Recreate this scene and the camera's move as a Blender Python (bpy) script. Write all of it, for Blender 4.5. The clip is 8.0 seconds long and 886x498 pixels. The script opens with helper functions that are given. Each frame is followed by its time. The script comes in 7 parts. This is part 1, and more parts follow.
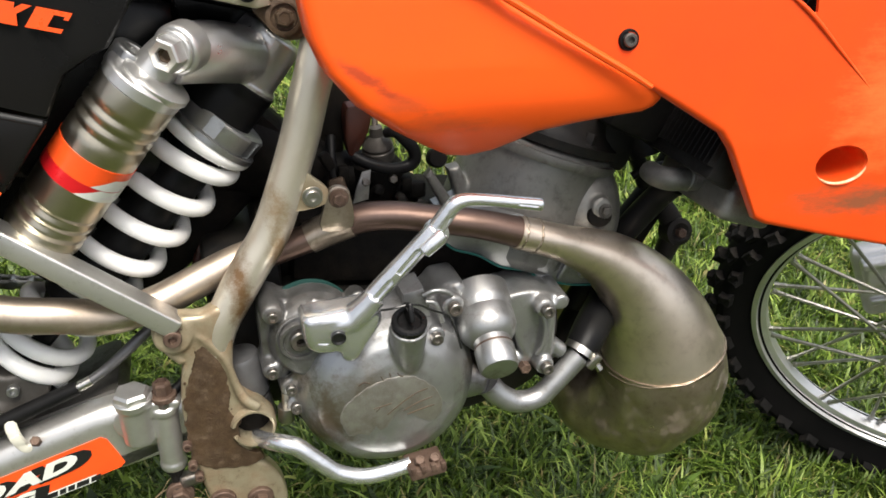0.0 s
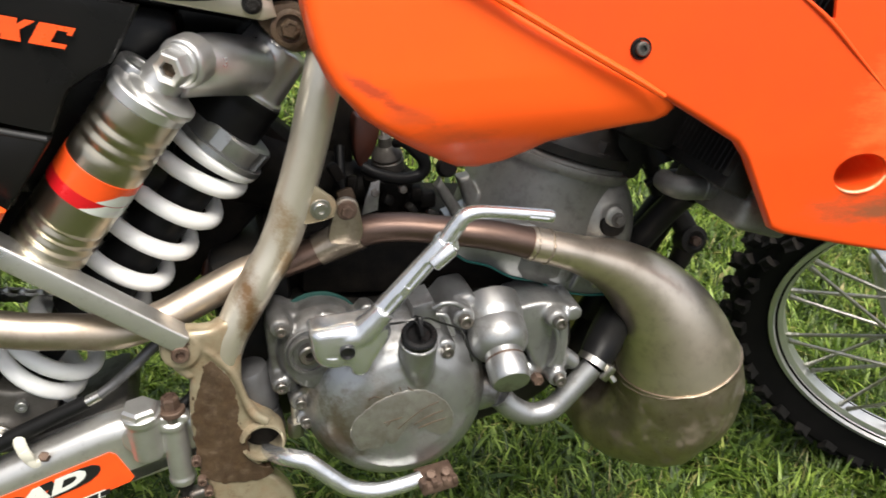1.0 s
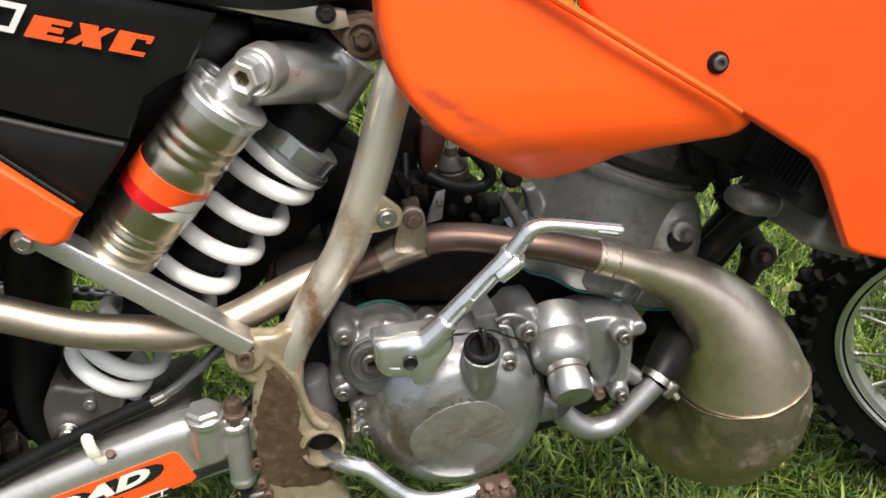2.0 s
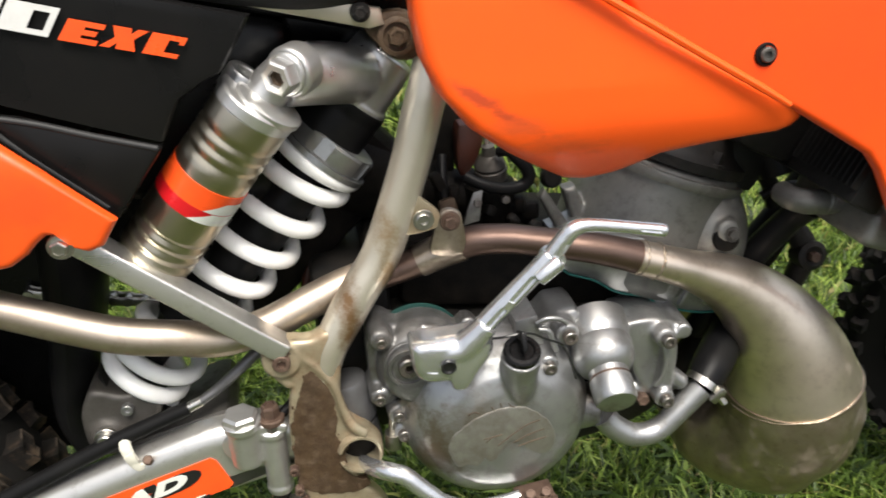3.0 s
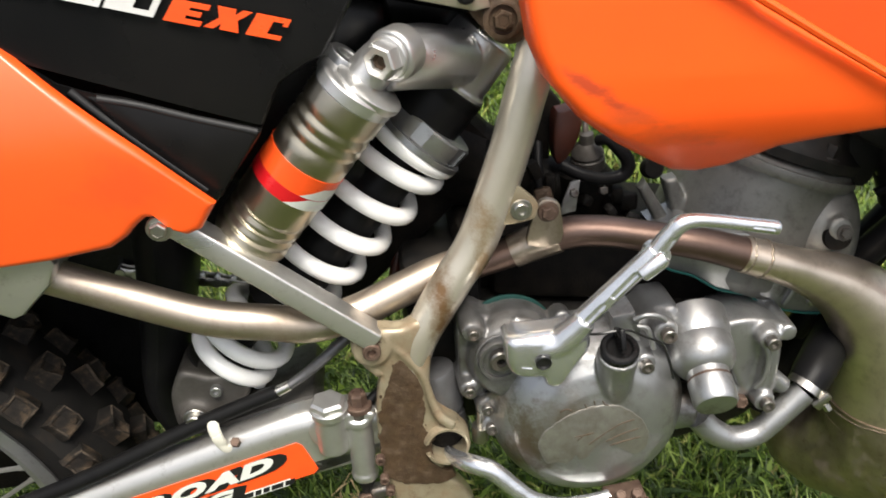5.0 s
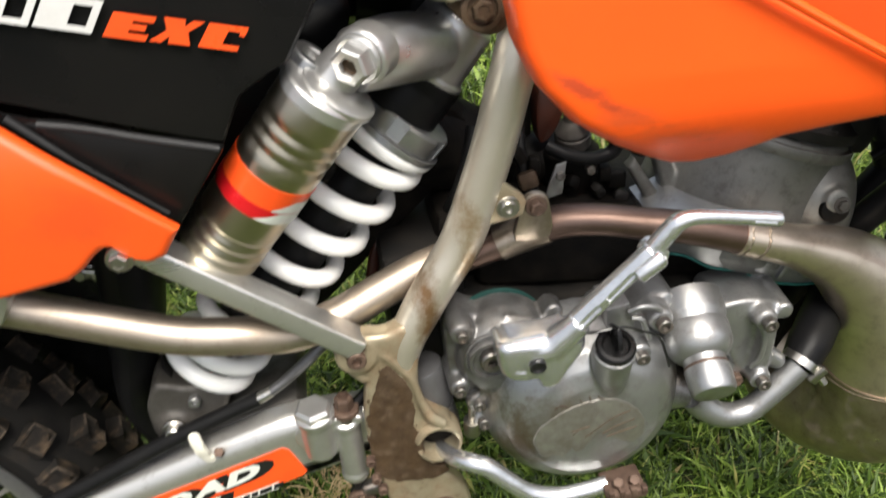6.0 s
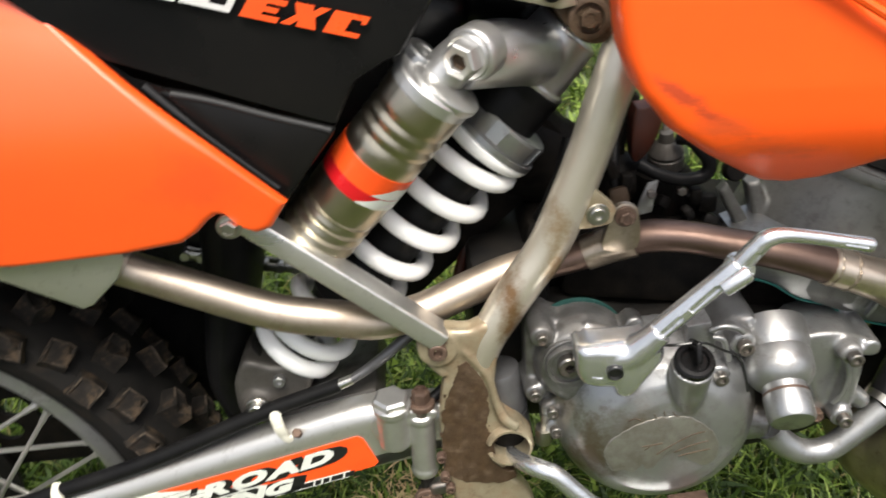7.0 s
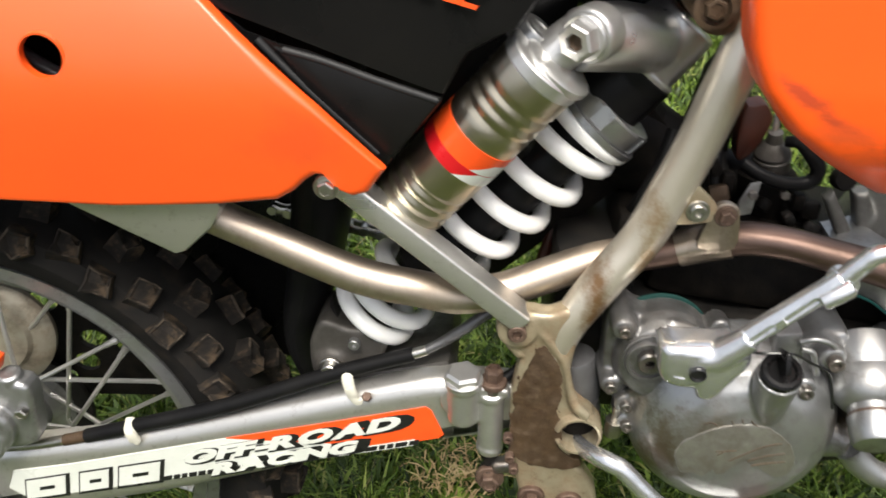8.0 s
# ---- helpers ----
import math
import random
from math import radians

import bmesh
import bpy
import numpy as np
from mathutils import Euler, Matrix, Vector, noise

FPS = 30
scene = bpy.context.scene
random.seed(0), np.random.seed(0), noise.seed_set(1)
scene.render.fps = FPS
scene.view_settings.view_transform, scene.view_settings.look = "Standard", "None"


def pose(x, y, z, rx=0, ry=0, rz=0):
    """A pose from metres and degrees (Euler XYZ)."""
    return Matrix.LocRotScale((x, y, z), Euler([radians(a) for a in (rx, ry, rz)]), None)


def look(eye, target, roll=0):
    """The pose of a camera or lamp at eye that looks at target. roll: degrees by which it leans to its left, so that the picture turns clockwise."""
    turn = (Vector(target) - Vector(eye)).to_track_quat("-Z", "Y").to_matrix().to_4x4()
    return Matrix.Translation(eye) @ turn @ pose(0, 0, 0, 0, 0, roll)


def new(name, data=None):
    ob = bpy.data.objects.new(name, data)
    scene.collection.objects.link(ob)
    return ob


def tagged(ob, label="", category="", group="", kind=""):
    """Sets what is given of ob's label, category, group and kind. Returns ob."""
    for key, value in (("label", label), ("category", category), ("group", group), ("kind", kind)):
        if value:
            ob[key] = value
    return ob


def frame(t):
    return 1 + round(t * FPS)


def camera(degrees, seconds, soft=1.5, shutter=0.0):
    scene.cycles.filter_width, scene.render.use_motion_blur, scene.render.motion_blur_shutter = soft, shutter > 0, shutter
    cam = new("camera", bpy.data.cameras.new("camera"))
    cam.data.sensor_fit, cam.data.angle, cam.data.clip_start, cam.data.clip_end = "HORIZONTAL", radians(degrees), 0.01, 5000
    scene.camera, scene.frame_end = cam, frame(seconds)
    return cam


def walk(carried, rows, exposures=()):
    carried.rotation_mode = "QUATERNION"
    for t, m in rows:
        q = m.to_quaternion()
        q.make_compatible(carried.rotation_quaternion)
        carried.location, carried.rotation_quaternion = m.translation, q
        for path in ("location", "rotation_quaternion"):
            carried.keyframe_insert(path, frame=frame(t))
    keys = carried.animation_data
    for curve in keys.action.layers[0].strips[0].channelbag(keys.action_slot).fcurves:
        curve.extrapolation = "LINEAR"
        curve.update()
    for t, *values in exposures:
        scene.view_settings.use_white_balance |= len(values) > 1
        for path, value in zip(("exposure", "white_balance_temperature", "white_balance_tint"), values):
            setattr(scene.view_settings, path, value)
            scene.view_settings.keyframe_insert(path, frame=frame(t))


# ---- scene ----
cam = camera(54.46, 8.0, soft=1.6, shutter=0.6)
# the bike leans to its left on the side stand; the path is told in the bike's own axes
LEAN = -12.0
BIKE = pose(0, 0, 0, LEAN, 0, 0)
PATH = [
    (0, (0.0469, -0.7778, 0.9468), (0.2967, 0.0939, 0.5253), -0.98),
    (0.5, (0.0534, -0.7720, 0.9479), (0.2992, 0.0990, 0.5225), -1.75),
    (1, (0.0548, -0.7649, 0.9526), (0.2882, 0.1109, 0.5301), -1.74),
    (1.5, (0.0518, -0.7614, 0.9562), (0.2359, 0.1301, 0.5423), -2.05),
    (1.7, (0.0483, -0.7587, 0.9593), (0.2288, 0.1307, 0.5393), -1.89),
    (2.8, (0.0421, -0.7453, 0.9522), (0.1928, 0.1496, 0.5322), -2.91),
    (3, (0.0457, -0.7418, 0.9511), (0.1819, 0.1583, 0.5372), -3.44),
    (3.5, (0.0313, -0.7357, 0.9525), (0.0980, 0.1701, 0.5340), -2.73),
    (4, (0.0175, -0.7364, 0.9506), (0.0710, 0.1762, 0.5452), -2.67),
    (4.5, (0.0226, -0.7326, 0.9464), (0.0672, 0.1808, 0.5420), -3.18),
    (5.8, (0.0196, -0.6665, 0.9888), (0.1113, 0.1868, 0.4755), -4.86),
    (5.9, (0.0192, -0.6567, 0.9966), (0.1016, 0.1935, 0.4721), -5.24),
    (6, (0.0202, -0.6434, 1.0009), (0.1085, 0.1976, 0.4671), -5.71),
    (6.2, (0.0166, -0.6382, 1.0156), (0.1158, 0.2117, 0.4981), -5.53),
    (6.3, (0.0154, -0.6473, 1.0062), (0.1020, 0.2106, 0.5005), -5.56),
    (6.4, (0.0137, -0.6570, 0.9964), (0.0850, 0.2071, 0.4984), -5.48),
    (6.5, (0.0124, -0.6664, 0.9861), (0.0699, 0.2025, 0.4946), -5.99),
    (6.7, (0.0102, -0.6737, 0.9809), (0.0417, 0.2029, 0.5027), -5.36),
    (7, (0.0069, -0.6847, 0.9754), (0.0107, 0.1969, 0.5035), -3.57),
    (7.2, (0.0032, -0.6857, 0.9709), (-0.0164, 0.1843, 0.4820), -2.25),
    (7.5, (-0.0037, -0.6900, 0.9668), (-0.0391, 0.1810, 0.4768), -1.93),
    (8, (-0.0159, -0.6775, 0.9768), (-0.0821, 0.1864, 0.4776), 0.04),
]
walk(cam, [(t, BIKE @ look(eye, target, roll)) for t, eye, target, roll in PATH], exposures=[(0.0, 0.71), (8.0, 0.71)])

# ---- light ----
world = bpy.data.worlds.new("sky")
scene.world = world
world.use_nodes = True
wt = world.node_tree
sky = wt.nodes.new("ShaderNodeTexSky")
sky.sky_type = "NISHITA"
sky.sun_disc = False
sky.sun_elevation = radians(72)
sky.sun_rotation = radians(155)
sky.air_density, sky.dust_density, sky.ozone_density = 1.0, 7.0, 1.0
haze = wt.nodes.new("ShaderNodeHueSaturation")
haze.inputs["Saturation"].default_value = 0.5
wt.links.new(sky.outputs[0], haze.inputs["Color"])
wt.links.new(haze.outputs[0], wt.nodes["Background"].inputs[0])
wt.nodes["Background"].inputs[1].default_value = 0.14
sun = new("sun", bpy.data.lights.new("sun", "SUN"))
sun.data.energy, sun.data.angle, sun.data.color = 2.7, radians(26), (1.0, 0.95, 0.86)
sun.matrix_world = look((0.0, -1.6, 4.9), (0.1, 0, 0.5))

# ---- materials ----
def nodes_of(name):
    m = bpy.data.materials.new(name)
    m.use_nodes = True
    nt = m.node_tree
    return m, nt, nt.nodes["Principled BSDF"]


def noise_node(nt, scale, detail=6, rough=0.6, stretch=None):
    tc = nt.nodes.new("ShaderNodeTexCoord")
    n = nt.nodes.new("ShaderNodeTexNoise")
    n.inputs["Scale"].default_value = scale
    n.inputs["Detail"].default_value = detail
    n.inputs["Roughness"].default_value = rough
    if stretch:
        mp = nt.nodes.new("ShaderNodeMapping")
        mp.inputs["Scale"].default_value = stretch
        nt.links.new(tc.outputs["Object"], mp.inputs[0])
        nt.links.new(mp.outputs[0], n.inputs[0])
    else:
        nt.links.new(tc.outputs["Object"], n.inputs[0])
    return n


def ramp(nt, src, lo, hi, c0=(0, 0, 0, 1), c1=(1, 1, 1, 1)):
    r = nt.nodes.new("ShaderNodeValToRGB")
    r.color_ramp.elements[0].position, r.color_ramp.elements[1].position = lo, hi
    r.color_ramp.elements[0].color, r.color_ramp.elements[1].color = c0, c1
    nt.links.new(src, r.inputs[0])
    return r


def mix(nt, fac, a, b):
    x = nt.nodes.new("ShaderNodeMix")
    x.data_type = "RGBA"
    for sock, v in ((x.inputs[0], fac), (x.inputs[6], a), (x.inputs[7], b)):
        if isinstance(v, (int, float)):
            sock.default_value = v
        elif isinstance(v, tuple):
            sock.default_value = (*v, 1)
        else:
            nt.links.new(v, sock)
    return x.outputs[2]


def surface(name, color, second=None, rough=0.5, metal=0.0, scale=30.0, lo=0.35, hi=0.7, grain=400.0, bump=0.1, stretch=None,
            dirt=None, dirt_at=(0.6, 0.75), dirt_scale=14.0, rough_var=0.12, coat=0.0, spec=0.5, speckle=None):
    """Two scales of variation in colour, gloss and relief, and stains where dirt is given."""
    m, nt, bs = nodes_of(name)
    big = noise_node(nt, scale, 5, 0.6, stretch)
    fine = noise_node(nt, grain, 4, 0.7, stretch)
    second = second or tuple(c * 0.8 for c in color)
    col = mix(nt, ramp(nt, big.outputs[0], lo, hi).outputs[0], color, second)
    rr = nt.nodes.new("ShaderNodeMapRange")
    rr.inputs[3].default_value, rr.inputs[4].default_value = max(rough - rough_var, 0.03), min(rough + rough_var, 1)
    nt.links.new(big.outputs[0], rr.inputs[0])
    rgh = rr.outputs[0]
    if dirt:
        d = noise_node(nt, dirt_scale, 9, 0.7)
        dm = ramp(nt, d.outputs[0], *dirt_at)
        col = mix(nt, dm.outputs[0], col, dirt)
        add = nt.nodes.new("ShaderNodeMath")
        add.operation = "ADD"
        add.use_clamp = True
        sc = nt.nodes.new("ShaderNodeMath")
        sc.operation = "MULTIPLY"
        sc.inputs[1].default_value = 0.4
        nt.links.new(dm.outputs[0], sc.inputs[0])
        nt.links.new(sc.outputs[0], add.inputs[0])
        nt.links.new(rgh, add.inputs[1])
        rgh = add.outputs[0]
        if metal > 0:
            ms = nt.nodes.new("ShaderNodeMath")
            ms.operation = "MULTIPLY_ADD"
            ms.inputs[1].default_value, ms.inputs[2].default_value = -metal * 0.9, metal
            nt.links.new(dm.outputs[0], ms.inputs[0])
            nt.links.new(ms.outputs[0], bs.inputs["Metallic"])
    else:
        bs.inputs["Metallic"].default_value = metal
    if speckle:
        sp = noise_node(nt, speckle[0], 8, 0.75)
        sm = ramp(nt, sp.outputs[0], speckle[1], speckle[2], (0, 0, 0, 1), (speckle[3],) * 3 + (1,))
        col = mix(nt, sm.outputs[0], col, speckle[4])
    nt.links.new(col, bs.inputs["Base Color"])
    nt.links.new(rgh, bs.inputs["Roughness"])
    bs.inputs["Coat Weight"].default_value = coat
    bs.inputs["Specular IOR Level"].default_value = spec
    if bump:
        b = nt.nodes.new("ShaderNodeBump")
        b.inputs["Strength"].default_value = bump
        b.inputs["Distance"].default_value = 0.001
        nt.links.new(fine.outputs[0], b.inputs["Height"])
        nt.links.new(b.outputs[0], bs.inputs["Normal"])
    return m


ORANGE = surface("orange_plastic", (0.86, 0.098, 0.012), (0.80, 0.086, 0.010), rough=0.33, scale=5, grain=900, bump=0.03, spec=0.85, rough_var=0.1)
ORANGE_WORN = surface("scuffed_orange_plastic", (0.90, 0.104, 0.012), (0.83, 0.090, 0.010), rough=0.33, scale=5, grain=900, bump=0.03, spec=0.38, rough_var=0.1)
# shroud orange, deepened so the dimmer light on it is in the colour
ORANGE_DIM = surface("dim_orange_plastic", (0.78, 0.074, 0.008), (0.70, 0.064, 0.007), rough=0.38, scale=9, grain=900, bump=0.03, spec=0.42, rough_var=0.12)
BLACK_PLASTIC = surface("black_plastic", (0.004, 0.004, 0.0043), (0.007, 0.0066, 0.0062), rough=0.27, scale=12, grain=1200, bump=0.04, spec=0.2, rough_var=0.07)
SATIN_BLACK = surface("satin_black_plastic", (0.013, 0.013, 0.0135), (0.019, 0.019, 0.019), rough=0.55, scale=30, grain=900, bump=0.06, spec=0.3)
VINYL = surface("seat_vinyl", (0.012, 0.012, 0.013), rough=0.6, grain=1500, bump=0.5, spec=0.25)
CAST = surface("cast_aluminium", (0.40, 0.405, 0.405), (0.275, 0.275, 0.27), rough=0.35, metal=0.85, scale=14, grain=900, bump=0.15,
               dirt=(0.075, 0.06, 0.045), dirt_at=(0.53, 0.84), dirt_scale=15, speckle=(60, 0.52, 0.76, 0.55, (0.10, 0.083, 0.064)))
HEAD_CAST = surface("bright_cast_aluminium", (0.66, 0.655, 0.64), (0.53, 0.52, 0.50), rough=0.32, metal=0.85, scale=24, grain=900, bump=0.15,
                    dirt=(0.20, 0.16, 0.11), dirt_at=(0.6, 0.9), dirt_scale=26)
CAST_DARK = surface("grey_cylinder_casting", (0.20, 0.20, 0.185), (0.13, 0.127, 0.115), rough=0.4, metal=0.55, scale=16, grain=900, bump=0.3,
                    dirt=(0.05, 0.042, 0.034), dirt_at=(0.52, 0.8), dirt_scale=13, speckle=(60, 0.5, 0.7, 0.6, (0.05, 0.045, 0.038)))
BOSS = surface("dull_grey_boss", (0.14, 0.14, 0.145), (0.09, 0.088, 0.086), rough=0.33, metal=0.5, scale=30, grain=700, bump=0.12, dirt=(0.04, 0.034, 0.028), dirt_at=(0.55, 0.8), dirt_scale=30)
CAST_STAINED = surface("stained_cast_aluminium", (0.245, 0.245, 0.242), (0.14, 0.137, 0.132), rough=0.31, metal=0.8, scale=22, grain=900, bump=0.18,
                       dirt=(0.05, 0.04, 0.03), dirt_at=(0.50, 0.78), dirt_scale=28, speckle=(80, 0.50, 0.74, 0.6, (0.08, 0.064, 0.048)))
# near-black that stands for deep shade between parts as well as oil
OILY_SHADE = surface("oily_shade_black", (0.0035, 0.0032, 0.003), (0.011, 0.009, 0.007), rough=0.55, metal=0.0, scale=60, grain=300, bump=0.6, spec=0.1)
KNOB_EDGE = surface("rubbed_knob_edge", (0.080, 0.062, 0.045), (0.012, 0.0105, 0.009), rough=0.85, scale=70, grain=500, bump=0.4, spec=0.15, lo=0.40, hi=0.60)
POLISHED = surface("polished_aluminium", (0.76, 0.77, 0.78), (0.60, 0.61, 0.615), rough=0.24, metal=0.9, scale=40, grain=600, bump=0.08, rough_var=0.08,
                   speckle=(75, 0.56, 0.76, 0.5, (0.24, 0.22, 0.19)))
ALU = surface("brushed_aluminium", (0.66, 0.65, 0.62), (0.54, 0.53, 0.50), rough=0.31, metal=0.85, scale=12, grain=700, bump=0.15, stretch=(0.2, 1, 1),
              dirt=(0.26, 0.21, 0.15), dirt_at=(0.6, 0.9), dirt_scale=10, speckle=(110, 0.55, 0.75, 0.5, (0.2, 0.17, 0.13)))
STAINED_DISC = surface("stained_pale_disc", (0.40, 0.365, 0.285), (0.22, 0.185, 0.13), rough=0.45, metal=0.6, scale=30, grain=500, bump=0.2, dirt=(0.09, 0.065, 0.04), dirt_at=(0.5, 0.75), dirt_scale=30)
RIM = surface("smooth_anodised_rim", (0.80, 0.80, 0.78), (0.66, 0.66, 0.63), rough=0.40, metal=0.82, scale=18, grain=900, bump=0.03, rough_var=0.05, speckle=(90, 0.62, 0.80, 0.4, (0.25, 0.2, 0.15)))
ANODISED = surface("champagne_anodised_aluminium", (0.54, 0.49, 0.38), (0.49, 0.44, 0.34), rough=0.30, metal=1.0, scale=20, grain=800, bump=0.05, rough_var=0.05)
PIPE = surface("bare_exhaust_steel", (0.53, 0.46, 0.385), (0.39, 0.32, 0.25), rough=0.44, metal=0.97, scale=9, grain=500, bump=0.1,
               dirt=(0.12, 0.078, 0.048), dirt_at=(0.56, 0.95), dirt_scale=9, speckle=(45, 0.52, 0.76, 0.5, (0.24, 0.16, 0.105)))
PIPE_CLEAN = surface("satin_exhaust_steel", (0.80, 0.70, 0.585), (0.58, 0.485, 0.39), rough=0.34, metal=0.97, scale=13, grain=500, bump=0.08, rough_var=0.12,
                     dirt=(0.34, 0.26, 0.185), dirt_at=(0.56, 0.95), dirt_scale=16, speckle=(52, 0.52, 0.78, 0.45, (0.26, 0.19, 0.13)))
PIPE_HOT = surface("heat_tinted_steel", (0.205, 0.138, 0.112), (0.120, 0.080, 0.063), rough=0.42, metal=0.95, scale=14, grain=500, bump=0.15,
                   dirt=(0.12, 0.072, 0.055), dirt_at=(0.55, 0.85), dirt_scale=14)
PIPE_SOOTY = surface("sooty_exhaust_steel", (0.44, 0.37, 0.295), (0.30, 0.24, 0.18), rough=0.33, metal=0.95, scale=24, grain=400, bump=0.2, rough_var=0.14,
                     dirt=(0.105, 0.072, 0.046), dirt_at=(0.52, 0.84), dirt_scale=30, speckle=(110, 0.52, 0.74, 0.6, (0.10, 0.07, 0.045)))
BEAD = surface("weld_bead_steel", (0.46, 0.39, 0.31), (0.24, 0.18, 0.13), rough=0.42, metal=0.95, scale=70, grain=700, bump=0.4)
FRAME_PAINT = surface("silver_frame_paint", (0.63, 0.585, 0.49), (0.54, 0.49, 0.40), rough=0.36, metal=0.75, scale=14, grain=700, bump=0.05, rough_var=0.06,
                      dirt=(0.24, 0.145, 0.075), dirt_at=(0.62, 0.88), dirt_scale=16, speckle=(90, 0.66, 0.78, 0.6, (0.15, 0.085, 0.045)))
PLATE_PAINT = surface("cream_plate_paint", (0.335, 0.295, 0.205), (0.24, 0.19, 0.12), rough=0.33, metal=0.45, scale=30, grain=500, bump=0.12,
                      dirt=(0.20, 0.115, 0.055), dirt_at=(0.50, 0.74), dirt_scale=34, speckle=(120, 0.55, 0.72, 0.6, (0.12, 0.07, 0.035)))
RUST = surface("worn_rusty_steel", (0.080, 0.050, 0.027), (0.052, 0.034, 0.019), rough=0.5, metal=0.25, scale=55, grain=420, bump=0.8, spec=0.4, speckle=(150, 0.42, 0.68, 0.75, (0.038, 0.019, 0.009)),
               dirt=(0.115, 0.080, 0.048), dirt_at=(0.50, 0.72), dirt_scale=85)
GRIMY = surface("grimy_casting", (0.082, 0.077, 0.070), (0.048, 0.043, 0.037), rough=0.45, metal=0.4, scale=30, grain=600, bump=0.4,
                dirt=(0.03, 0.024, 0.018), dirt_at=(0.5, 0.78), dirt_scale=30)
WHITE = surface("white_spring_paint", (0.88, 0.88, 0.865), (0.82, 0.81, 0.78), rough=0.3, scale=30, grain=700, bump=0.04,
                dirt=(0.35, 0.22, 0.12), dirt_at=(0.72, 0.9), dirt_scale=22)
RUBBER = surface("black_rubber", (0.005, 0.005, 0.0055), (0.009, 0.0088, 0.0085), rough=0.40, scale=40, grain=800, bump=0.15, spec=0.12)
TYRE = surface("dusty_tyre_rubber", (0.009, 0.0086, 0.0083), (0.015, 0.0138, 0.0125), rough=0.85, scale=30, grain=500, bump=0.3,
               dirt=(0.034, 0.026, 0.019), dirt_at=(0.55, 0.85), dirt_scale=26, spec=0.10)
CLEAN_TYRE = surface("clean_black_tyre", (0.0042, 0.0041, 0.0040), (0.0065, 0.0060, 0.0056), rough=0.8, scale=30, grain=500, bump=0.25, spec=0.06)
KNOB = surface("worn_tyre_knob", (0.012, 0.011, 0.010), (0.026, 0.021, 0.017), rough=0.9, scale=90, grain=600, bump=0.6,
               dirt=(0.085, 0.060, 0.038), dirt_at=(0.50, 0.66), dirt_scale=38, spec=0.12)
STEEL = surface("zinc_plated_steel", (0.5, 0.49, 0.46), (0.36, 0.34, 0.3), rough=0.32, metal=1.0, scale=60, grain=900, bump=0.1)
DULL_STEEL = surface("dull_bolt_steel", (0.24, 0.23, 0.215), (0.14, 0.12, 0.10), rough=0.34, metal=0.9, scale=90, grain=900, bump=0.2, dirt=(0.10, 0.07, 0.05), dirt_at=(0.52, 0.72), dirt_scale=90)
RUSTY_BOLT = surface("rusty_bolt_steel", (0.080, 0.049, 0.036), (0.15, 0.100, 0.072), rough=0.6, metal=0.5, scale=120, grain=800, bump=0.4)
# oily metal, darkened further for the shade between and behind parts
DARK = surface("dark_oily_shaded_metal", (0.011, 0.011, 0.011), (0.024, 0.021, 0.018), rough=0.5, metal=0.2, scale=40, grain=500, bump=0.3, spec=0.2)
FINS = surface("radiator_fins", (0.016, 0.0155, 0.015), (0.008, 0.008, 0.008), rough=0.5, metal=0.3, scale=50, grain=600, bump=0.3, spec=0.2)
CLEAR_ORANGE = surface("amber_hose", (0.042, 0.009, 0.004), (0.018, 0.005, 0.003), rough=0.4, grain=500, bump=0.05)
NYLON = surface("white_nylon", (0.56, 0.545, 0.46), rough=0.45, grain=600, bump=0.05)
INK_ORANGE = surface("orange_sticker", (0.86, 0.088, 0.014), rough=0.3, grain=900, bump=0.02)
INK_RED = surface("red_sticker", (0.50, 0.009, 0.013), rough=0.3, grain=900, bump=0.02)
INK_WHITE = surface("white_sticker", (0.62, 0.64, 0.58), (0.54, 0.56, 0.5), rough=0.3, grain=900, bump=0.02)
INK_BLACK = surface("black_sticker", (0.012, 0.012, 0.012), rough=0.3, grain=900, bump=0.02)
SILVER_INK = surface("silver_sticker", (0.62, 0.62, 0.60), rough=0.3, grain=900, bump=0.02)
ENGRAVED = surface("grimy_engraving", (0.38, 0.365, 0.335), (0.235, 0.215, 0.185), rough=0.38, metal=0.82, scale=70, grain=600, bump=0.35, speckle=(130, 0.55, 0.75, 0.5, (0.15, 0.125, 0.095)))
SCRAPED = surface("scraped_pale_plastic", (0.75, 0.55, 0.38), (0.8, 0.3, 0.1), rough=0.6, scale=120, grain=600, bump=0.3)
STRAW = surface("dry_leaf", (0.56, 0.42, 0.20), (0.36, 0.22, 0.09), rough=0.8, grain=300)


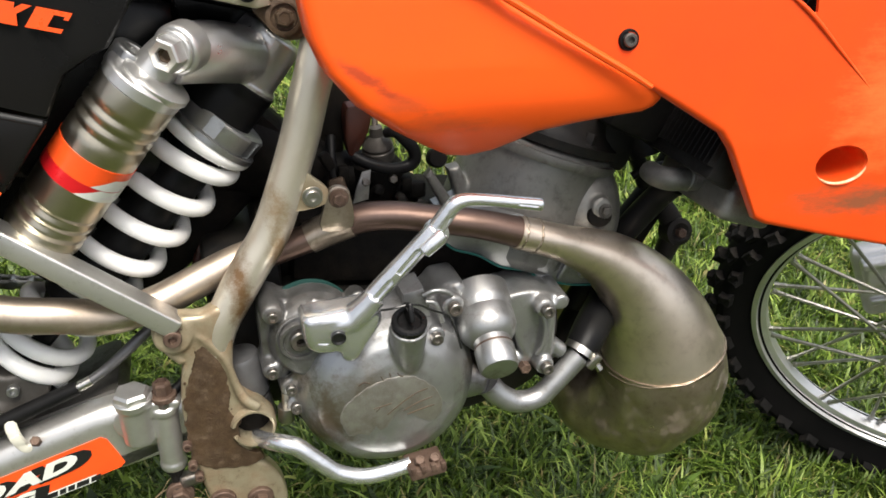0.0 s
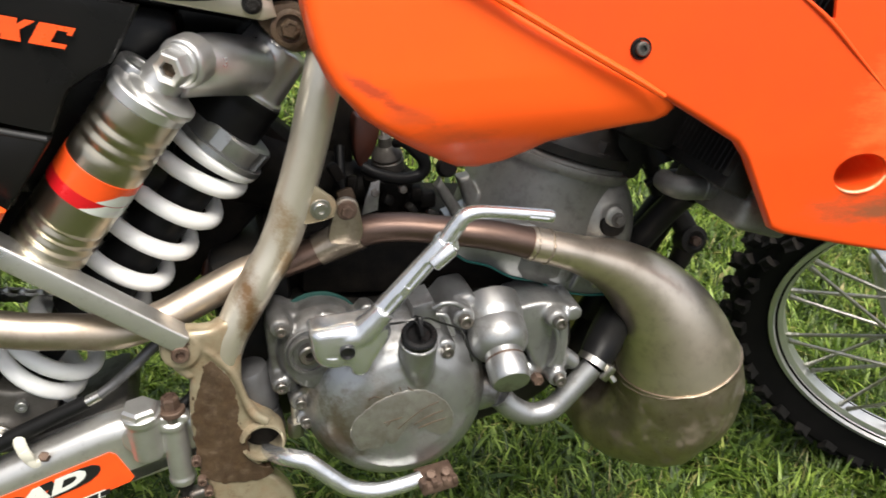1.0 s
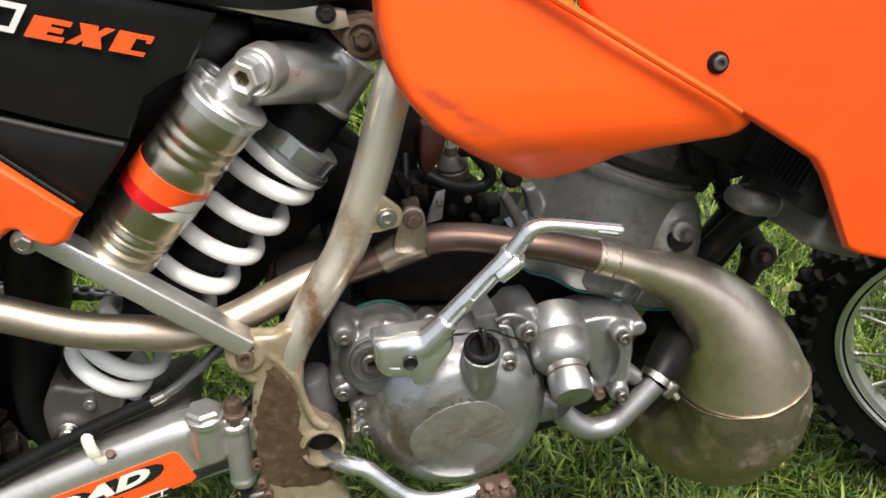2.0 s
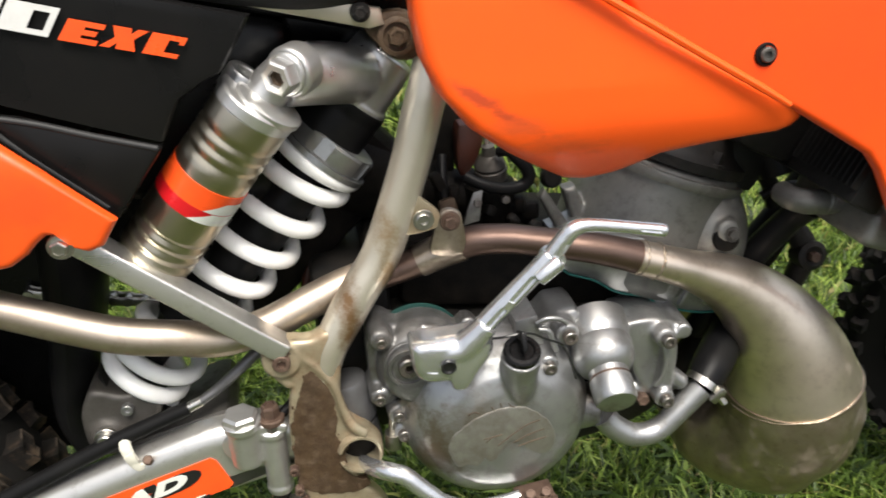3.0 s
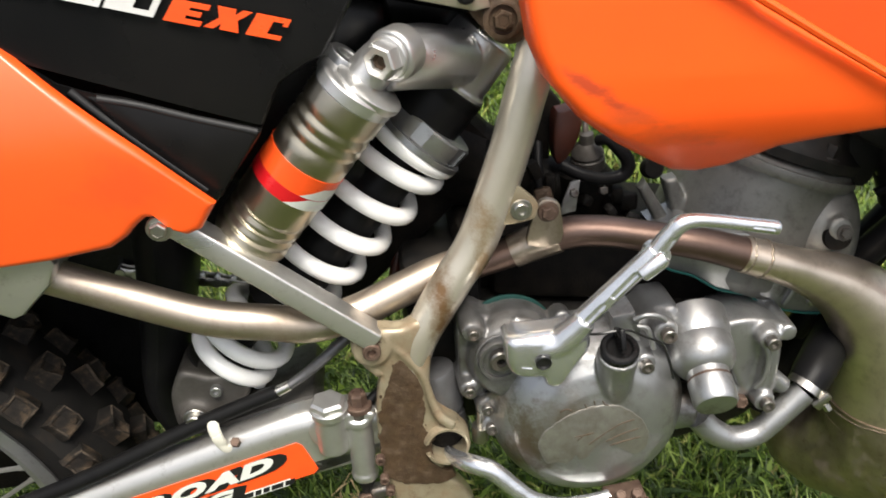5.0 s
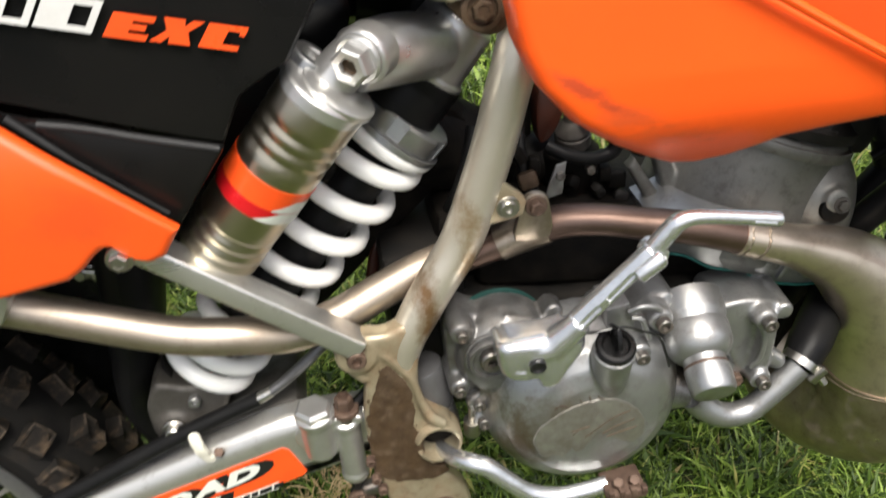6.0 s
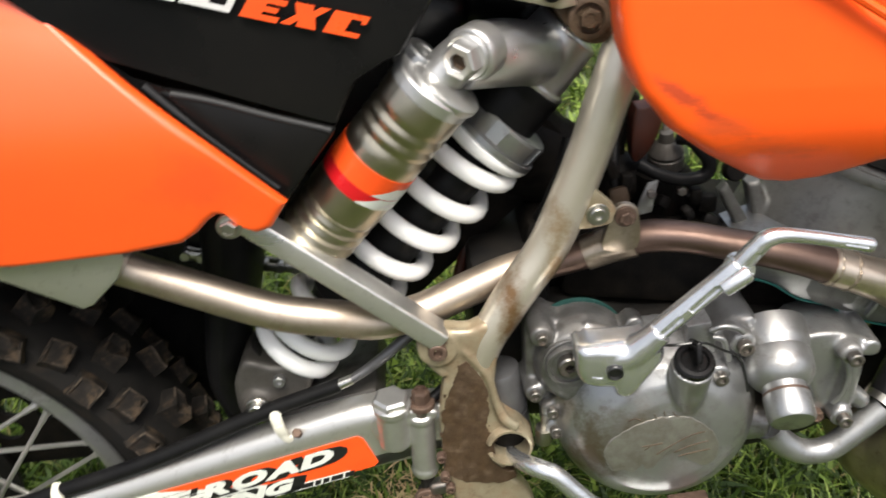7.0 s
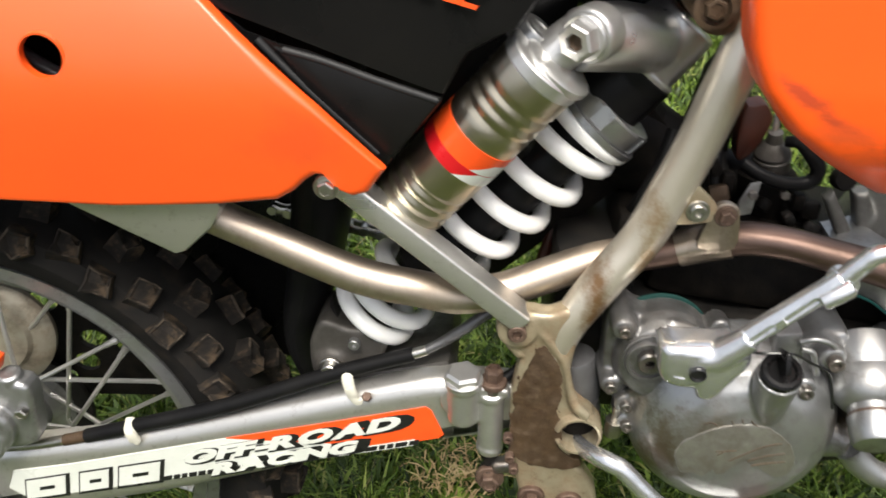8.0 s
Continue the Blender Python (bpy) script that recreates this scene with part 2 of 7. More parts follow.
def scuffed(mat, centre, size, colour=(0.10, 0.05, 0.03), smear=None, tilt=0):
    """Adds shaped scuffs, stains or painted shade round a place on the part."""
    nt = mat.node_tree
    bs = nt.nodes["Principled BSDF"]
    was = bs.inputs["Base Color"].links[0].from_socket
    tc = nt.nodes.new("ShaderNodeTexCoord")
    mp = nt.nodes.new("ShaderNodeMapping")
    mp.vector_type = "TEXTURE"
    mp.inputs["Location"].default_value, mp.inputs["Scale"].default_value, mp.inputs["Rotation"].default_value = centre, size, (0, radians(tilt), 0)
    nt.links.new(tc.outputs["Object"], mp.inputs[0])
    ln = nt.nodes.new("ShaderNodeVectorMath")
    ln.operation = "LENGTH"
    nt.links.new(mp.outputs[0], ln.inputs[0])
    n = noise_node(nt, 45, 10, 0.75, smear)
    a = nt.nodes.new("ShaderNodeMath")
    a.operation = "SUBTRACT"
    nt.links.new(n.outputs[0], a.inputs[0])
    k = nt.nodes.new("ShaderNodeMath")
    k.operation = "MULTIPLY"
    k.inputs[1].default_value = 0.42
    nt.links.new(ln.outputs["Value"], k.inputs[0])
    nt.links.new(k.outputs[0], a.inputs[1])
    r = ramp(nt, a.outputs[0], 0.12, 0.42)
    col = mix(nt, r.outputs[0], was, colour)
    nt.links.new(col, bs.inputs["Base Color"])


scuffed(ORANGE_WORN, (0.1605, -0.17, 0.8005), (0.024, 0.2, 0.0065), (0.45, 0.058, 0.020), (0.7, 1, 1.4), 33)
scuffed(ORANGE_WORN, (0.1860, -0.17, 0.7810), (0.026, 0.2, 0.0065), (0.42, 0.055, 0.020), (0.7, 1, 1.4), 30)
scuffed(ORANGE_WORN, (0.188, -0.17, 0.774), (0.030, 0.2, 0.010), (0.66, 0.088, 0.020), (0.5, 1, 1.6))
scuffed(ORANGE_WORN, (0.225, -0.17, 0.757), (0.045, 0.2, 0.012), (0.66, 0.088, 0.020), (0.5, 1, 1.6))
scuffed(ORANGE_DIM, (0.590, -0.20, 0.665), (0.080, 0.2, 0.020), (0.25, 0.075, 0.032), (0.5, 1, 1.6))
scuffed(ORANGE_DIM, (0.600, -0.20, 0.750), (0.060, 0.2, 0.075), (0.80, 0.14, 0.03), (0.5, 1, 1.6))
# darker smudge painting the shade of a soft dent in the side panel
scuffed(ORANGE, (-0.155, -0.15, 0.750), (0.050, 0.2, 0.030), (0.70, 0.078, 0.012), (0.8, 1, 1))
# brown stain that also paints the shaded right flank of the tube
scuffed(FRAME_PAINT, (0.097, -0.1, 0.645), (0.014, 0.2, 0.075), (0.34, 0.235, 0.13))
scuffed(FRAME_PAINT, (0.030, -0.1, 0.418), (0.055, 0.2, 0.040), (0.085, 0.05, 0.028))
scuffed(FRAME_PAINT, (0.060, -0.1, 0.605), (0.014, 0.2, 0.06), (0.24, 0.14, 0.07))
scuffed(CAST, (0.122, -0.13, 0.485), (0.020, 0.2, 0.050), (0.17, 0.130, 0.092))
scuffed(CAST, (0.088, -0.11, 0.545), (0.035, 0.2, 0.050), (0.11, 0.095, 0.078))
scuffed(CAST, (0.160, -0.15, 0.508), (0.060, 0.2, 0.030), (0.19, 0.155, 0.115))
scuffed(CAST, (0.275, -0.12, 0.500), (0.045, 0.2, 0.028), (0.11, 0.09, 0.07))
scuffed(CAST, (0.120, -0.12, 0.465), (0.040, 0.2, 0.020), (0.15, 0.125, 0.095))
scuffed(WHITE, (-0.160, -0.03, 0.515), (0.050, 0.2, 0.016), (0.42, 0.25, 0.10))


# ---- tools for shapes ----
def holder(parent):
    """Keeps the tree to thing, part and sub-part."""
    while parent and parent.parent and parent.parent.parent:
        parent = parent.parent
    return parent


def part(name, bm, material, parent, label="", smooth=True, angle=38):
    me = bpy.data.meshes.new(name)
    if smooth:
        for f in bm.faces:
            f.smooth = True
        for e in bm.edges:
            if len(e.link_faces) == 2 and e.calc_face_angle(0) > radians(angle):
                e.smooth = False
    bm.to_mesh(me)
    bm.free()
    me.materials.append(material)
    ob = new(name, me)
    ob.parent = holder(parent)
    return tagged(ob, label)


def shared(name, me, parent, m, label=""):
    ob = new(name, me)
    ob.parent = holder(parent)
    ob.matrix_basis = m
    return tagged(ob, label)


def basis(axis):
    a = Vector(axis).normalized()
    u = a.cross(Vector((0.02, 1, 0.03))).normalized()
    if a.cross(Vector((0.02, 1, 0.03))).length < 0.1:
        u = a.cross(Vector((1, 0, 0))).normalized()
    return a, u, a.cross(u)


def rings(bm, loops, closed=True, cap=True):
    """Skins a run of loops of points."""
    made = [[bm.verts.new(p) for p in loop] for loop in loops]
    n = len(made[0])
    for a, b in zip(made, made[1:]):
        for i in range(n if closed else n - 1):
            j = (i + 1) % n
            bm.faces.new((a[i], a[j], b[j], b[i]))
    if cap and closed:
        bm.faces.new(made[0][::-1])
        bm.faces.new(made[-1])
    return made


def lathe(bm, base, axis, profile, seg=32, start=0.0, sweep=360.0):
    """Turns a profile of (along, radius) round an axis."""
    a, u, v = basis(axis)
    base = Vector(base)
    full = sweep >= 360
    n = seg if full else seg + 1
    angs = [radians(start + sweep * i / seg) for i in range(n)]
    loops = [[base + a * h + (u * math.cos(t) + v * math.sin(t)) * max(r, 1e-4) for t in angs] for h, r in profile]
    shut = profile[0] == profile[-1]
    made = rings(bm, loops, closed=full, cap=full and not shut)
    if shut:
        for p, q in zip(made[0], made[-1]):
            bmesh.ops.weld_verts(bm, targetmap={q: p})
    bmesh.ops.recalc_face_normals(bm, faces=bm.faces)
    return bm


def curve(pts, n=6):
    """A smooth run of points through the given ones (any length of tuple)."""
    p = [np.array(q, float) for q in pts]
    p = [2 * p[0] - p[1]] + p + [2 * p[-1] - p[-2]]
    out = []
    for i in range(1, len(p) - 2):
        for k in range(n):
            t = k / n
            out.append(0.5 * (2 * p[i] + (p[i + 1] - p[i - 1]) * t + (2 * p[i - 1] - 5 * p[i] + 4 * p[i + 1] - p[i + 2]) * t * t
                              + (3 * p[i] - p[i - 1] - 3 * p[i + 1] + p[i + 2]) * t ** 3))
    return out + [p[-2]]


def tube(bm, pts, seg=14, n=6, flat=1.0, inner=0.0):
    """A pipe along points (x, y, z, radius). flat squeezes it sideways; inner leaves the ends open."""
    run = curve(pts, n)
    loops = []
    side = None
    for i, q in enumerate(run):
        d = Vector((run[min(i + 1, len(run) - 1)] - run[max(i - 1, 0)])[:3]).normalized()
        if side is None:
            side = d.cross(Vector((0, 1, 0.01))).normalized()
        side = (side - d * side.dot(d)).normalized()
        up = d.cross(side)
        loops.append([Vector(q[:3]) + (side * math.cos(2 * math.pi * k / seg) + up * math.sin(2 * math.pi * k / seg) * flat) * q[3] for k in range(seg)])
    rings(bm, loops)
    bmesh.ops.recalc_face_normals(bm, faces=bm.faces)
    return bm


def plate(bm, outline, front, back, bevel=0.0, segs=2):
    """A slab with an outline in x and z, between two depths y, with rounded rims."""
    fs = [bm.verts.new((x, front, z)) for x, z in outline]
    bs = [bm.verts.new((x, back, z)) for x, z in outline]
    a, b = bm.faces.new(fs), bm.faces.new(bs[::-1])
    n = len(fs)
    faces = [a, b] + [bm.faces.new((fs[i], bs[i], bs[(i + 1) % n], fs[(i + 1) % n])) for i in range(n)]
    bmesh.ops.recalc_face_normals(bm, faces=faces)
    if bevel:
        bmesh.ops.bevel(bm, geom=list(a.edges), offset=bevel, segments=segs, profile=0.5, affect="EDGES", clamp_overlap=True)
    return bm


def pillow(bm, outline, front, back, radius, segs=7):
    """A slab with an outline in x and z whose front rim rolls over on a wide radius."""
    pts = [Vector((x, z)) for x, z in outline]
    n = len(pts)
    area = sum(pts[i].x * pts[(i + 1) % n].y - pts[(i + 1) % n].x * pts[i].y for i in range(n))
    turn = 1 if area > 0 else -1
    inward = []
    for i in range(n):
        d = (pts[(i + 1) % n] - pts[i - 1]).normalized()
        inward.append(Vector((-d.y, d.x)) * turn)
    loops = [[Vector((p.x, back, p.y)) for p in pts]]
    for k in range(segs + 1):
        t = math.pi / 2 * k / segs
        inset, y = radius * (1 - math.cos(t)), front + radius * 0.8 * (1 - math.sin(t))
        loops.append([Vector((p.x + q.x * inset, y, p.y + q.y * inset)) for p, q in zip(pts, inward)])
    rings(bm, loops)
    bmesh.ops.recalc_face_normals(bm, faces=bm.faces)
    return bm


def rounded(outline, n=4):
    """A closed smooth outline through the corners given."""
    p = list(outline)
    out = curve(p[-2:] + p + p[:2], n)
    return [tuple(q) for q in out[2 * n:(2 + len(p)) * n]]


def shell(bm, outline, centre, depth, thick=0.004, edge=0.012, steps=9):
    """A bulging panel, closed behind: rings from the rim to a centre in x, z; depth(x, z) gives y, and the rim turns back over edge."""
    c = Vector((centre[0], centre[1]))
    ss = [1.0] + [1 - (i / steps) ** 1.5 * 0.97 for i in range(1, steps + 1)]

    def ring(s, back):
        loop = []
        for x, z in outline:
            q = c + (Vector((x, z)) - c) * s
            away = (Vector((x, z)) - q).length
            lift = edge * (1 - math.sqrt(max(0, 1 - max(0, 1 - away / edge) ** 2))) if edge else 0
            loop.append(Vector((q.x, depth(q.x, q.y) + lift + back, q.y)))
        return loop

    rings(bm, [ring(s, thick) for s in ss[::-1]] + [ring(s, 0.0) for s in ss])
    bmesh.ops.recalc_face_normals(bm, faces=bm.faces)
    return bm


def block(bm, centre, size, rot=(0, 0, 0), bevel=0.003, segs=2):
    m = pose(*centre, *rot)
    made = bmesh.ops.create_cube(bm, size=1.0, matrix=m @ Matrix.Diagonal((*size, 1)))
    if bevel:
        edges = list({e for v in made["verts"] for e in v.link_edges})
        bmesh.ops.bevel(bm, geom=edges, offset=bevel, segments=segs, profile=0.5, affect="EDGES", clamp_overlap=True)
    return bm


def baked(ob, *mods):
    """Applies modifiers, given as (type, settings), for good."""
    for kind, values in mods:
        md = ob.modifiers.new(kind, kind)
        if kind == "REMESH":
            md.mode, md.voxel_size, md.use_smooth_shade = "VOXEL", values[0], True
        elif kind == "SMOOTH":
            md.factor, md.iterations = values
        elif kind == "BOOLEAN":
            md.object, md.operation, md.solver = values[0], "DIFFERENCE", "EXACT"
    me = bpy.data.meshes.new_from_object(ob.evaluated_get(bpy.context.evaluated_depsgraph_get()))
    ob.modifiers.clear()
    was, ob.data = ob.data, me
    bpy.data.meshes.remove(was)
    return ob


def fused(ob, voxel=0.0025, rounds=6, factor=0.5):
    """Melts the shapes of a part into one casting with soft fillets."""
    baked(ob, ("REMESH", (voxel,)), ("SMOOTH", (factor, rounds)))
    for p in ob.data.polygons:
        p.use_smooth = True
    return ob


def cut(ob, bm):
    """Cuts a shape out of a part."""
    me = bpy.data.meshes.new("cutter")
    bm.to_mesh(me)
    bm.free()
    tool = new("cutter", me)
    tool.matrix_basis = BIKE
    baked(ob, ("BOOLEAN", (tool,)))
    bpy.data.objects.remove(tool)
    bpy.data.meshes.remove(me)
    return ob


def fresh():
    return bmesh.new()


def bolt(parent, at, axis, r, material=None, name="bolt", label="", washer=True, socket=False, tall=1.0):
    """A hex or socket-head bolt; axis points out of the surface."""
    bm = fresh()
    a, u, v = basis(axis)
    at = Vector(at)
    if washer:
        lathe(bm, at - a * 0.004, a, [(0, r * 1.45), (0.0045, r * 1.45), (0.0055, r * 1.35), (0.0055, r)], 20)
    if socket:
        lathe(bm, at - a * 0.003, a, [(0, r), (0.003 + r * 0.9 * tall, r), (0.003 + r * 1.05 * tall, r * 0.88), (0.003 + r * 1.05 * tall, r * 0.5), (0.003 + r * 0.5 * tall, r * 0.48)], 20)
    else:
        h = r * 1.1 * tall
        lathe(bm, at - a * 0.003, a, [(0, r), (0.003 + h * 0.85, r), (0.003 + h, r * 0.86), (0.003 + h * 1.02, r * 0.6), (0.003 + h * 0.9, r * 0.55)], 6, start=random.uniform(0, 60))
    return part(name, bm, material or STEEL, parent, label, angle=25)


def lettering(parent, text, at, x_dir, size, material, name="letter", label="", shear=0.0, wide=1.0, normal=(0, -1, 0), thick=0.0003, offset=0.0, gap=0.08):
    """Words on a surface, from the built-in font, letter by letter as thin meshes."""
    x = Vector(x_dir).normalized()
    n = Vector(normal).normalized()
    y = n.cross(x).normalized()
    m = Matrix((x * wide, y, n)).transposed().to_4x4()
    pen = 0.0
    for ch in text:
        if ch == " ":
            pen += size * 0.4
            continue
        cu = bpy.data.curves.new(name, "FONT")
        cu.body, cu.size, cu.shear, cu.extrude, cu.offset = ch, size, shear, thick, offset
        cu.resolution_u = 3
        tmp = new("words", cu)
        me = bpy.data.meshes.new_from_object(tmp.evaluated_get(bpy.context.evaluated_depsgraph_get()))
        bpy.data.objects.remove(tmp)
        bpy.data.curves.remove(cu)
        base = [v.co.x - shear * v.co.y for v in me.vertices]
        lo, hi = min(base) + offset, max(base) - offset
        m.translation = Vector(at) + x * wide * (pen - lo)
        me.transform(m)
        pen += hi - lo + size * gap
        me.materials.append(material)
        ob = new(name, me)
        ob.parent = holder(parent)
        tagged(ob, label)


GLYPHS = {
    "E": [[(0, 0), (1, 0), (1, 0.24), (0.52, 0.24), (0.52, 0.39), (0.88, 0.39), (0.88, 0.62), (0.52, 0.62), (0.52, 0.76), (1, 0.76), (1, 1), (0, 1)]],
    "X": [[(-0.03, 0), (0.26, 0), (0.40, 0.28), (0.44, 0), (1.0, 0), (0.80, 0.52), (1.08, 1), (0.80, 1), (0.66, 0.74), (0.60, 1), (0.06, 1), (0.27, 0.50)]],
    "C": [[(0, 0), (1, 0), (1, 0.20), (0.55, 0.20), (0.55, 0.78), (0.86, 0.78), (0.86, 0.64), (1, 0.64), (1, 1), (0, 1)]],
    "0": [[(0, 0), (0.86, 0), (0.86, 0.18), (0.54, 0.18), (0.54, 0.80), (0.86, 0.80), (0.86, 1), (0, 1)], [(0.862, 0), (1, 0), (1, 1), (0.862, 1)]],
    "2": [[(0, 0), (1, 0), (1, 0.22), (0.50, 0.22), (0.50, 0.40), (1, 0.40), (1, 1), (0, 1), (0, 0.78), (0.60, 0.78), (0.60, 0.62), (0, 0.62)]],
}


def block_glyph(parent, ch, at, along, tall, material, name, label):
    """A heavy slanted block character in the plane of x and z; along and tall are its two edges."""
    bm = fresh()
    for poly in GLYPHS[ch]:
        plate(bm, [(at[0] + p * along[0] + q * tall[0], at[2] + p * along[1] + q * tall[1]) for p, q in poly], at[1], at[1] + 0.0006)
    part(name, bm, material, parent, label, smooth=False)


bike = tagged(new("motorcycle"), "orange and black enduro motorcycle leaning over on a lawn", "motorcycle")
bike.matrix_basis = BIKE

# ---- ground ----
def build_ground():
    bm = fresh()
    n = 40
    size = [-400, -120, -40, -12] + [-4 + 8 * i / n for i in range(n + 1)] + [12, 40, 120, 400]
    grid = [[bm.verts.new((x, y, 0.012 * noise.noise((x * 1.7, y * 1.7, 0)) + 0.008 if max(abs(x), abs(y)) <= 4.1 else 0.008)) for x in size] for y in size]
    for a, b in zip(grid, grid[1:]):
        for i in range(len(size) - 1):
            bm.faces.new((a[i], a[i + 1], b[i + 1], b[i]))
    m, nt, bs = nodes_of("lawn_soil")
    big, mid = noise_node(nt, 2.2, 6), noise_node(nt, 60, 8, 0.7)
    c1 = mix(nt, ramp(nt, mid.outputs[0], 0.35, 0.7).outputs[0], (0.014, 0.019, 0.005), (0.040, 0.055, 0.010))
    c2 = mix(nt, ramp(nt, big.outputs[0], 0.45, 0.7).outputs[0], c1, (0.060, 0.062, 0.018))
    nt.links.new(c2, bs.inputs["Base Color"])
    bs.inputs["Roughness"].default_value = 0.95
    ob = part("ground", bm, m, None)
    return tagged(ob, "green lawn soil reaching the horizon", "ground", kind="structure")


def build_grass():
    rng = np.random.default_rng(4)
    spots = []
    # near the bike the blades stand dense; farther off they are fewer and broader
    for x0, x1, y0, y1, count, wide in ((-0.40, 0.25, 0.10, 0.55, 2600, 0.0062), (-0.8, 1.6, -0.3, 0.9, 115000, 0.0029), (-1.6, 2.6, 0.9, 2.2, 60000, 0.0040), (-1.8, 2.8, -1.9, -0.3, 42000, 0.0042), (-1.9, -0.8, -0.3, 0.9, 13000, 0.0042), (1.6, 2.8, -0.3, 0.9, 13000, 0.0042), (-2.6, 4.0, 2.2, 5.5, 30000, 0.0075)):
        fray = 0.06 * (y1 - y0) * wide / 0.003
        xy = np.c_[rng.uniform(x0, x1, count), rng.uniform(y0, y1, count)] + rng.normal(0, fray, (count, 2))
        spots.append(np.c_[xy, np.full(count, wide)])
    s = np.concatenate(spots)
    n = len(s)
    tuft = np.array([noise.noise((x * 9, y * 9, 3)) for x, y in s[:, :2]])
    tall = (0.032 + 0.038 * rng.random(n) + 0.044 * tuft).clip(0.012) * np.where(s[:, 1] > 2.2, 1.3, 1.0)
    turn = rng.uniform(0, 2 * np.pi, n)
    lean = rng.uniform(0.15, 1.15, n)
    d = np.c_[np.cos(turn), np.sin(turn)]
    w = np.c_[-d[:, 1], d[:, 0]] * s[:, 2:3] * (0.5 + 1.3 * rng.random((n, 1)) ** 2) * np.where(rng.random((n, 1)) < 0.16, 2.5, 1.0)
    verts, cols = np.zeros((n, 7, 3)), None
    for k, (f, width) in enumerate(((0, 0.8), (0.4, 1.0), (0.75, 0.7))):
        out = d * (tall * lean * f ** 1.8)[:, None]
        z = tall * (f - 0.35 * lean * f ** 2.2) + 0.006
        for side in (0, 1):
            verts[:, 2 * k + side, :2] = s[:, :2] + out + w * width * (0.5 - side)
            verts[:, 2 * k + side, 2] = z
    verts[:, 6, :2] = s[:, :2] + d * (tall * lean)[:, None]
    verts[:, 6, 2] = tall * (1 - 0.35 * lean) + 0.006
    base = np.arange(n)[:, None] * 7
    quads = np.concatenate([base + [0, 1, 3, 2], base + [2, 3, 5, 4]])
    tris = base + [4, 5, 6]
    me = bpy.data.meshes.new("grass")
    me.vertices.add(n * 7)
    me.vertices.foreach_set("co", verts.ravel())
    loops = np.concatenate([quads.ravel(), tris.ravel()])
    me.loops.add(len(loops))
    me.loops.foreach_set("vertex_index", loops)
    starts = np.concatenate([np.arange(2 * n) * 4, 8 * n + np.arange(n) * 3])
    me.polygons.add(3 * n)
    me.polygons.foreach_set("loop_start", starts)
    me.update(calc_edges=True)
    me.validate()
    m, nt, bs = nodes_of("grass_blade")
    geo = nt.nodes.new("ShaderNodeNewGeometry")
    r = ramp(nt, geo.outputs["Random Per Island"], 0.0, 1.0, (0.017, 0.038, 0.003, 1), (0.48, 0.55, 0.12, 1))
    e = r.color_ramp.elements.new(0.55)
    e.color = (0.105, 0.185, 0.015, 1)
    e = r.color_ramp.elements.new(0.92)
    e.color = (0.36, 0.48, 0.085, 1)
    e = r.color_ramp.elements.new(0.95)
    e.color = (0.38, 0.30, 0.12, 1)
    patch = noise_node(nt, 14.0, 4)
    shade = nt.nodes.new("ShaderNodeMix")
    shade.data_type, shade.blend_type = "RGBA", "MULTIPLY"
    shade.inputs[0].default_value = 1.0
    nt.links.new(r.outputs[0], shade.inputs[6])
    nt.links.new(ramp(nt, patch.outputs[0], 0.35, 0.65, (0.42, 0.46, 0.42, 1), (1.0, 1.0, 1.0, 1)).outputs[0], shade.inputs[7])
    x = nt.nodes["Principled BSDF"]
    nt.links.new(shade.outputs[2], x.inputs["Base Color"])
    x.inputs["Roughness"].default_value = 0.5
    tr = nt.nodes.new("ShaderNodeBsdfTranslucent")
    nt.links.new(shade.outputs[2], tr.inputs[0])
    mx = nt.nodes.new("ShaderNodeMixShader")
    mx.inputs[0].default_value = 0.28
    nt.links.new(x.outputs[0], mx.inputs[1])
    nt.links.new(tr.outputs[0], mx.inputs[2])
    nt.links.new(mx.outputs[0], nt.nodes["Material Output"].inputs[0])
    me.materials.append(m)
    return tagged(new("grass", me), "uneven green lawn grass with some dry blades", "grass", kind="stuff")


def build_light_block():
    """A dark ring, never in view, added round the lawn to block low light."""
    bm = fresh()
    loops = []
    for k, (r, z) in enumerate(((14.0, -0.1), (13.6, 0.6), (13.7, 1.2), (14.0, 1.9), (14.6, 2.4), (15.5, 2.6))):
        loops.append([Vector(((r + 0.5 * noise.noise((i * 0.9, k * 0.7, 1))) * math.cos(2 * math.pi * i / 90), (r + 0.5 * noise.noise((i * 0.9, k * 0.7, 1))) * math.sin(2 * math.pi * i / 90), z + 0.4 * noise.noise((i * 0.5, k, 5)))) for i in range(90)])
    rings(bm, loops, cap=False)
    ob = part("hedge", bm, surface("dark_green_ring", (0.03, 0.05, 0.012), (0.06, 0.09, 0.02), rough=0.8, scale=3, grain=30, bump=0.8), None)
    return tagged(ob, "unseen dark green ring added to block low light", "hedge", kind="structure")


build_ground()
build_grass()
build_light_block()


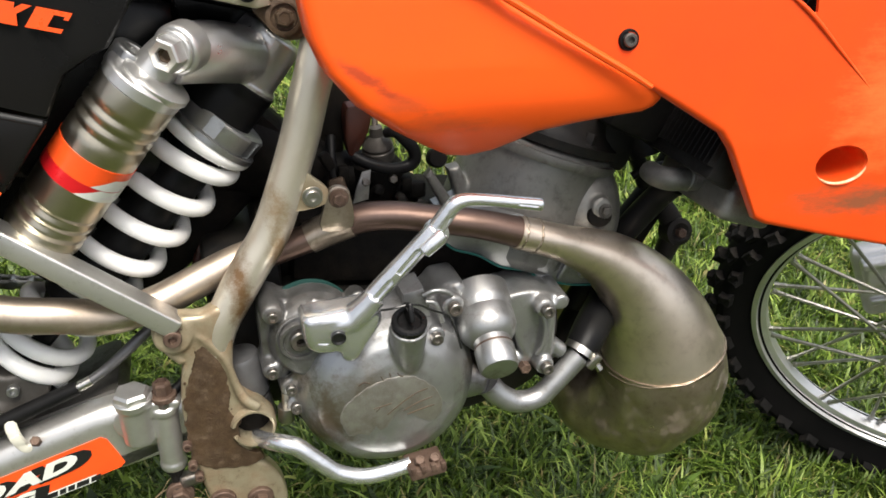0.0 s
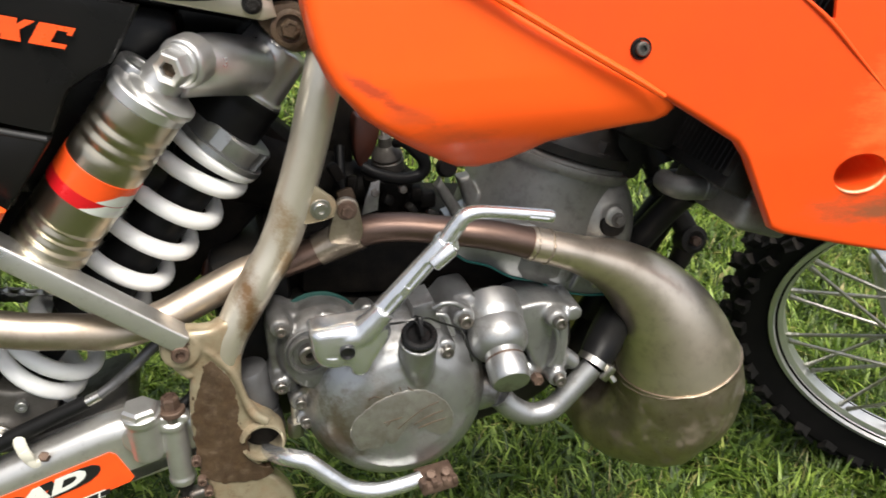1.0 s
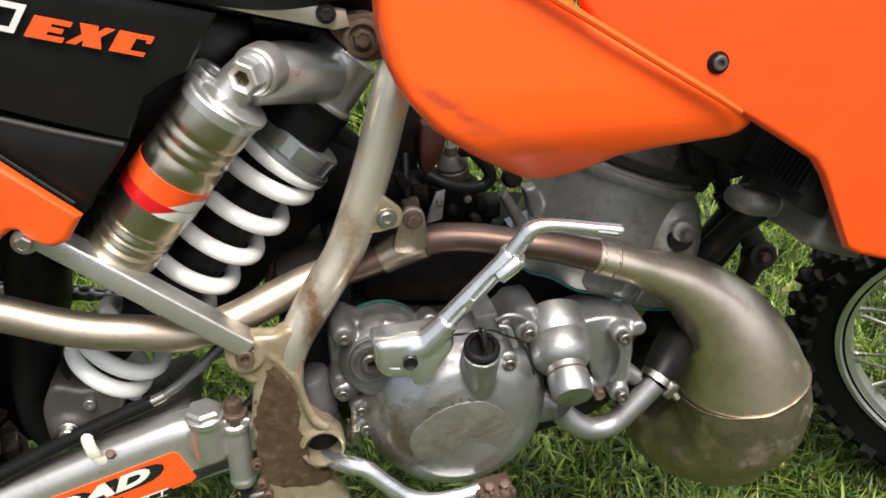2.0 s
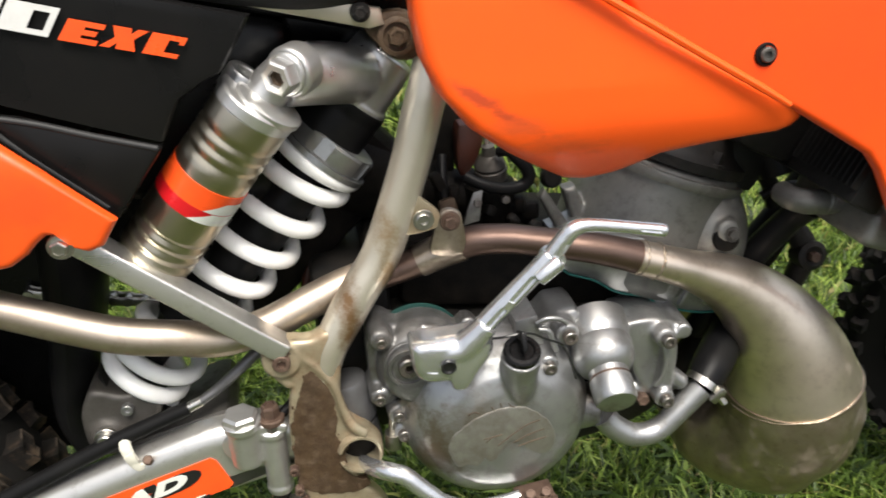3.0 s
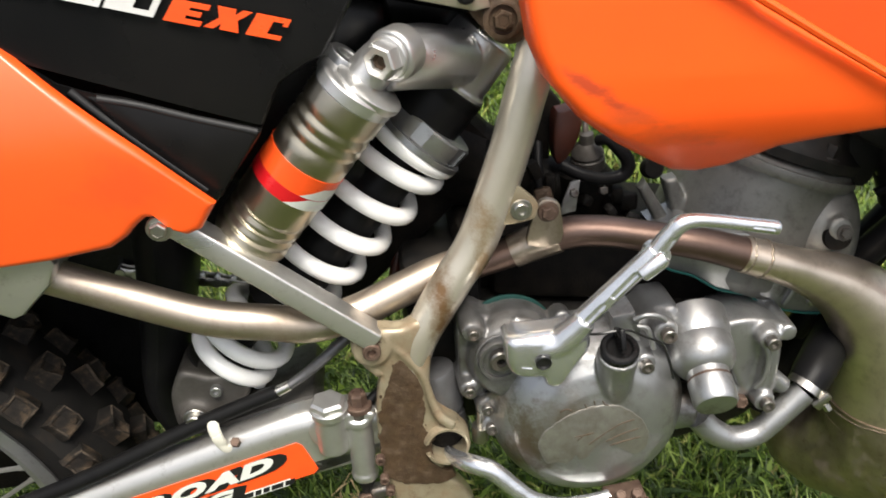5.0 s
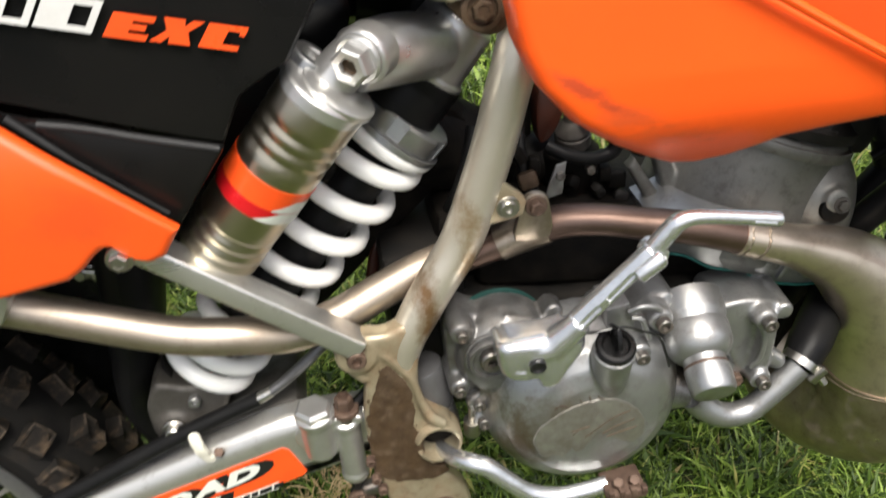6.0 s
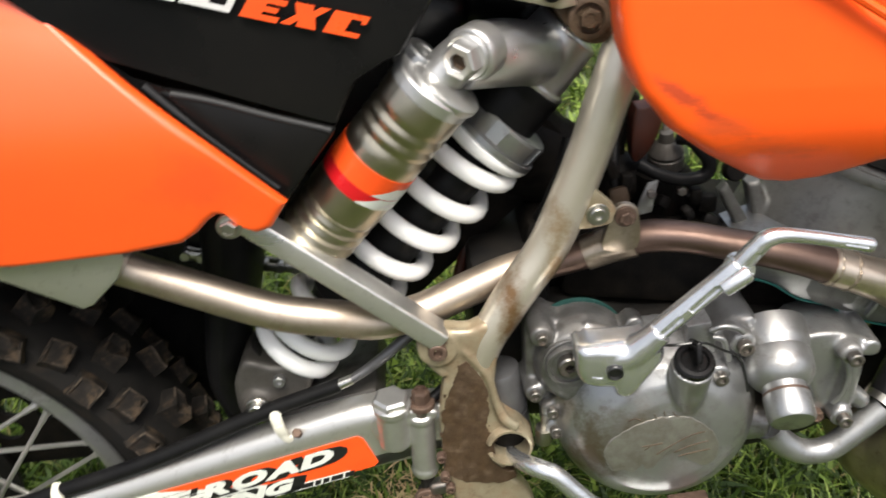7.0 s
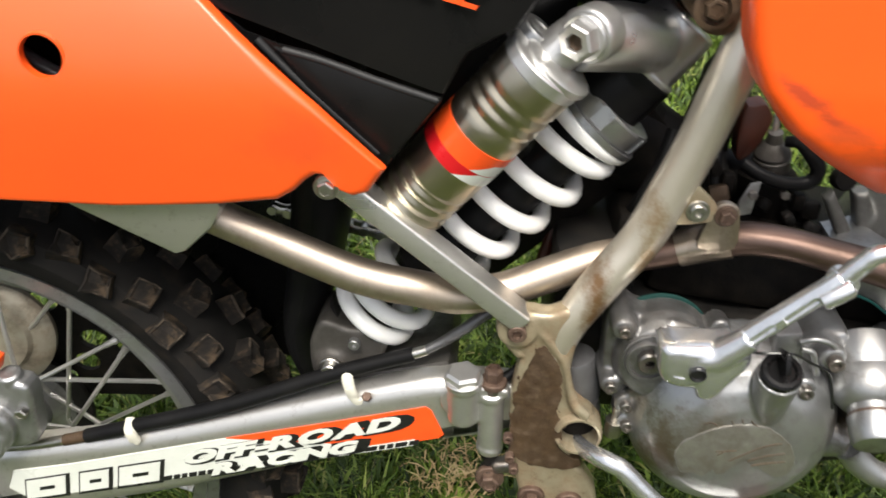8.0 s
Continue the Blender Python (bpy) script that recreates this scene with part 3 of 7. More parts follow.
def build_straw():
    """Dry blades lying on the lawn beside the bike."""
    rng = random.Random(8)
    bm = fresh()
    for k in range(240):
        x, y, a = rng.gauss(-0.060, 0.040), rng.gauss(0.24, 0.035), rng.uniform(0, math.pi)
        d, w, z = Vector((math.cos(a), math.sin(a), rng.uniform(-0.3, 0.3))), rng.uniform(0.0006, 0.0016), rng.uniform(0.02, 0.055)
        q = Vector((-math.sin(a), math.cos(a), 0)) * w
        p = Vector((x, y, z))
        h = d * rng.uniform(0.006, 0.022)
        up = Vector((0, 0, rng.uniform(0.003, 0.010)))
        v = [bm.verts.new(c) for c in (p - h - q * 0.4, p - h + q * 0.4, p + q + up, p - q + up, p + h + q * 0.3, p + h - q * 0.3)]
        bm.faces.new((v[0], v[1], v[2], v[3]))
        bm.faces.new((v[3], v[2], v[4], v[5]))
    ob = part("straw", bm, STRAW, None)
    return tagged(ob, "dry yellow grass blades lying on the lawn", "straw", kind="stuff")


build_straw()


# ---- wheels ----
def build_wheel(name, centre, normal, lip, outer, half, knob_rows, sections, knob_size, dish, label, muddy=True, spin_at=3, rim_metal=None, spoke_metal=None):
    """Hub with tyre, rim, spokes and knobs. normal points out of the right-hand face."""
    a, u, v = basis(normal)
    c = Vector(centre)
    m = Matrix((u, v, a)).transposed().to_4x4()
    m.translation = c
    hub = part(name, lathe(fresh(), c - a * 0.06, a, [(0, 0.03), (0.008, 0.055), (0.014, 0.055), (0.02, 0.03), (0.06, 0.025), (0.098, 0.03), (0.104, 0.058), (0.112, 0.058), (0.12, 0.03), (0.135, 0.02)]), CAST, bike, label)
    rw = half * 0.44
    body = [(lip - 0.012, -rw + 0.004), (lip + 0.006, -rw), (lip + 0.022, -half * 0.82), (lip + (outer - lip) * 0.52, -half * 0.93), (outer - 0.022, -half * 0.84), (outer - 0.013, -half * 0.5), (outer - 0.010, 0)]
    prof = body + [(r, -h) for r, h in body[-2::-1]]
    bm = fresh()
    rings(bm, [[c + a * h + (u * math.cos(t) + v * math.sin(t)) * r for r, h in prof] for t in [2 * math.pi * i / 96 for i in range(97)]], closed=False, cap=False)
    bmesh.ops.remove_doubles(bm, verts=bm.verts, dist=1e-5)
    bmesh.ops.recalc_face_normals(bm, faces=bm.faces)
    part("tyre", bm, TYRE if muddy else CLEAN_TYRE, hub, "black off-road tyre with dried mud" if muddy else "clean black off-road tyre")
    prof = [(lip, -rw - 0.001), (lip + 0.001, -rw + 0.003), (lip - 0.010, -rw + 0.004), (lip - 0.013, -rw * 0.55), (lip - 0.024, -rw * 0.4), (lip - 0.026, 0), (lip - 0.024, rw * 0.4), (lip - 0.013, rw * 0.55),
            (lip - 0.010, rw - 0.004), (lip + 0.001, rw - 0.003), (lip, rw + 0.001), (lip - 0.012, rw + 0.002), (lip - 0.017, rw * 0.6), (lip - 0.031, rw * 0.42), (lip - 0.032, 0), (lip - 0.031, -rw * 0.42), (lip - 0.017, -rw * 0.6), (lip - 0.012, -rw - 0.002)]
    deep = 1.0 if muddy else 0.58
    prof = [(lip + (r - lip) * deep, h) for r, h in prof]
    bm = fresh()
    loops = [[c + a * h + (u * math.cos(t) + v * math.sin(t)) * r for r, h in prof] for t in [2 * math.pi * i / 96 for i in range(97)]]
    rings(bm, loops, closed=True, cap=False)
    bmesh.ops.remove_doubles(bm, verts=bm.verts, dist=1e-5)
    bmesh.ops.recalc_face_normals(bm, faces=bm.faces)
    part("rim", bm, rim_metal or RIM, hub, "aluminium rim, greyed for the dark ground it mirrors" if muddy else "silver aluminium rim")
    # spokes, laced crosswise between the two hub flanges and the rim
    meshes = []
    for side in (-1, 1):
        for lean in (-1, 1):
            bm = fresh()
            t1 = radians(lean * 58)
            p0 = Vector((0.054 * math.cos(t1), 0.054 * math.sin(t1), side * dish))
            p1 = Vector((lip - (0.034 if muddy else 0.021), 0, side * 0.006))
            lathe(bm, p0, p1 - p0, [(0, 0.0026), ((p1 - p0).length - 0.017, 0.0025), ((p1 - p0).length - 0.016, 0.0032), ((p1 - p0).length - 0.006, 0.0034), ((p1 - p0).length - 0.005, 0.0042), ((p1 - p0).length, 0.0042)], 8)
            me = bpy.data.meshes.new("spoke")
            bm.to_mesh(me)
            bm.free()
            me.materials.append(spoke_metal or STEEL)
            meshes.append(me)
    for i in range(36):
        me = meshes[i % 4]
        shared("spoke", me, hub, m @ pose(0, 0, 0, 0, 0, 20 * (i // 2) + (1.6 if i % 2 else -1.6) + spin_at))
    rng = random.Random(5)
    kinds = []
    for kind in range(6):
        bm = fresh()
        n = 5 if kind % 3 == 2 else 4
        spin = 0.5 + rng.uniform(-0.14, 0.14)
        edge = [(math.cos(2 * math.pi * (q + spin + rng.uniform(-0.07, 0.07)) / n) * rng.uniform(0.54, 0.78) * knob_size[0], math.sin(2 * math.pi * (q + spin + rng.uniform(-0.07, 0.07)) / n) * rng.uniform(0.54, 0.78) * knob_size[1]) for q in range(n)]
        torn = []
        for (y0, z0), (y1, z1) in zip(edge, edge[1:] + edge[:1]):
            f, g = rng.uniform(0.3, 0.7), rng.uniform(0.86, 1.14)
            torn += [(y0, z0), ((y0 + (y1 - y0) * f) * g, (z0 + (z1 - z0) * f) * g)]
        edge, n = torn, 2 * n
        tops = [rng.uniform(-0.0045, 0.0015) for q in range(n)]
        loops = [[Vector((x * knob_size[2] + (dz if x > 0 else 0), y * s, z * s)) for (y, z), dz in zip(edge, tops)] for x, s in ((-0.5, 1.12), (0.40, 1.0), (0.5, 0.93), (0.5, 0.80), (0.44, 0.70))]
        rings(bm, loops)
        bmesh.ops.recalc_face_normals(bm, faces=bm.faces)
        me = bpy.data.meshes.new("knob")
        bm.to_mesh(me)
        bm.free()
        me.materials.append(KNOB if muddy else TYRE)
        me.materials.append(KNOB_EDGE if muddy else CLEAN_TYRE)
        for q, p in enumerate(me.polygons):
            p.material_index = 1 if n <= q < 3 * n and (q * 5 + kind) % 7 < 3 else 0
        kinds.append(me)
    for i in range(sections):
        for k, (r, h, tilt, phase) in enumerate(knob_rows):
            ang = 360 * (i + phase) / sections
            shared("knob", kinds[rng.randrange(6)], hub, m @ pose(0, 0, 0, 0, 0, ang) @ pose(r, 0, h, rng.uniform(-8, 8), tilt, rng.uniform(-4, 4)))
    return hub


REAR = (-0.545, 0.0, 0.33)
rear_rows = [(0.318, -0.017, 0, 0.0), (0.318, 0.017, 0, 0.5), (0.306, -0.046, 35, 0.5), (0.306, 0.046, -35, 0.0), (0.297, 0.0555, -64, 0.5), (0.297, -0.0555, 64, 0.0)]
# the rear rim's dim reflection is put into its darker metal
rear_wheel = build_wheel("rear_wheel", REAR, (0, -1, 0), 0.2425, 0.322, 0.062, rear_rows, 25, (0.025, 0.024, 0.021), 0.03, "spoked rear wheel with knobbly tyre", spin_at=11, rim_metal=CAST, spoke_metal=ALU)
bm = fresh()
lathe(bm, (REAR[0], 0.046, REAR[2]), (0, 1, 0), [(0, 0.03), (0, 0.075), (0.006, 0.075), (0.006, 0.03), (0, 0.03)], 64)
part("sprocket", bm, DARK, rear_wheel, "dark rear sprocket")
bm = fresh()
plate(bm, rounded([(-0.64, 0.345), (-0.528, 0.345), (-0.448, 0.346), (-0.345, 0.356), (-0.352, 0.40), (-0.372, 0.46), (-0.42, 0.51), (-0.50, 0.545), (-0.62, 0.545)], 3), 0.055, 0.061, 0.002)
guard = part("sprocket_guard", bm, OILY_SHADE, rear_wheel, "black plate with round holes on the chain side")
for x, z, r in ((-0.454, 0.423, 0.016), (-0.467, 0.392, 0.015), (-0.421, 0.414, 0.011), (-0.515, 0.369, 0.012), (-0.492, 0.372, 0.010), (-0.520, 0.420, 0.016), (-0.50, 0.47, 0.016)):
    tool = lathe(fresh(), (x, 0.04, z), (0, 1, 0), [(0, r), (0.04, r)], 20)
    bmesh.ops.scale(tool, vec=(1, 1, 0.78), space=Matrix.Translation((-x, 0, -z)), verts=tool.verts)
    cut(guard, tool)
bm = fresh()
lathe(bm, (-0.535, 0.020, 0.452), (0.15, -1, 0.1), [(0, 0.060), (0.006, 0.060), (0.012, 0.054), (0.014, 0.040), (0.020, 0.036), (0.020, 0.0)], 48)
part("hub_carrier", bm, STAINED_DISC, rear_wheel, "pale cast disc behind the spokes")
FRONT, FRONT_N = (0.969, -0.028, 0.347), (-0.64, -0.669, -0.378)
front_rows = [(0.296, 0.0445, -68, 0.5), (0.322, -0.012, 0, 0.0), (0.322, 0.012, 0, 0.5), (0.312, 0.032, -35, 0.0), (0.312, -0.032, 35, 0.5)]
front_wheel = build_wheel("front_wheel", FRONT, FRONT_N, 0.26, 0.328, 0.046, front_rows, 38, (0.019, 0.016, 0.014), 0.026, "spoked front wheel turned to the right", muddy=False)


def build_front_brake():
    bm = fresh()
    block(bm, (0.935, 0.085, 0.395), (0.070, 0.040, 0.105), (0, -22, -40), 0.012, 3)
    block(bm, (0.915, 0.070, 0.415), (0.050, 0.030, 0.050), (0, -22, -40), 0.008, 3)
    for k in range(3):
        block(bm, (0.912 + 0.014 * k, 0.068 + 0.002 * k, 0.430 - 0.030 * k), (0.052, 0.034, 0.010), (0, -22, -40), 0.003)
    return fused(part("front_caliper", bm, HEAD_CAST, bike, "silver ribbed front brake caliper behind the spokes"), 0.002, 3)


build_front_brake()


# ---- frame ----
def build_frame():
    bm = fresh()
    tube(bm, [(0.168, -0.070, 0.89, 0.0162), (0.151, -0.084, 0.825, 0.0162), (0.141, -0.090, 0.792, 0.0162), (0.134, -0.091, 0.771, 0.0162), (0.120, -0.092, 0.726, 0.0162), (0.094, -0.093, 0.660, 0.0165), (0.072, -0.096, 0.627, 0.0163), (0.055, -0.099, 0.602, 0.0160), (0.041, -0.102, 0.578, 0.0145), (0.031, -0.103, 0.545, 0.0115)], 22)
    frame_ob = part("frame", bm, FRAME_PAINT, bike, "silver painted steel frame, worn and stained")
    bm = fresh()
    lug = [(-0.017, 0.584), (-0.010, 0.593), (0.003, 0.597), (0.016, 0.595), (0.027, 0.595), (0.040, 0.600), (0.050, 0.585), (0.046, 0.545), (0.046, 0.519), (0.055, 0.505), (0.068, 0.495), (0.073, 0.478), (0.067, 0.462), (0.052, 0.456),
           (0.056, 0.440), (0.068, 0.425), (0.078, 0.402), (0.074, 0.375), (0.02, 0.375), (0.008, 0.405), (0.001, 0.450), (-0.003, 0.500), (0.001, 0.535), (0.004, 0.555), (-0.008, 0.562)]
    plate(bm, rounded(lug, 3), -0.114, -0.096, 0.005, 3)
    # raised flanges along both sides of the worn web
    tube(bm, [(0.016, -0.111, 0.580, 0.0040), (0.028, -0.113, 0.566, 0.0035), (0.040, -0.114, 0.547, 0.0035), (0.046, -0.115, 0.522, 0.0040), (0.052, -0.117, 0.507, 0.005), (0.062, -0.117, 0.497, 0.005)], 10)
    tube(bm, [(-0.006, -0.111, 0.565, 0.004), (0.004, -0.112, 0.552, 0.0032)], 10)
    tube(bm, [(0.000, -0.106, 0.579, 0.0175), (0.000, -0.1165, 0.580, 0.0158)], 28)
    ob = fused(part("footpeg_plate", bm, PLATE_PAINT, frame_ob, "cast frame plate with cream paint"), 0.0016, 5)
    cut(ob, lathe(fresh(), (0.056, -0.14, 0.477), (0, 1, 0), [(0, 0.0168), (0.06, 0.0168)], 28))
    bm = fresh()
    worn = [(0.0215, 0.5665), (0.027, 0.5600), (0.033, 0.5500), (0.0390, 0.5360), (0.0385, 0.5240), (0.0395, 0.5120), (0.0385, 0.5030), (0.0375, 0.494), (0.0460, 0.4845), (0.0420, 0.4720), (0.0430, 0.4560), (0.0520, 0.4480), (0.0610, 0.4440), (0.0575, 0.4370), (0.0450, 0.4330), (0.0250, 0.4360), (0.0150, 0.4380), (0.0060, 0.4440),
            (-0.0005, 0.4470), (-0.0020, 0.4633), (-0.0010, 0.482), (0.0000, 0.5006), (0.0010, 0.5160), (0.0065, 0.5330), (0.0105, 0.5460), (0.0160, 0.5570)]
    fringe = []
    for k, (x, z) in enumerate(rounded(worn, 9)):
        w = 0.0016 * noise.noise((x * 260, z * 260, 1)) + 0.0022 * noise.noise((x * 95, z * 95, 7))
        fringe.append((x + w, z + 0.0018 * noise.noise((x * 190, z * 190, 4))))
    plate(bm, fringe, -0.1149, -0.108, 0.0003, 1)
    part("worn_patch", bm, RUST, frame_ob, "brown rusty bare steel rubbed by boots", smooth=False)
    # islands of bare steel round the frayed edge
    rng = random.Random(3)
    for k in range(34):
        x, z = rng.choice(fringe)
        x, z, r = x + rng.gauss(0, 0.0028), z + rng.gauss(0, 0.0034), rng.uniform(0.0005, 0.0016)
        if 0.002 < x < 0.042 and z > 0.49:
            bm = fresh()
            plate(bm, [(x + r * math.cos(q) * rng.uniform(0.5, 1.3), z + r * math.sin(q) * rng.uniform(0.6, 1.8)) for q in [0.7 * n for n in range(9)]], -0.11455, -0.110)
            part("paint_chip", bm, RUST, frame_ob, smooth=False)
    bm = fresh()
    lathe(bm, (0.056, -0.121, 0.477), (0, 1, 0), [(0, 0.0168), (0, 0.0188), (0.004, 0.0205), (0.022, 0.0205), (0.022, 0.0168), (0, 0.0168)], 32)
    collar = part("pivot_collar", bm, PLATE_PAINT, frame_ob)
    b2 = fresh()
    block(b2, (0.034, -0.112, 0.474), (0.030, 0.030, 0.012), (0, -15, 0), 0)
    cut(collar, b2)
    # black disc set in the bore, standing in for its shade
    bm = fresh()
    lathe(bm, (0.056, -0.094, 0.477), (0, -1, 0), [(0, 0.0166), (0.006, 0.0166), (0.0062, 0.0)], 24)
    part("pivot_bore_disc", bm, OILY_SHADE, frame_ob)
    bm = fresh()
    lathe(bm, (0.062, -0.078, 0.460), (-0.16, 0, 1), [(0, 0.018), (0.026, 0.018), (0.027, 0.0165), (0.030, 0.0165), (0.031, 0.0190), (0.068, 0.0190), (0.072, 0.0175), (0.074, 0.010)], 32)
    part("pivot_boss", bm, BOSS, frame_ob, "round grey engine mount boss")
    # strut up to the side panel
    bm = fresh()
    p0, p1 = Vector((-0.136, -0.1090, 0.7055)), Vector((0.0045, -0.1090, 0.5870))
    ang = math.degrees(math.atan2(p1.z - p0.z, p1.x - p0.x))
    mid = (p0 + p1) / 2
    block(bm, mid, ((p1 - p0).length, 0.025, 0.0175), (0, -ang, 0), 0.0022, 3)
    part("subframe_strut", bm, ALU, frame_ob, "bare aluminium square subframe strut")
    bolt(frame_ob, (0.0, -0.1145, 0.580), (0, -1, 0), 0.0076, RUSTY_BOLT, "strut_bolt", "rusty socket bolt", socket=True)
    bolt(frame_ob, (-0.139, -0.141, 0.713), (0, -1, 0), 0.0066, STEEL, "panel_bolt")
    bm = fresh()
    lathe(bm, (0.118, -0.098, 0.832), (0, -1, 0.1), [(0, 0.0145), (0.003, 0.0145), (0.004, 0.0125), (0.004, 0.0105), (0.001, 0.010)], 28)
    ring = part("shock_mount", bm, RUST, frame_ob, "dark recessed mount with a bolt")
    bolt(ring, (0.118, -0.0980, 0.832), (0, -1, 0.1), 0.0075, RUST, "mount_bolt", "brown hex bolt", washer=False)
    for x, z in ((-0.003, 0.470), (0.003, 0.435), (-0.001, 0.448)):
        bolt(frame_ob, (x, -0.118, z), (0, -1, 0), 0.0042, RUSTY_BOLT, washer=False, socket=True)
    for x, z in ((0.020, 0.400), (0.054, 0.395)):
        bolt(frame_ob, (x, -0.118, z), (0, -1, 0), 0.0085, RUSTY_BOLT, "footpeg_bolt", "rusty hex bolt")
    # seat rail with its bracket
    bm = fresh()
    plate(bm, [(-0.02, 0.886), (0.03, 0.873), (0.107, 0.854), (0.109, 0.842), (0.098, 0.840), (0.03, 0.858), (-0.02, 0.872)], -0.104, -0.096, 0.002)
    part("seat_rail", bm, FRAME_PAINT, frame_ob, "cream painted rail under the seat")
    # bracket coloured dark brown in place of the shadow that lies on it
    bm = fresh()
    plate(bm, rounded([(0.094, 0.842), (0.108, 0.850), (0.128, 0.849), (0.137, 0.835), (0.133, 0.816), (0.118, 0.814), (0.106, 0.824)], 3), -0.098, -0.085, 0.003)
    part("rail_bracket", bm, RUST, frame_ob, "frame bracket, the brown shadow on it put into the colour")
    bolt(frame_ob, (0.092, -0.106, 0.853), (0, -1, 0), 0.0052, DARK, "rail_bolt")
    # front down tube behind the exhaust
    bm = fresh()
    tube(bm, [(0.385, -0.01, 0.40, 0.014), (0.42, -0.01, 0.47, 0.016), (0.53, -0.01, 0.65, 0.018), (0.58, -0.01, 0.78, 0.018)], 16)
    part("down_tube", bm, OILY_SHADE, frame_ob)
    bm = fresh()
    tube(bm, [(0.505, -0.02, 0.605, 0.010), (0.522, -0.025, 0.570, 0.013), (0.516, -0.02, 0.535, 0.011)], 14)
    lathe(bm, (0.522, -0.022, 0.568), (0, -1, 0.2), [(0, 0.016), (0.018, 0.015), (0.020, 0.010), (0.017, 0.006)], 24)
    part("mount_lug", bm, DARK, frame_ob, "dark engine mount lug")
    bolt(frame_ob, (0.522, -0.040, 0.571), (0, -1, 0.2), 0.0055, RUSTY_BOLT, "lug_bolt", "rusty bolt", washer=False)
    # exhaust tab on the tube
    bm = fresh()
    plate(bm, rounded([(0.108, 0.712), (0.122, 0.709), (0.1300, 0.7015), (0.1409, 0.6902), (0.1395, 0.6800), (0.1356, 0.6761), (0.1160, 0.6734), (0.102, 0.678)], 4), -0.104, -0.098, 0.0015)
    part("exhaust_tab", bm, PLATE_PAINT, frame_ob)
    bolt(frame_ob, (0.1276, -0.104, 0.6857), (0, -1, 0), 0.0062, STEEL, "tab_bolt", socket=True, tall=0.7)
    return frame_ob


build_frame()


# ---- shock ----
SPRING_PHASE = 0.15


def build_shock():
    head, low = Vector((0.056, -0.03, 0.743)), Vector((-0.171, -0.03, 0.494))
    top = Vector((0.0640, -0.03, 0.7365))
    hx, ax = (low - head).normalized(), (low - top).normalized()
    bm = fresh()
    lathe(bm, top - ax * 0.02, ax, [(0, 0.02), (0.02, 0.024), (0.12, 0.024), (0.20, 0.024), (0.205, 0.009), (0.30, 0.009)], 28)
    body = part("shock_absorber", bm, RUBBER, bike, "rear shock with white coil spring and champagne reservoir")
    bm = fresh()
    lathe(bm, head - hx * 0.045, hx, [(0, 0.030), (0.004, 0.0345), (0.010, 0.0345), (0.012, 0.034), (0.016, 0.034), (0.018, 0.0345), (0.04, 0.0345)], 32)
    part("sleeve", bm, RUBBER, body, "black threaded sleeve")
    bm = fresh()
    lathe(bm, top - ax * 0.010, ax, [(0.003, 0.030), (0.003, 0.0380), (0.005, 0.0398), (0.019, 0.0398), (0.021, 0.0385), (0.021, 0.0425), (0.026, 0.0425), (0.026, 0.02)], 48)
    ring = part("spring_collar", bm, CAST, body, "slotted aluminium preload collar")
    for k in range(6):
        m = Matrix.Translation(top - ax * 0.003) @ ax.to_track_quat("Z", "Y").to_matrix().to_4x4() @ pose(0, 0, 0, 0, 0, k * 60 + 14)
        b2 = fresh()
        bmesh.ops.create_cube(b2, size=1, matrix=m @ pose(0.044, 0, 0.004) @ Matrix.Diagonal((0.012, 0.012, 0.016, 1)))
        cut(ring, b2)
    # coil spring, closed at both ends
    a, u, v = basis(ax)
    pts = []
    turns, s0, s1, tight, shut = 9.0, 0.0165, 0.286, 0.0158, 1.5
    for i in range(-12, int(turns * 28) + 1):
        k = i / 28
        along = s0 + tight * max(0, min(k, 1)) + (s1 - s0 - tight * (1 + shut)) * min(1, max(0, (k - 1) / (turns - 1 - shut))) + tight * max(0, k - turns + shut)
        t = 2 * math.pi * k + SPRING_PHASE
        p = top + a * along + (u * math.cos(t) + v * math.sin(t)) * 0.0347
        pts.append((*p, 0.0077))
    bm = fresh()
    loops = []
    for i, q in enumerate(pts):
        d = (Vector(pts[min(i + 1, len(pts) - 1)][:3]) - Vector(pts[max(i - 1, 0)][:3])).normalized()
        out = (a - d * a.dot(d)).normalized()
        w = d.cross(out)
        loops.append([Vector(q[:3]) + (out * math.cos(2 * math.pi * k / 12) + w * math.sin(2 * math.pi * k / 12)) * q[3] for k in range(12)])
    rings(bm, loops)
    bmesh.ops.recalc_face_normals(bm, faces=bm.faces)
    part("spring", bm, WHITE, body, "white painted coil spring with rust stains")
    bm = fresh()
    lathe(bm, top + ax * 0.293, ax, [(0, 0.02), (0.0, 0.035), (0.004, 0.035), (0.007, 0.033), (0.012, 0.026), (0.018, 0.02)], 32)
    part("spring_seat", bm, DARK, body)
    bm = fresh()
    lathe(bm, top + ax * 0.19, ax, [(0, 0.012), (0, 0.028), (0.02, 0.030), (0.024, 0.026), (0.04, 0.02)], 24)
    part("bump_stop", bm, DARK, body)
    # lower fork on the swingarm
    bm = fresh()
    tube(bm, [(*(top + ax * 0.305), 0.02), (*(low + Vector((0, 0, 0.006))), 0.02)], 16)
    plate(bm, rounded([(-0.183, 0.512), (-0.180, 0.528), (-0.170, 0.545), (-0.158, 0.543), (-0.146, 0.538), (-0.122, 0.536), (-0.112, 0.520), (-0.130, 0.490), (-0.160, 0.476), (-0.180, 0.484)], 3), -0.066, -0.012, 0.004)
    lathe(bm, (-0.163, -0.071, 0.500), (0, 1, 0), [(0, 0.012), (0.002, 0.015), (0.06, 0.015)], 20)
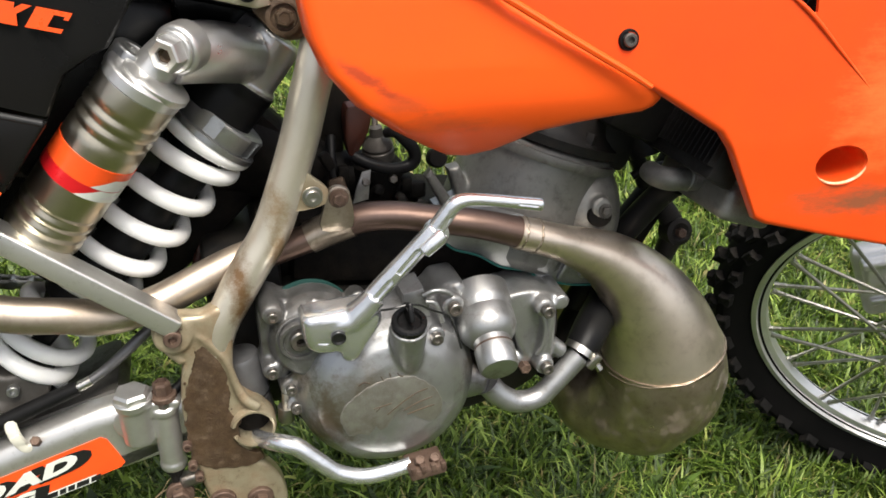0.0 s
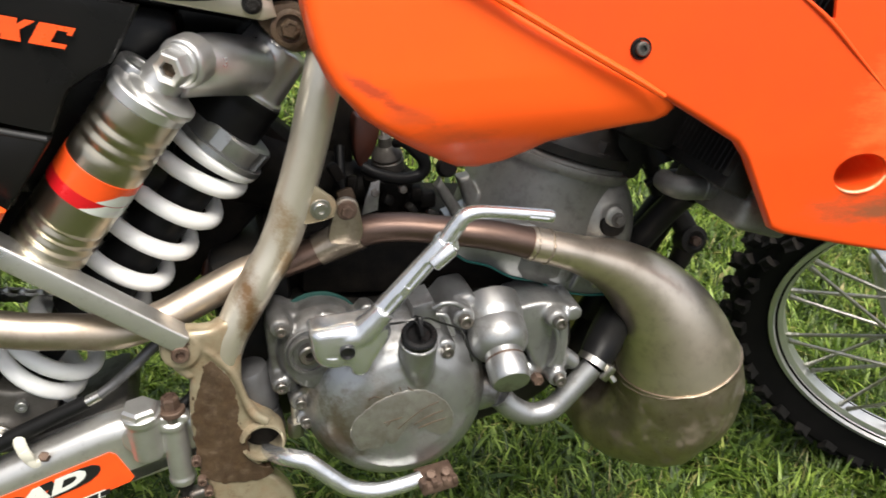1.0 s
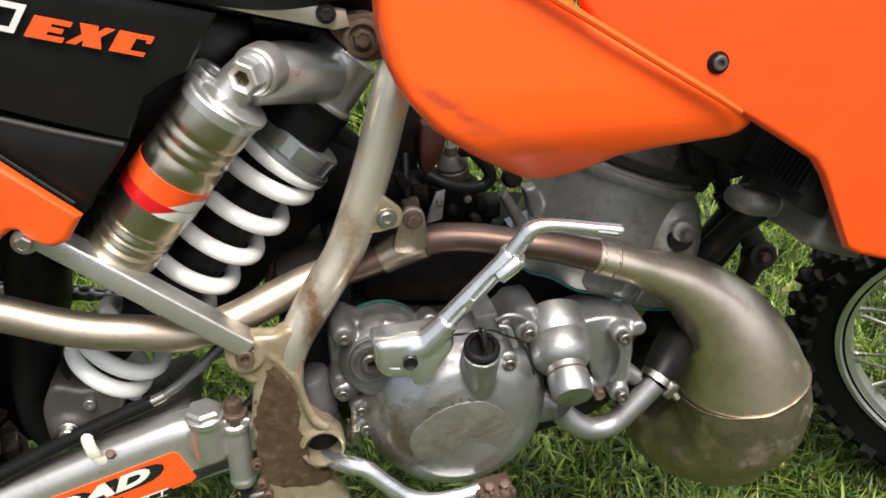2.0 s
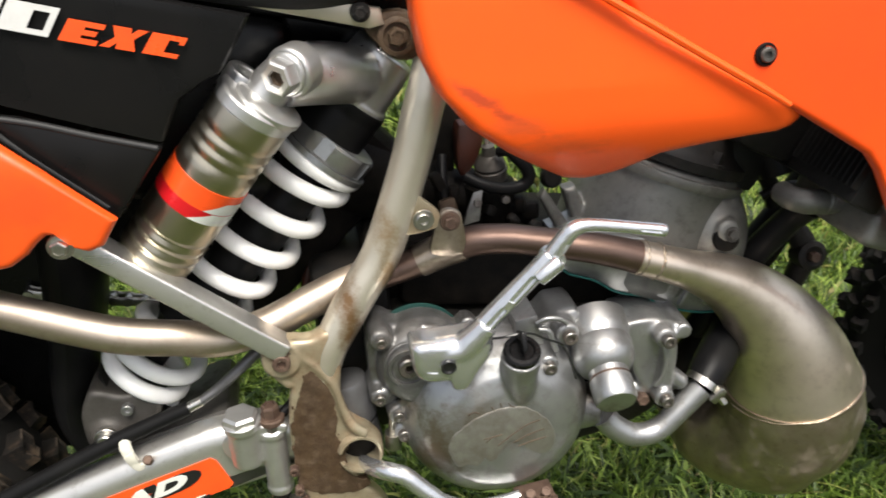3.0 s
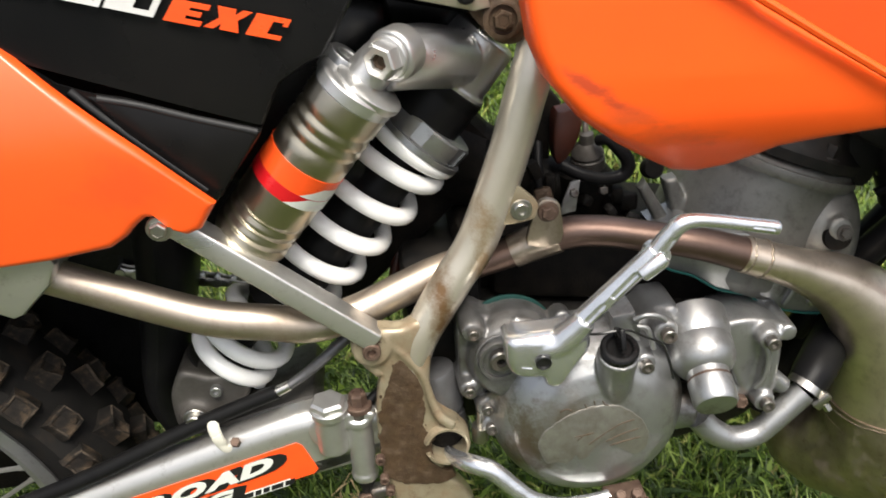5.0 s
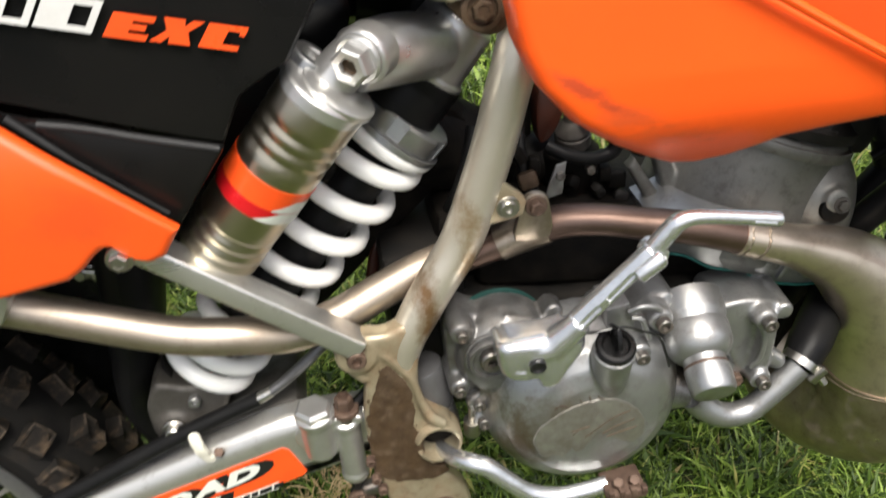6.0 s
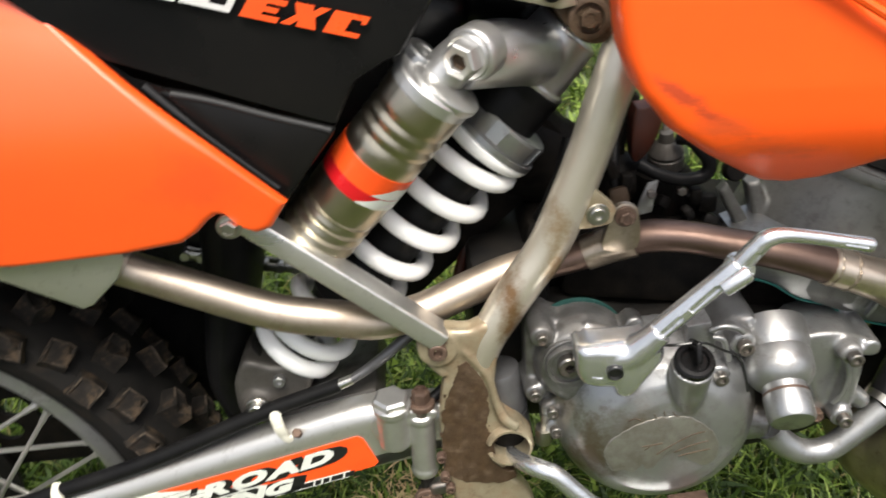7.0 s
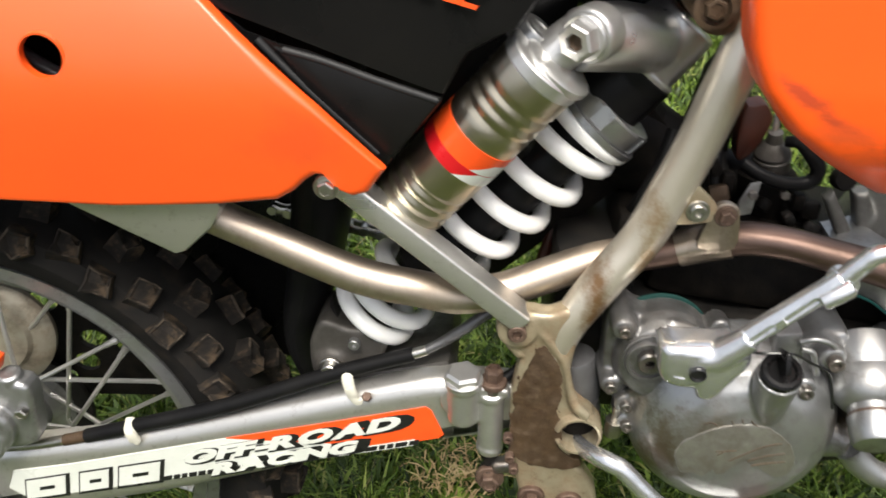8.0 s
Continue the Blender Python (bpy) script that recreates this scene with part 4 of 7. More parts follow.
    fused(part("lower_clevis", bm, GRIMY, body, "dull cast lower shock clevis"), 0.002, 4)
    bolt(body, (-0.163, -0.073, 0.500), (0, -1, 0), 0.0075, STEEL, "clevis_bolt", "domed steel bolt", socket=True)
    bolt(body, (-0.141, -0.0670, 0.525), (0, -1, 0), 0.0052, CAST, washer=False, socket=True)
    # head casting and neck to the reservoir
    r0, r1 = Vector((0.0081, -0.1013, 0.7897)), Vector((-0.0946, -0.0772, 0.6649))
    rx = (r1 - r0).normalized()
    bm = fresh()
    lathe(bm, head - hx * 0.090, hx, [(0, 0.024), (0.002, 0.0275), (0.02, 0.029), (0.046, 0.0305), (0.052, 0.030)], 40)
    tube(bm, [(0.030, -0.094, 0.8075, 0.0215), (0.045, -0.086, 0.8075, 0.0235), (0.060, -0.074, 0.805, 0.0245), (0.080, -0.054, 0.798, 0.0240), (0.098, -0.034, 0.790, 0.0225)], 28)
    lathe(bm, head - hx * 0.046, hx, [(0, 0.030), (0.001, 0.0335), (0.007, 0.0335), (0.008, 0.030)], 32)
    fused(part("head_casting", bm, HEAD_CAST, body, "cast aluminium shock head"), 0.0014, 3)
    bm = fresh()
    lathe(bm, r0 - rx * 0.0085, rx, [(0, 0.0), (0.0002, 0.0285), (0.0008, 0.0306), (0.0020, 0.0316), (0.0100, 0.0318), (0.0108, 0.0310), (0.0124, 0.0310)], 64)
    # the cap spreads towards the boss
    lathe(bm, r0 - rx * 0.0098 + Vector((0.0065, -0.002, -0.0030)), rx, [(0, 0.0), (0.0002, 0.0245), (0.0016, 0.0270), (0.0060, 0.0270), (0.0100, 0.024)], 48)
    cap_ob = part("reservoir_cap", bm, HEAD_CAST, body, "bright machined reservoir cap")
    nrm = Vector((-0.56, -0.82, -0.06)).normalized()
    seat_at = Vector((0.0345, -0.1130, 0.8150))
    bm = fresh()
    tube(bm, [(0.013, -0.094, 0.795, 0.0165), (0.026, -0.093, 0.8055, 0.0170), (0.038, -0.090, 0.8110, 0.0190)], 28)
    lathe(bm, seat_at - nrm * 0.020, nrm, [(0, 0.0195), (0.0165, 0.0195), (0.0195, 0.0180)], 48)
    fused(part("banjo_boss", bm, HEAD_CAST, body, "rounded boss of the reservoir cap"), 0.0011, 4)
    # low lug on the cap with a dark bore
    a, u, v = basis(-rx)
    side = Vector((rx.z, 0, -rx.x)).normalized()
    deep = rx.cross(side)
    deep = deep if deep.y > 0 else -deep
    lug_at = r0 + side * 0.0170 + deep * 0.0165 - rx * 0.0085
    bm = fresh()
    lathe(bm, lug_at, -rx, [(-0.012, 0.0150), (0.0045, 0.0150), (0.0065, 0.0135), (0.0065, 0.0085), (0.0055, 0.0075), (-0.004, 0.0075)], 36)
    part("cap_lug", bm, CAST, body, "round lug with a dark bore")
    # dark disc closing the bore, the hole's shade put in as colour
    bm = fresh()
    lathe(bm, lug_at, -rx, [(-0.006, 0.0074), (-0.001, 0.0074), (-0.0008, 0.003)], 24)
    part("lug_bore_disc", bm, DARK, body)
    bm = fresh()
    lathe(bm, seat_at, nrm, [(0, 0.0162), (0.0022, 0.0162), (0.0030, 0.0152)], 40)
    lathe(bm, seat_at, nrm, [(0.002, 0.0138), (0.0115, 0.0138), (0.0132, 0.0132), (0.0144, 0.0116), (0.0145, 0.0070), (0.0136, 0.0064), (0.0070, 0.0064)], 6, start=10)
    part("banjo_bolt", bm, HEAD_CAST, body, "hex banjo bolt with a dark brown bore", angle=20)
    # dark brown disc closes the bore
    bm = fresh()
    lathe(bm, seat_at + nrm * 0.008, nrm, [(0, 0.0063), (0.0030, 0.0063), (0.0032, 0.0050), (0.0012, 0.0036), (0.0010, 0.0)], 20)
    part("bolt_bore", bm, RUST, body)
    bm = fresh()
    prof, L = [(0, 0.0306)], (r1 - r0).length - 0.008
    prof += [(0.004, 0.0312), (0.016, 0.0312)]
    for k in range(3):
        h = 0.020 + k * 0.0105
        prof += [(h, 0.0312), (h + 0.0024, 0.0296), (h + 0.0044, 0.0296), (h + 0.0068, 0.0312)]
    prof += [(0.055, 0.0312), (L - 0.042, 0.0312)]
    for k in range(3):
        h = L - 0.040 + k * 0.0105
        prof += [(h, 0.0312), (h + 0.0024, 0.0296), (h + 0.0044, 0.0296), (h + 0.0068, 0.0312)]
    prof += [(L - 0.006, 0.0312), (L, 0.029), (L, 0.01)]
    lathe(bm, r0, rx, prof, 48)
    part("reservoir", bm, ANODISED, body, "champagne anodised reservoir with grooves", angle=60)
    return body, r0, rx


shock, RES0, RES_AX = build_shock()


def band(parent, name, h0, h1, r, start, sweep, material, label=""):
    bm = fresh()
    lathe(bm, RES0, RES_AX, [(h0, r - 0.0006), (h0, r), (h1, r), (h1, r - 0.0006)], 40, start, sweep)
    return part(name, bm, material, parent, label)


band(shock, "orange_band", 0.0625, 0.0805, 0.0318, 0, 360, INK_ORANGE, "orange reservoir decal")
band(shock, "red_band", 0.0805, 0.0915, 0.0319, 0, 360, INK_RED, "red reservoir decal")


def slanted_band(name, h0, h1, a0, a1, skew, material, label, r):
    """A decal piece on the reservoir whose two ends run aslant."""
    bm = fresh()
    a, u, v = basis(RES_AX)
    loops = []
    for k in range(9):
        f = k / 8
        h = h0 + (h1 - h0) * f
        loops.append([RES0 + a * h + (u * math.cos(t) + v * math.sin(t)) * r for t in [radians(a0 + (a1 + skew * f - a0) * q / 24) for q in range(25)]])
    rings(bm, loops, closed=False, cap=False)
    part(name, bm, material, shock, label)


slanted_band("white_block", 0.0690, 0.0802, -30, 50, 28, INK_WHITE, "white slanted end of the decal", 0.0322)
slanted_band("white_block", 0.0808, 0.0912, -30, 62, 30, INK_WHITE, "white slanted end of the decal", 0.0323)
slanted_band("grey_check", 0.0745, 0.0800, 4, 24, 20, SILVER_INK, "grey check on the decal", 0.0324)
slanted_band("grey_check", 0.0835, 0.0880, 22, 40, 20, SILVER_INK, "grey check on the decal", 0.0325)


# ---- bodywork ----
def build_bodywork():
    side = [(-0.62, 0.74), (-0.48, 0.695), (-0.386, 0.690), (-0.30, 0.689), (-0.22, 0.694), (-0.176, 0.700), (-0.163, 0.708), (-0.154, 0.717), (-0.146, 0.7225), (-0.134, 0.7215), (-0.128, 0.709), (-0.120, 0.7055), (-0.110, 0.709), (-0.104, 0.718), (-0.097, 0.728),
            (-0.14, 0.772), (-0.19, 0.818), (-0.24, 0.864), (-0.30, 0.91), (-0.44, 0.93), (-0.62, 0.90)]
    bm = fresh()
    shell(bm, [tuple(np.array(a) + (np.array(b) - a) * k / 4) for a, b in zip(side, side[1:] + side[:1]) for k in range(4)], (-0.18, 0.775),
          lambda x, z: -0.139 - 0.010 * math.sin(min(1, max(0, (z - 0.69) / 0.17)) * math.pi / 1.25) + 0.02 * max(0, -x - 0.25) + 2.4 * max(0, z - 0.765) ** 2, 0.0035, 0.006, 26)
    panel = part("side_panel", bm, ORANGE, bike, "glossy orange plastic side panel with a round hole", angle=60)
    cut(panel, lathe(fresh(), (-0.3226, -0.2, 0.8034), (0, 1, 0), [(0, 0.0146), (0.1, 0.0146)], 36))
    bm = fresh()
    lathe(bm, (-0.3226, -0.1450, 0.8034), (0, 1, 0), [(0.0, 0.0146), (0.0, 0.0158), (0.007, 0.0162), (0.007, 0.0150), (0, 0.0146)], 36)
    part("hole_rim", bm, ORANGE, panel)
    bm = fresh()
    tube(bm, [(-0.44, -0.105, 0.843, 0.0060), (-0.3657, -0.105, 0.7958, 0.0060), (-0.3369, -0.105, 0.7776, 0.0060), (-0.26, -0.105, 0.735, 0.0060)], 14)
    part("subframe_stay", bm, BOSS, panel, "dull grey stay behind the side panel")
    # black number panel above it
    bm = fresh()
    black = [(-0.096, 0.724), (-0.075, 0.752), (-0.058, 0.776), (-0.047, 0.797), (-0.041, 0.806), (-0.022, 0.817), (-0.009, 0.823), (0.003, 0.841), (0.015, 0.860), (-0.06, 0.880), (-0.13, 0.8955), (-0.22, 0.918), (-0.30, 0.905), (-0.26, 0.875), (-0.205, 0.825), (-0.15, 0.768)]
    shell(bm, [p for a, b in zip(black, black[1:] + black[:1]) for p in (a, tuple((np.array(a) + b) / 2))], (-0.10, 0.83),
          lambda x, z: -0.125 + 0.05 * max(0, 0.80 - z) * (1 if x > -0.15 else 0.6), 0.003, 0.004, 10)
    number = part("number_panel", bm, BLACK_PLASTIC, bike, "glossy black plastic panel with model lettering", angle=50)
    # the lower part steps back under a dark gap and has a satin bevel along its edges
    tool = fresh()
    plate(tool, [(-0.2068, 0.8329), (-0.1477, 0.8104), (-0.1016, 0.7928), (-0.0575, 0.7768), (-0.0595, 0.7745), (-0.1026, 0.7879), (-0.126, 0.7966), (-0.149, 0.8051), (-0.1686, 0.8095), (-0.190, 0.818)], -0.15, -0.10)
    cut(number, tool)
    bm = fresh()
    plate(bm, [(-0.172, 0.8085), (-0.149, 0.8045), (-0.126, 0.7960), (-0.1026, 0.7873), (-0.0590, 0.7738), (-0.061, 0.770), (-0.098, 0.724), (-0.104, 0.728), (-0.150, 0.776)], -0.1275, -0.120, 0.003, 2)
    part("lower_facet", bm, BLACK_PLASTIC, number)
    for run in ([(-0.165, 0.8058), (-0.138, 0.7985), (-0.103, 0.7862), (-0.062, 0.7730)], [(-0.182, 0.8125), (-0.1675, 0.7965), (-0.150, 0.7785), (-0.127, 0.7560), (-0.1035, 0.7335)]):
        bm = fresh()
        tube(bm, [(x, -0.1254, z, 0.0028) for x, z in run], 12)
        part("facet_bevel", bm, SATIN_BLACK, number, "satin bevelled edge")
    # seat
    bm = fresh()
    plate(bm, rounded([(-0.30, 0.94), (-0.18, 0.902), (-0.072, 0.880), (0.013, 0.862), (0.061, 0.856), (0.105, 0.862), (0.128, 0.878), (0.15, 0.93), (0.12, 1.0), (-0.1, 1.0), (-0.30, 1.0)], 4), -0.118, 0.118, 0.02, 4)
    part("seat", bm, VINYL, bike, "black textured vinyl seat")
    # tank with a tucked lower lip
    bm = fresh()
    tank = [(0.120, 0.90), (0.122, 0.855), (0.126, 0.828), (0.136, 0.803), (0.158, 0.775), (0.188, 0.752), (0.219, 0.733), (0.236, 0.7235), (0.254, 0.7205), (0.274, 0.7245), (0.292, 0.733), (0.306, 0.7405), (0.340, 0.746), (0.375, 0.750), (0.392, 0.7515), (0.401, 0.7555), (0.4055, 0.762), (0.4045, 0.7680),
            (0.398, 0.7725), (0.359, 0.794), (0.316, 0.820), (0.274, 0.846), (0.22, 0.90)]
    def tuck(z):
        """How far the tank turns under below its shoulder."""
        return 0.10 * max(0, 0.770 - z) + 5.0 * max(0, 0.770 - z) ** 2

    tank = [(x, z - 0.32 * tuck(z)) for x, z in tank]
    shell(bm, [p for a, b in zip(tank, tank[1:] + tank[:1]) for p in (a, tuple((np.array(a) + b) / 2))], (0.245, 0.80),
          lambda x, z: -0.176 - 0.05 * (x - 0.2) + 0.10 * max(0, 0.80 - z) + 3.0 * max(0, 0.785 - z) ** 2 + tuck(z), 0.02, 0.010, 18)
    tank_ob = part("fuel_tank", bm, ORANGE_WORN, bike, "orange plastic fuel tank with a scuffed lower lip", angle=60)
    bm = fresh()
    tube(bm, [(0.20, -0.182, 0.8905, 0.003), (0.274, -0.187, 0.8455, 0.003), (0.316, -0.189, 0.8195, 0.003), (0.359, -0.190, 0.7935, 0.003), (0.386, -0.190, 0.7765, 0.0022)], 8)
    part("tank_ridge", bm, ORANGE_WORN, tank_ob)
    # radiator shroud
    bm = fresh()
    shroud = [(0.24, 0.90), (0.274, 0.8455), (0.330, 0.8105), (0.386, 0.775), (0.420, 0.753), (0.452, 0.732), (0.462, 0.718), (0.478, 0.685), (0.494, 0.652), (0.505, 0.646), (0.56, 0.631), (0.636, 0.612), (0.70, 0.603), (0.715, 0.65), (0.69, 0.75), (0.64, 0.84), (0.58, 0.90), (0.40, 0.92)]
    shell(bm, [tuple(np.array(a) + (np.array(b) - a) * k / 4) for a, b in zip(shroud, shroud[1:] + shroud[:1]) for k in range(4)], (0.47, 0.79),
          lambda x, z: -0.179 - 0.13 * (x - 0.33) + 0.6 * max(0, x - 0.60) ** 2 + 0.05 * max(0, 0.72 - z), 0.003, 0.006, 24)
    shroud_ob = part("radiator_shroud", bm, ORANGE_DIM, bike, "orange plastic radiator shroud, scraped at the lower edge", angle=60)
    tool = lathe(fresh(), (0.563, -0.3, 0.699), (0, 1, 0), [(0, 0.0235), (0.15, 0.0235)], 36)
    oval = Matrix.Translation((-0.563, 0, -0.699))
    bmesh.ops.scale(tool, vec=(1, 1, 0.72), space=oval, verts=tool.verts)
    cut(shroud_ob, tool)
    bm = fresh()
    lathe(bm, (0.565, -0.206, 0.698), (0.1, 1, -0.1), [(0.0, 0.0232), (0.0, 0.0252), (0.030, 0.0225), (0.034, 0.016), (0.035, 0.0), (0.033, 0.0), (0.032, 0.0145), (0.028, 0.0205), (0.0, 0.0232)], 40)
    bmesh.ops.translate(bm, vec=(-0.002, 0.001, 0.001), verts=bm.verts)
    bmesh.ops.scale(bm, vec=(1, 1.6, 0.74), space=Matrix.Translation((-0.563, 0.205, -0.699)), verts=bm.verts)
    part("moulded_hole", bm, ORANGE_DIM, shroud_ob)
    bm = fresh()
    tube(bm, [(0.563 + 0.0240 * math.cos(radians(t)), -0.2085 - 0.13 * 0.024 * math.cos(radians(t)) + 0.001, 0.699 + 0.0176 * math.sin(radians(t)), 0.0013 * (1 - ((t - 285) / 75) ** 2) + 0.0002) for t in range(212, 361, 12)], 8, n=2)
    part("scraped_lip", bm, SCRAPED, shroud_ob, "scraped pale lip of the hole")
    tool = fresh()
    plate(tool, [(0.468, 0.870), (0.497, 0.8415), (0.5130, 0.8262), (0.5180, 0.8272), (0.5168, 0.8415), (0.514, 0.870)], -0.26, -0.15)
    cut(shroud_ob, tool)
    bm = fresh()
    tube(bm, [(0.486, -0.1995, 0.847, 0.0012), (0.5135, -0.2030, 0.8255, 0.0022), (0.545, -0.2068, 0.794, 0.0016), (0.577, -0.2105, 0.762, 0.0006)], 10)
    part("shroud_crease", bm, ORANGE_DIM, shroud_ob)
    bm = fresh()
    lathe(bm, (0.367, -0.182, 0.813), (0, -1, 0.05), [(0, 0.0086), (0.002, 0.0086), (0.0032, 0.0078), (0.0032, 0.0066), (0.002, 0.0062)], 28)
    scr = part("shroud_bolt", bm, RUBBER, shroud_ob, "socket bolt in a black rubber washer")
    bm = fresh()
    lathe(bm, (0.367, -0.184, 0.813), (0, -1, 0.05), [(0, 0.0056), (0.003, 0.0056), (0.004, 0.0046), (0.004, 0.0028), (0.0015, 0.0026)], 20)
    part("bolt_head", bm, GRIMY, scr, "grey socket head")
    # airbox behind the number panel
    bm = fresh()
    block(bm, (-0.10, 0.035, 0.79), (0.26, 0.17, 0.17), (0, 12, 0), 0.02)
    part("airbox", bm, BLACK_PLASTIC, bike, "black plastic airbox")
    # thickened near-black block, standing in for the shade behind the spring
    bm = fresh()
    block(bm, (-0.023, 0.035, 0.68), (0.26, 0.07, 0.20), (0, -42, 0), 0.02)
    part("airbox_floor", bm, OILY_SHADE, bike, "black airbox underside, enlarged to fill the shade behind the shock")
    bm = fresh()
    plate(bm, rounded([(-0.22, 0.72), (-0.16, 0.74), (-0.10, 0.86), (-0.60, 0.90), (-0.62, 0.82), (-0.40, 0.74), (-0.28, 0.70)], 3), -0.075, 0.09, 0.01)
    part("rear_fender", bm, BLACK_PLASTIC, bike, "black inner rear fender")
    bm = fresh()
    block(bm, (0.06, 0.02, 0.865), (0.20, 0.16, 0.05), (0, 14, 0), 0.01)
    # second block is added only to keep the gap over the shock dark
    block(bm, (0.055, 0.045, 0.835), (0.15, 0.14, 0.05), (0, 10, 0), 0.01)
    part("seat_base", bm, BLACK_PLASTIC, bike)
    # added dark block in place of the shade between frame plate and engine
    bm = fresh()
    block(bm, (0.065, 0.03, 0.535), (0.07, 0.16, 0.17), (0, 0, 0), 0.01)
    part("pivot_gap_block", bm, DARK, bike, "dark block filling the shaded gap behind the frame plate")
    # added plate, standing in for the shade between tyre and flap
    bm = fresh()
    plate(bm, rounded([(-0.41, 0.66), (-0.345, 0.48), (-0.25, 0.40), (-0.22, 0.42), (-0.215, 0.52), (-0.225, 0.70), (-0.30, 0.74)], 3), 0.070, 0.09, 0.006)
    part("chain_gap_plate", bm, BLACK_PLASTIC, bike, "black plate filling the dark gap by the rear tyre")
    # mud guard ahead of the rear wheel
    bm = fresh()
    tube(bm, [(-0.165, 0.0, 0.74, 0.028), (-0.17, 0.0, 0.66, 0.028), (-0.186, 0.0, 0.57, 0.024), (-0.203, 0.0, 0.50, 0.018), (-0.196, 0.0, 0.45, 0.014)], 16, flat=2.2)
    part("mud_flap", bm, RUBBER, bike, "black rubber flap ahead of the rear tyre")
    return number, panel, tank_ob, shroud_ob


number_panel, side_panel, fuel_tank, shroud_panel = build_bodywork()

# model lettering on the black panel, in slanted block capitals
for ch, x, z, w in (("E", -0.1108, 0.8552, 0.0228), ("X", -0.0850, 0.8488, 0.0214), ("C", -0.0592, 0.8418, 0.0218)):
    block_glyph(number_panel, ch, (x, -0.1296, z), (w, -0.28 * w), (0.0098, 0.0130), INK_ORANGE, "letter", "orange slanted block letter")
for ch, x, z in (("2", -0.2130, 0.8845), ("0", -0.1800, 0.8750), ("0", -0.1470, 0.8660)):
    block_glyph(number_panel, ch, (x, -0.1296, z), (0.0305, -0.0088), (0.0120, 0.0175), SILVER_INK, "numeral", "silver slanted block numeral")


# ---- exhaust ----
def build_exhaust():
    Y = -0.10

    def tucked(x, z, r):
        """Swings the pipe inward behind the frame tube, sliding points along camera sight lines."""
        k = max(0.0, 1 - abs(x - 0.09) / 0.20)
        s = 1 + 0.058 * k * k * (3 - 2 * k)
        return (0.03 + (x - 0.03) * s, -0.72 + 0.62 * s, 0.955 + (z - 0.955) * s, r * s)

    bm = fresh()
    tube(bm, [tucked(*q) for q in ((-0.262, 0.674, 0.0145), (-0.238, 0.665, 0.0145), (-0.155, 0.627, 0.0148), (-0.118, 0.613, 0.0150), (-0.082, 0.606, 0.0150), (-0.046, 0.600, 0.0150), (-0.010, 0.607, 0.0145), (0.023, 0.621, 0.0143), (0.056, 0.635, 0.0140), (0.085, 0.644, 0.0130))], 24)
    stinger = part("exhaust_pipe", bm, PIPE, bike, "bare steel tailpipe with a satin finish")
    bm = fresh()
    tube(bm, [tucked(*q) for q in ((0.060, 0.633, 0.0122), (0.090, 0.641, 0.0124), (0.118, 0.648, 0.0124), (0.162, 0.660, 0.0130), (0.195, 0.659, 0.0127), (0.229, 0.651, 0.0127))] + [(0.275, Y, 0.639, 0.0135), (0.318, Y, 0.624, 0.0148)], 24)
    part("mid_pipe", bm, PIPE_HOT, stinger, "brown heat-tinted pipe section")
    bm = fresh()
    tube(bm, [(0.312, Y, 0.626, 0.0155), (0.345, Y, 0.6135, 0.0165), (0.372, -0.096, 0.601, 0.0195), (0.409, -0.09, 0.580, 0.028), (0.441, -0.086, 0.551, 0.038), (0.463, -0.084, 0.521, 0.048), (0.479, -0.082, 0.489, 0.0575), (0.489, -0.08, 0.458, 0.0655)], 40)
    part("cone", bm, PIPE_CLEAN, stinger, "wide steel expansion cone")
    bm = fresh()
    tube(bm, [(0.489, -0.08, 0.458, 0.0655), (0.493, -0.078, 0.428, 0.0685), (0.488, -0.070, 0.398, 0.068), (0.472, -0.05, 0.374, 0.062), (0.452, -0.02, 0.366, 0.054), (0.438, 0.02, 0.390, 0.045), (0.432, 0.03, 0.44, 0.036), (0.43, 0.02, 0.50, 0.028), (0.425, 0.0, 0.57, 0.023)], 96, 12)
    for vert in bm.verts:
        p = vert.co
        if p.z < 0.452:
            k = min(1, (0.452 - p.z) / 0.02)
            pull = 0.0042 * noise.noise((p.x * 26, p.y * 26, p.z * 14)) + 0.0022 * noise.noise((p.x * 60, p.y * 60, p.z * 30))
            # a pressed crease down the outer side
            pull -= 0.0030 * math.exp(-((p.x - 0.532 + 0.25 * (0.45 - p.z)) / 0.006) ** 2)
            vert.co = p + (p - Vector((0.47, -0.03, p.z))).normalized() * pull * k
    part("belly", bm, PIPE_SOOTY, stinger, "dirty steel expansion chamber belly with dents")
    for c, n, r, w in (((0.489, -0.08, 0.458), (0.24, 0.03, -0.97), 0.0658, 0.0012), ((0.316, Y, 0.6245), (0.94, 0, -0.34), 0.0150, 0.0011), ((0.33, Y, 0.6195), (0.94, 0, -0.34), 0.0158, 0.0012)):
        bm = fresh()
        a, u, v = basis(n)
        loops = []
        for i in range(160):
            t = 2 * math.pi * i / 160
            o = u * math.cos(t) + v * math.sin(t)
            wob = 0.0005 * noise.noise((i * 0.55, r * 100, 0))
            drift = 0.0011 * noise.noise((i * 0.16, r * 100, 5))
            loops.append([Vector(c) + o * (r + (w + wob) * math.cos(k * math.pi / 4)) + a * (w * 1.2 * math.sin(k * math.pi / 4) + drift) for k in range(8)])
        rings(bm, loops + loops[:1], cap=False)
        bmesh.ops.remove_doubles(bm, verts=bm.verts, dist=1e-6)
        part("weld_bead", bm, BEAD, stinger, "bright uneven weld bead")
    bm = fresh()
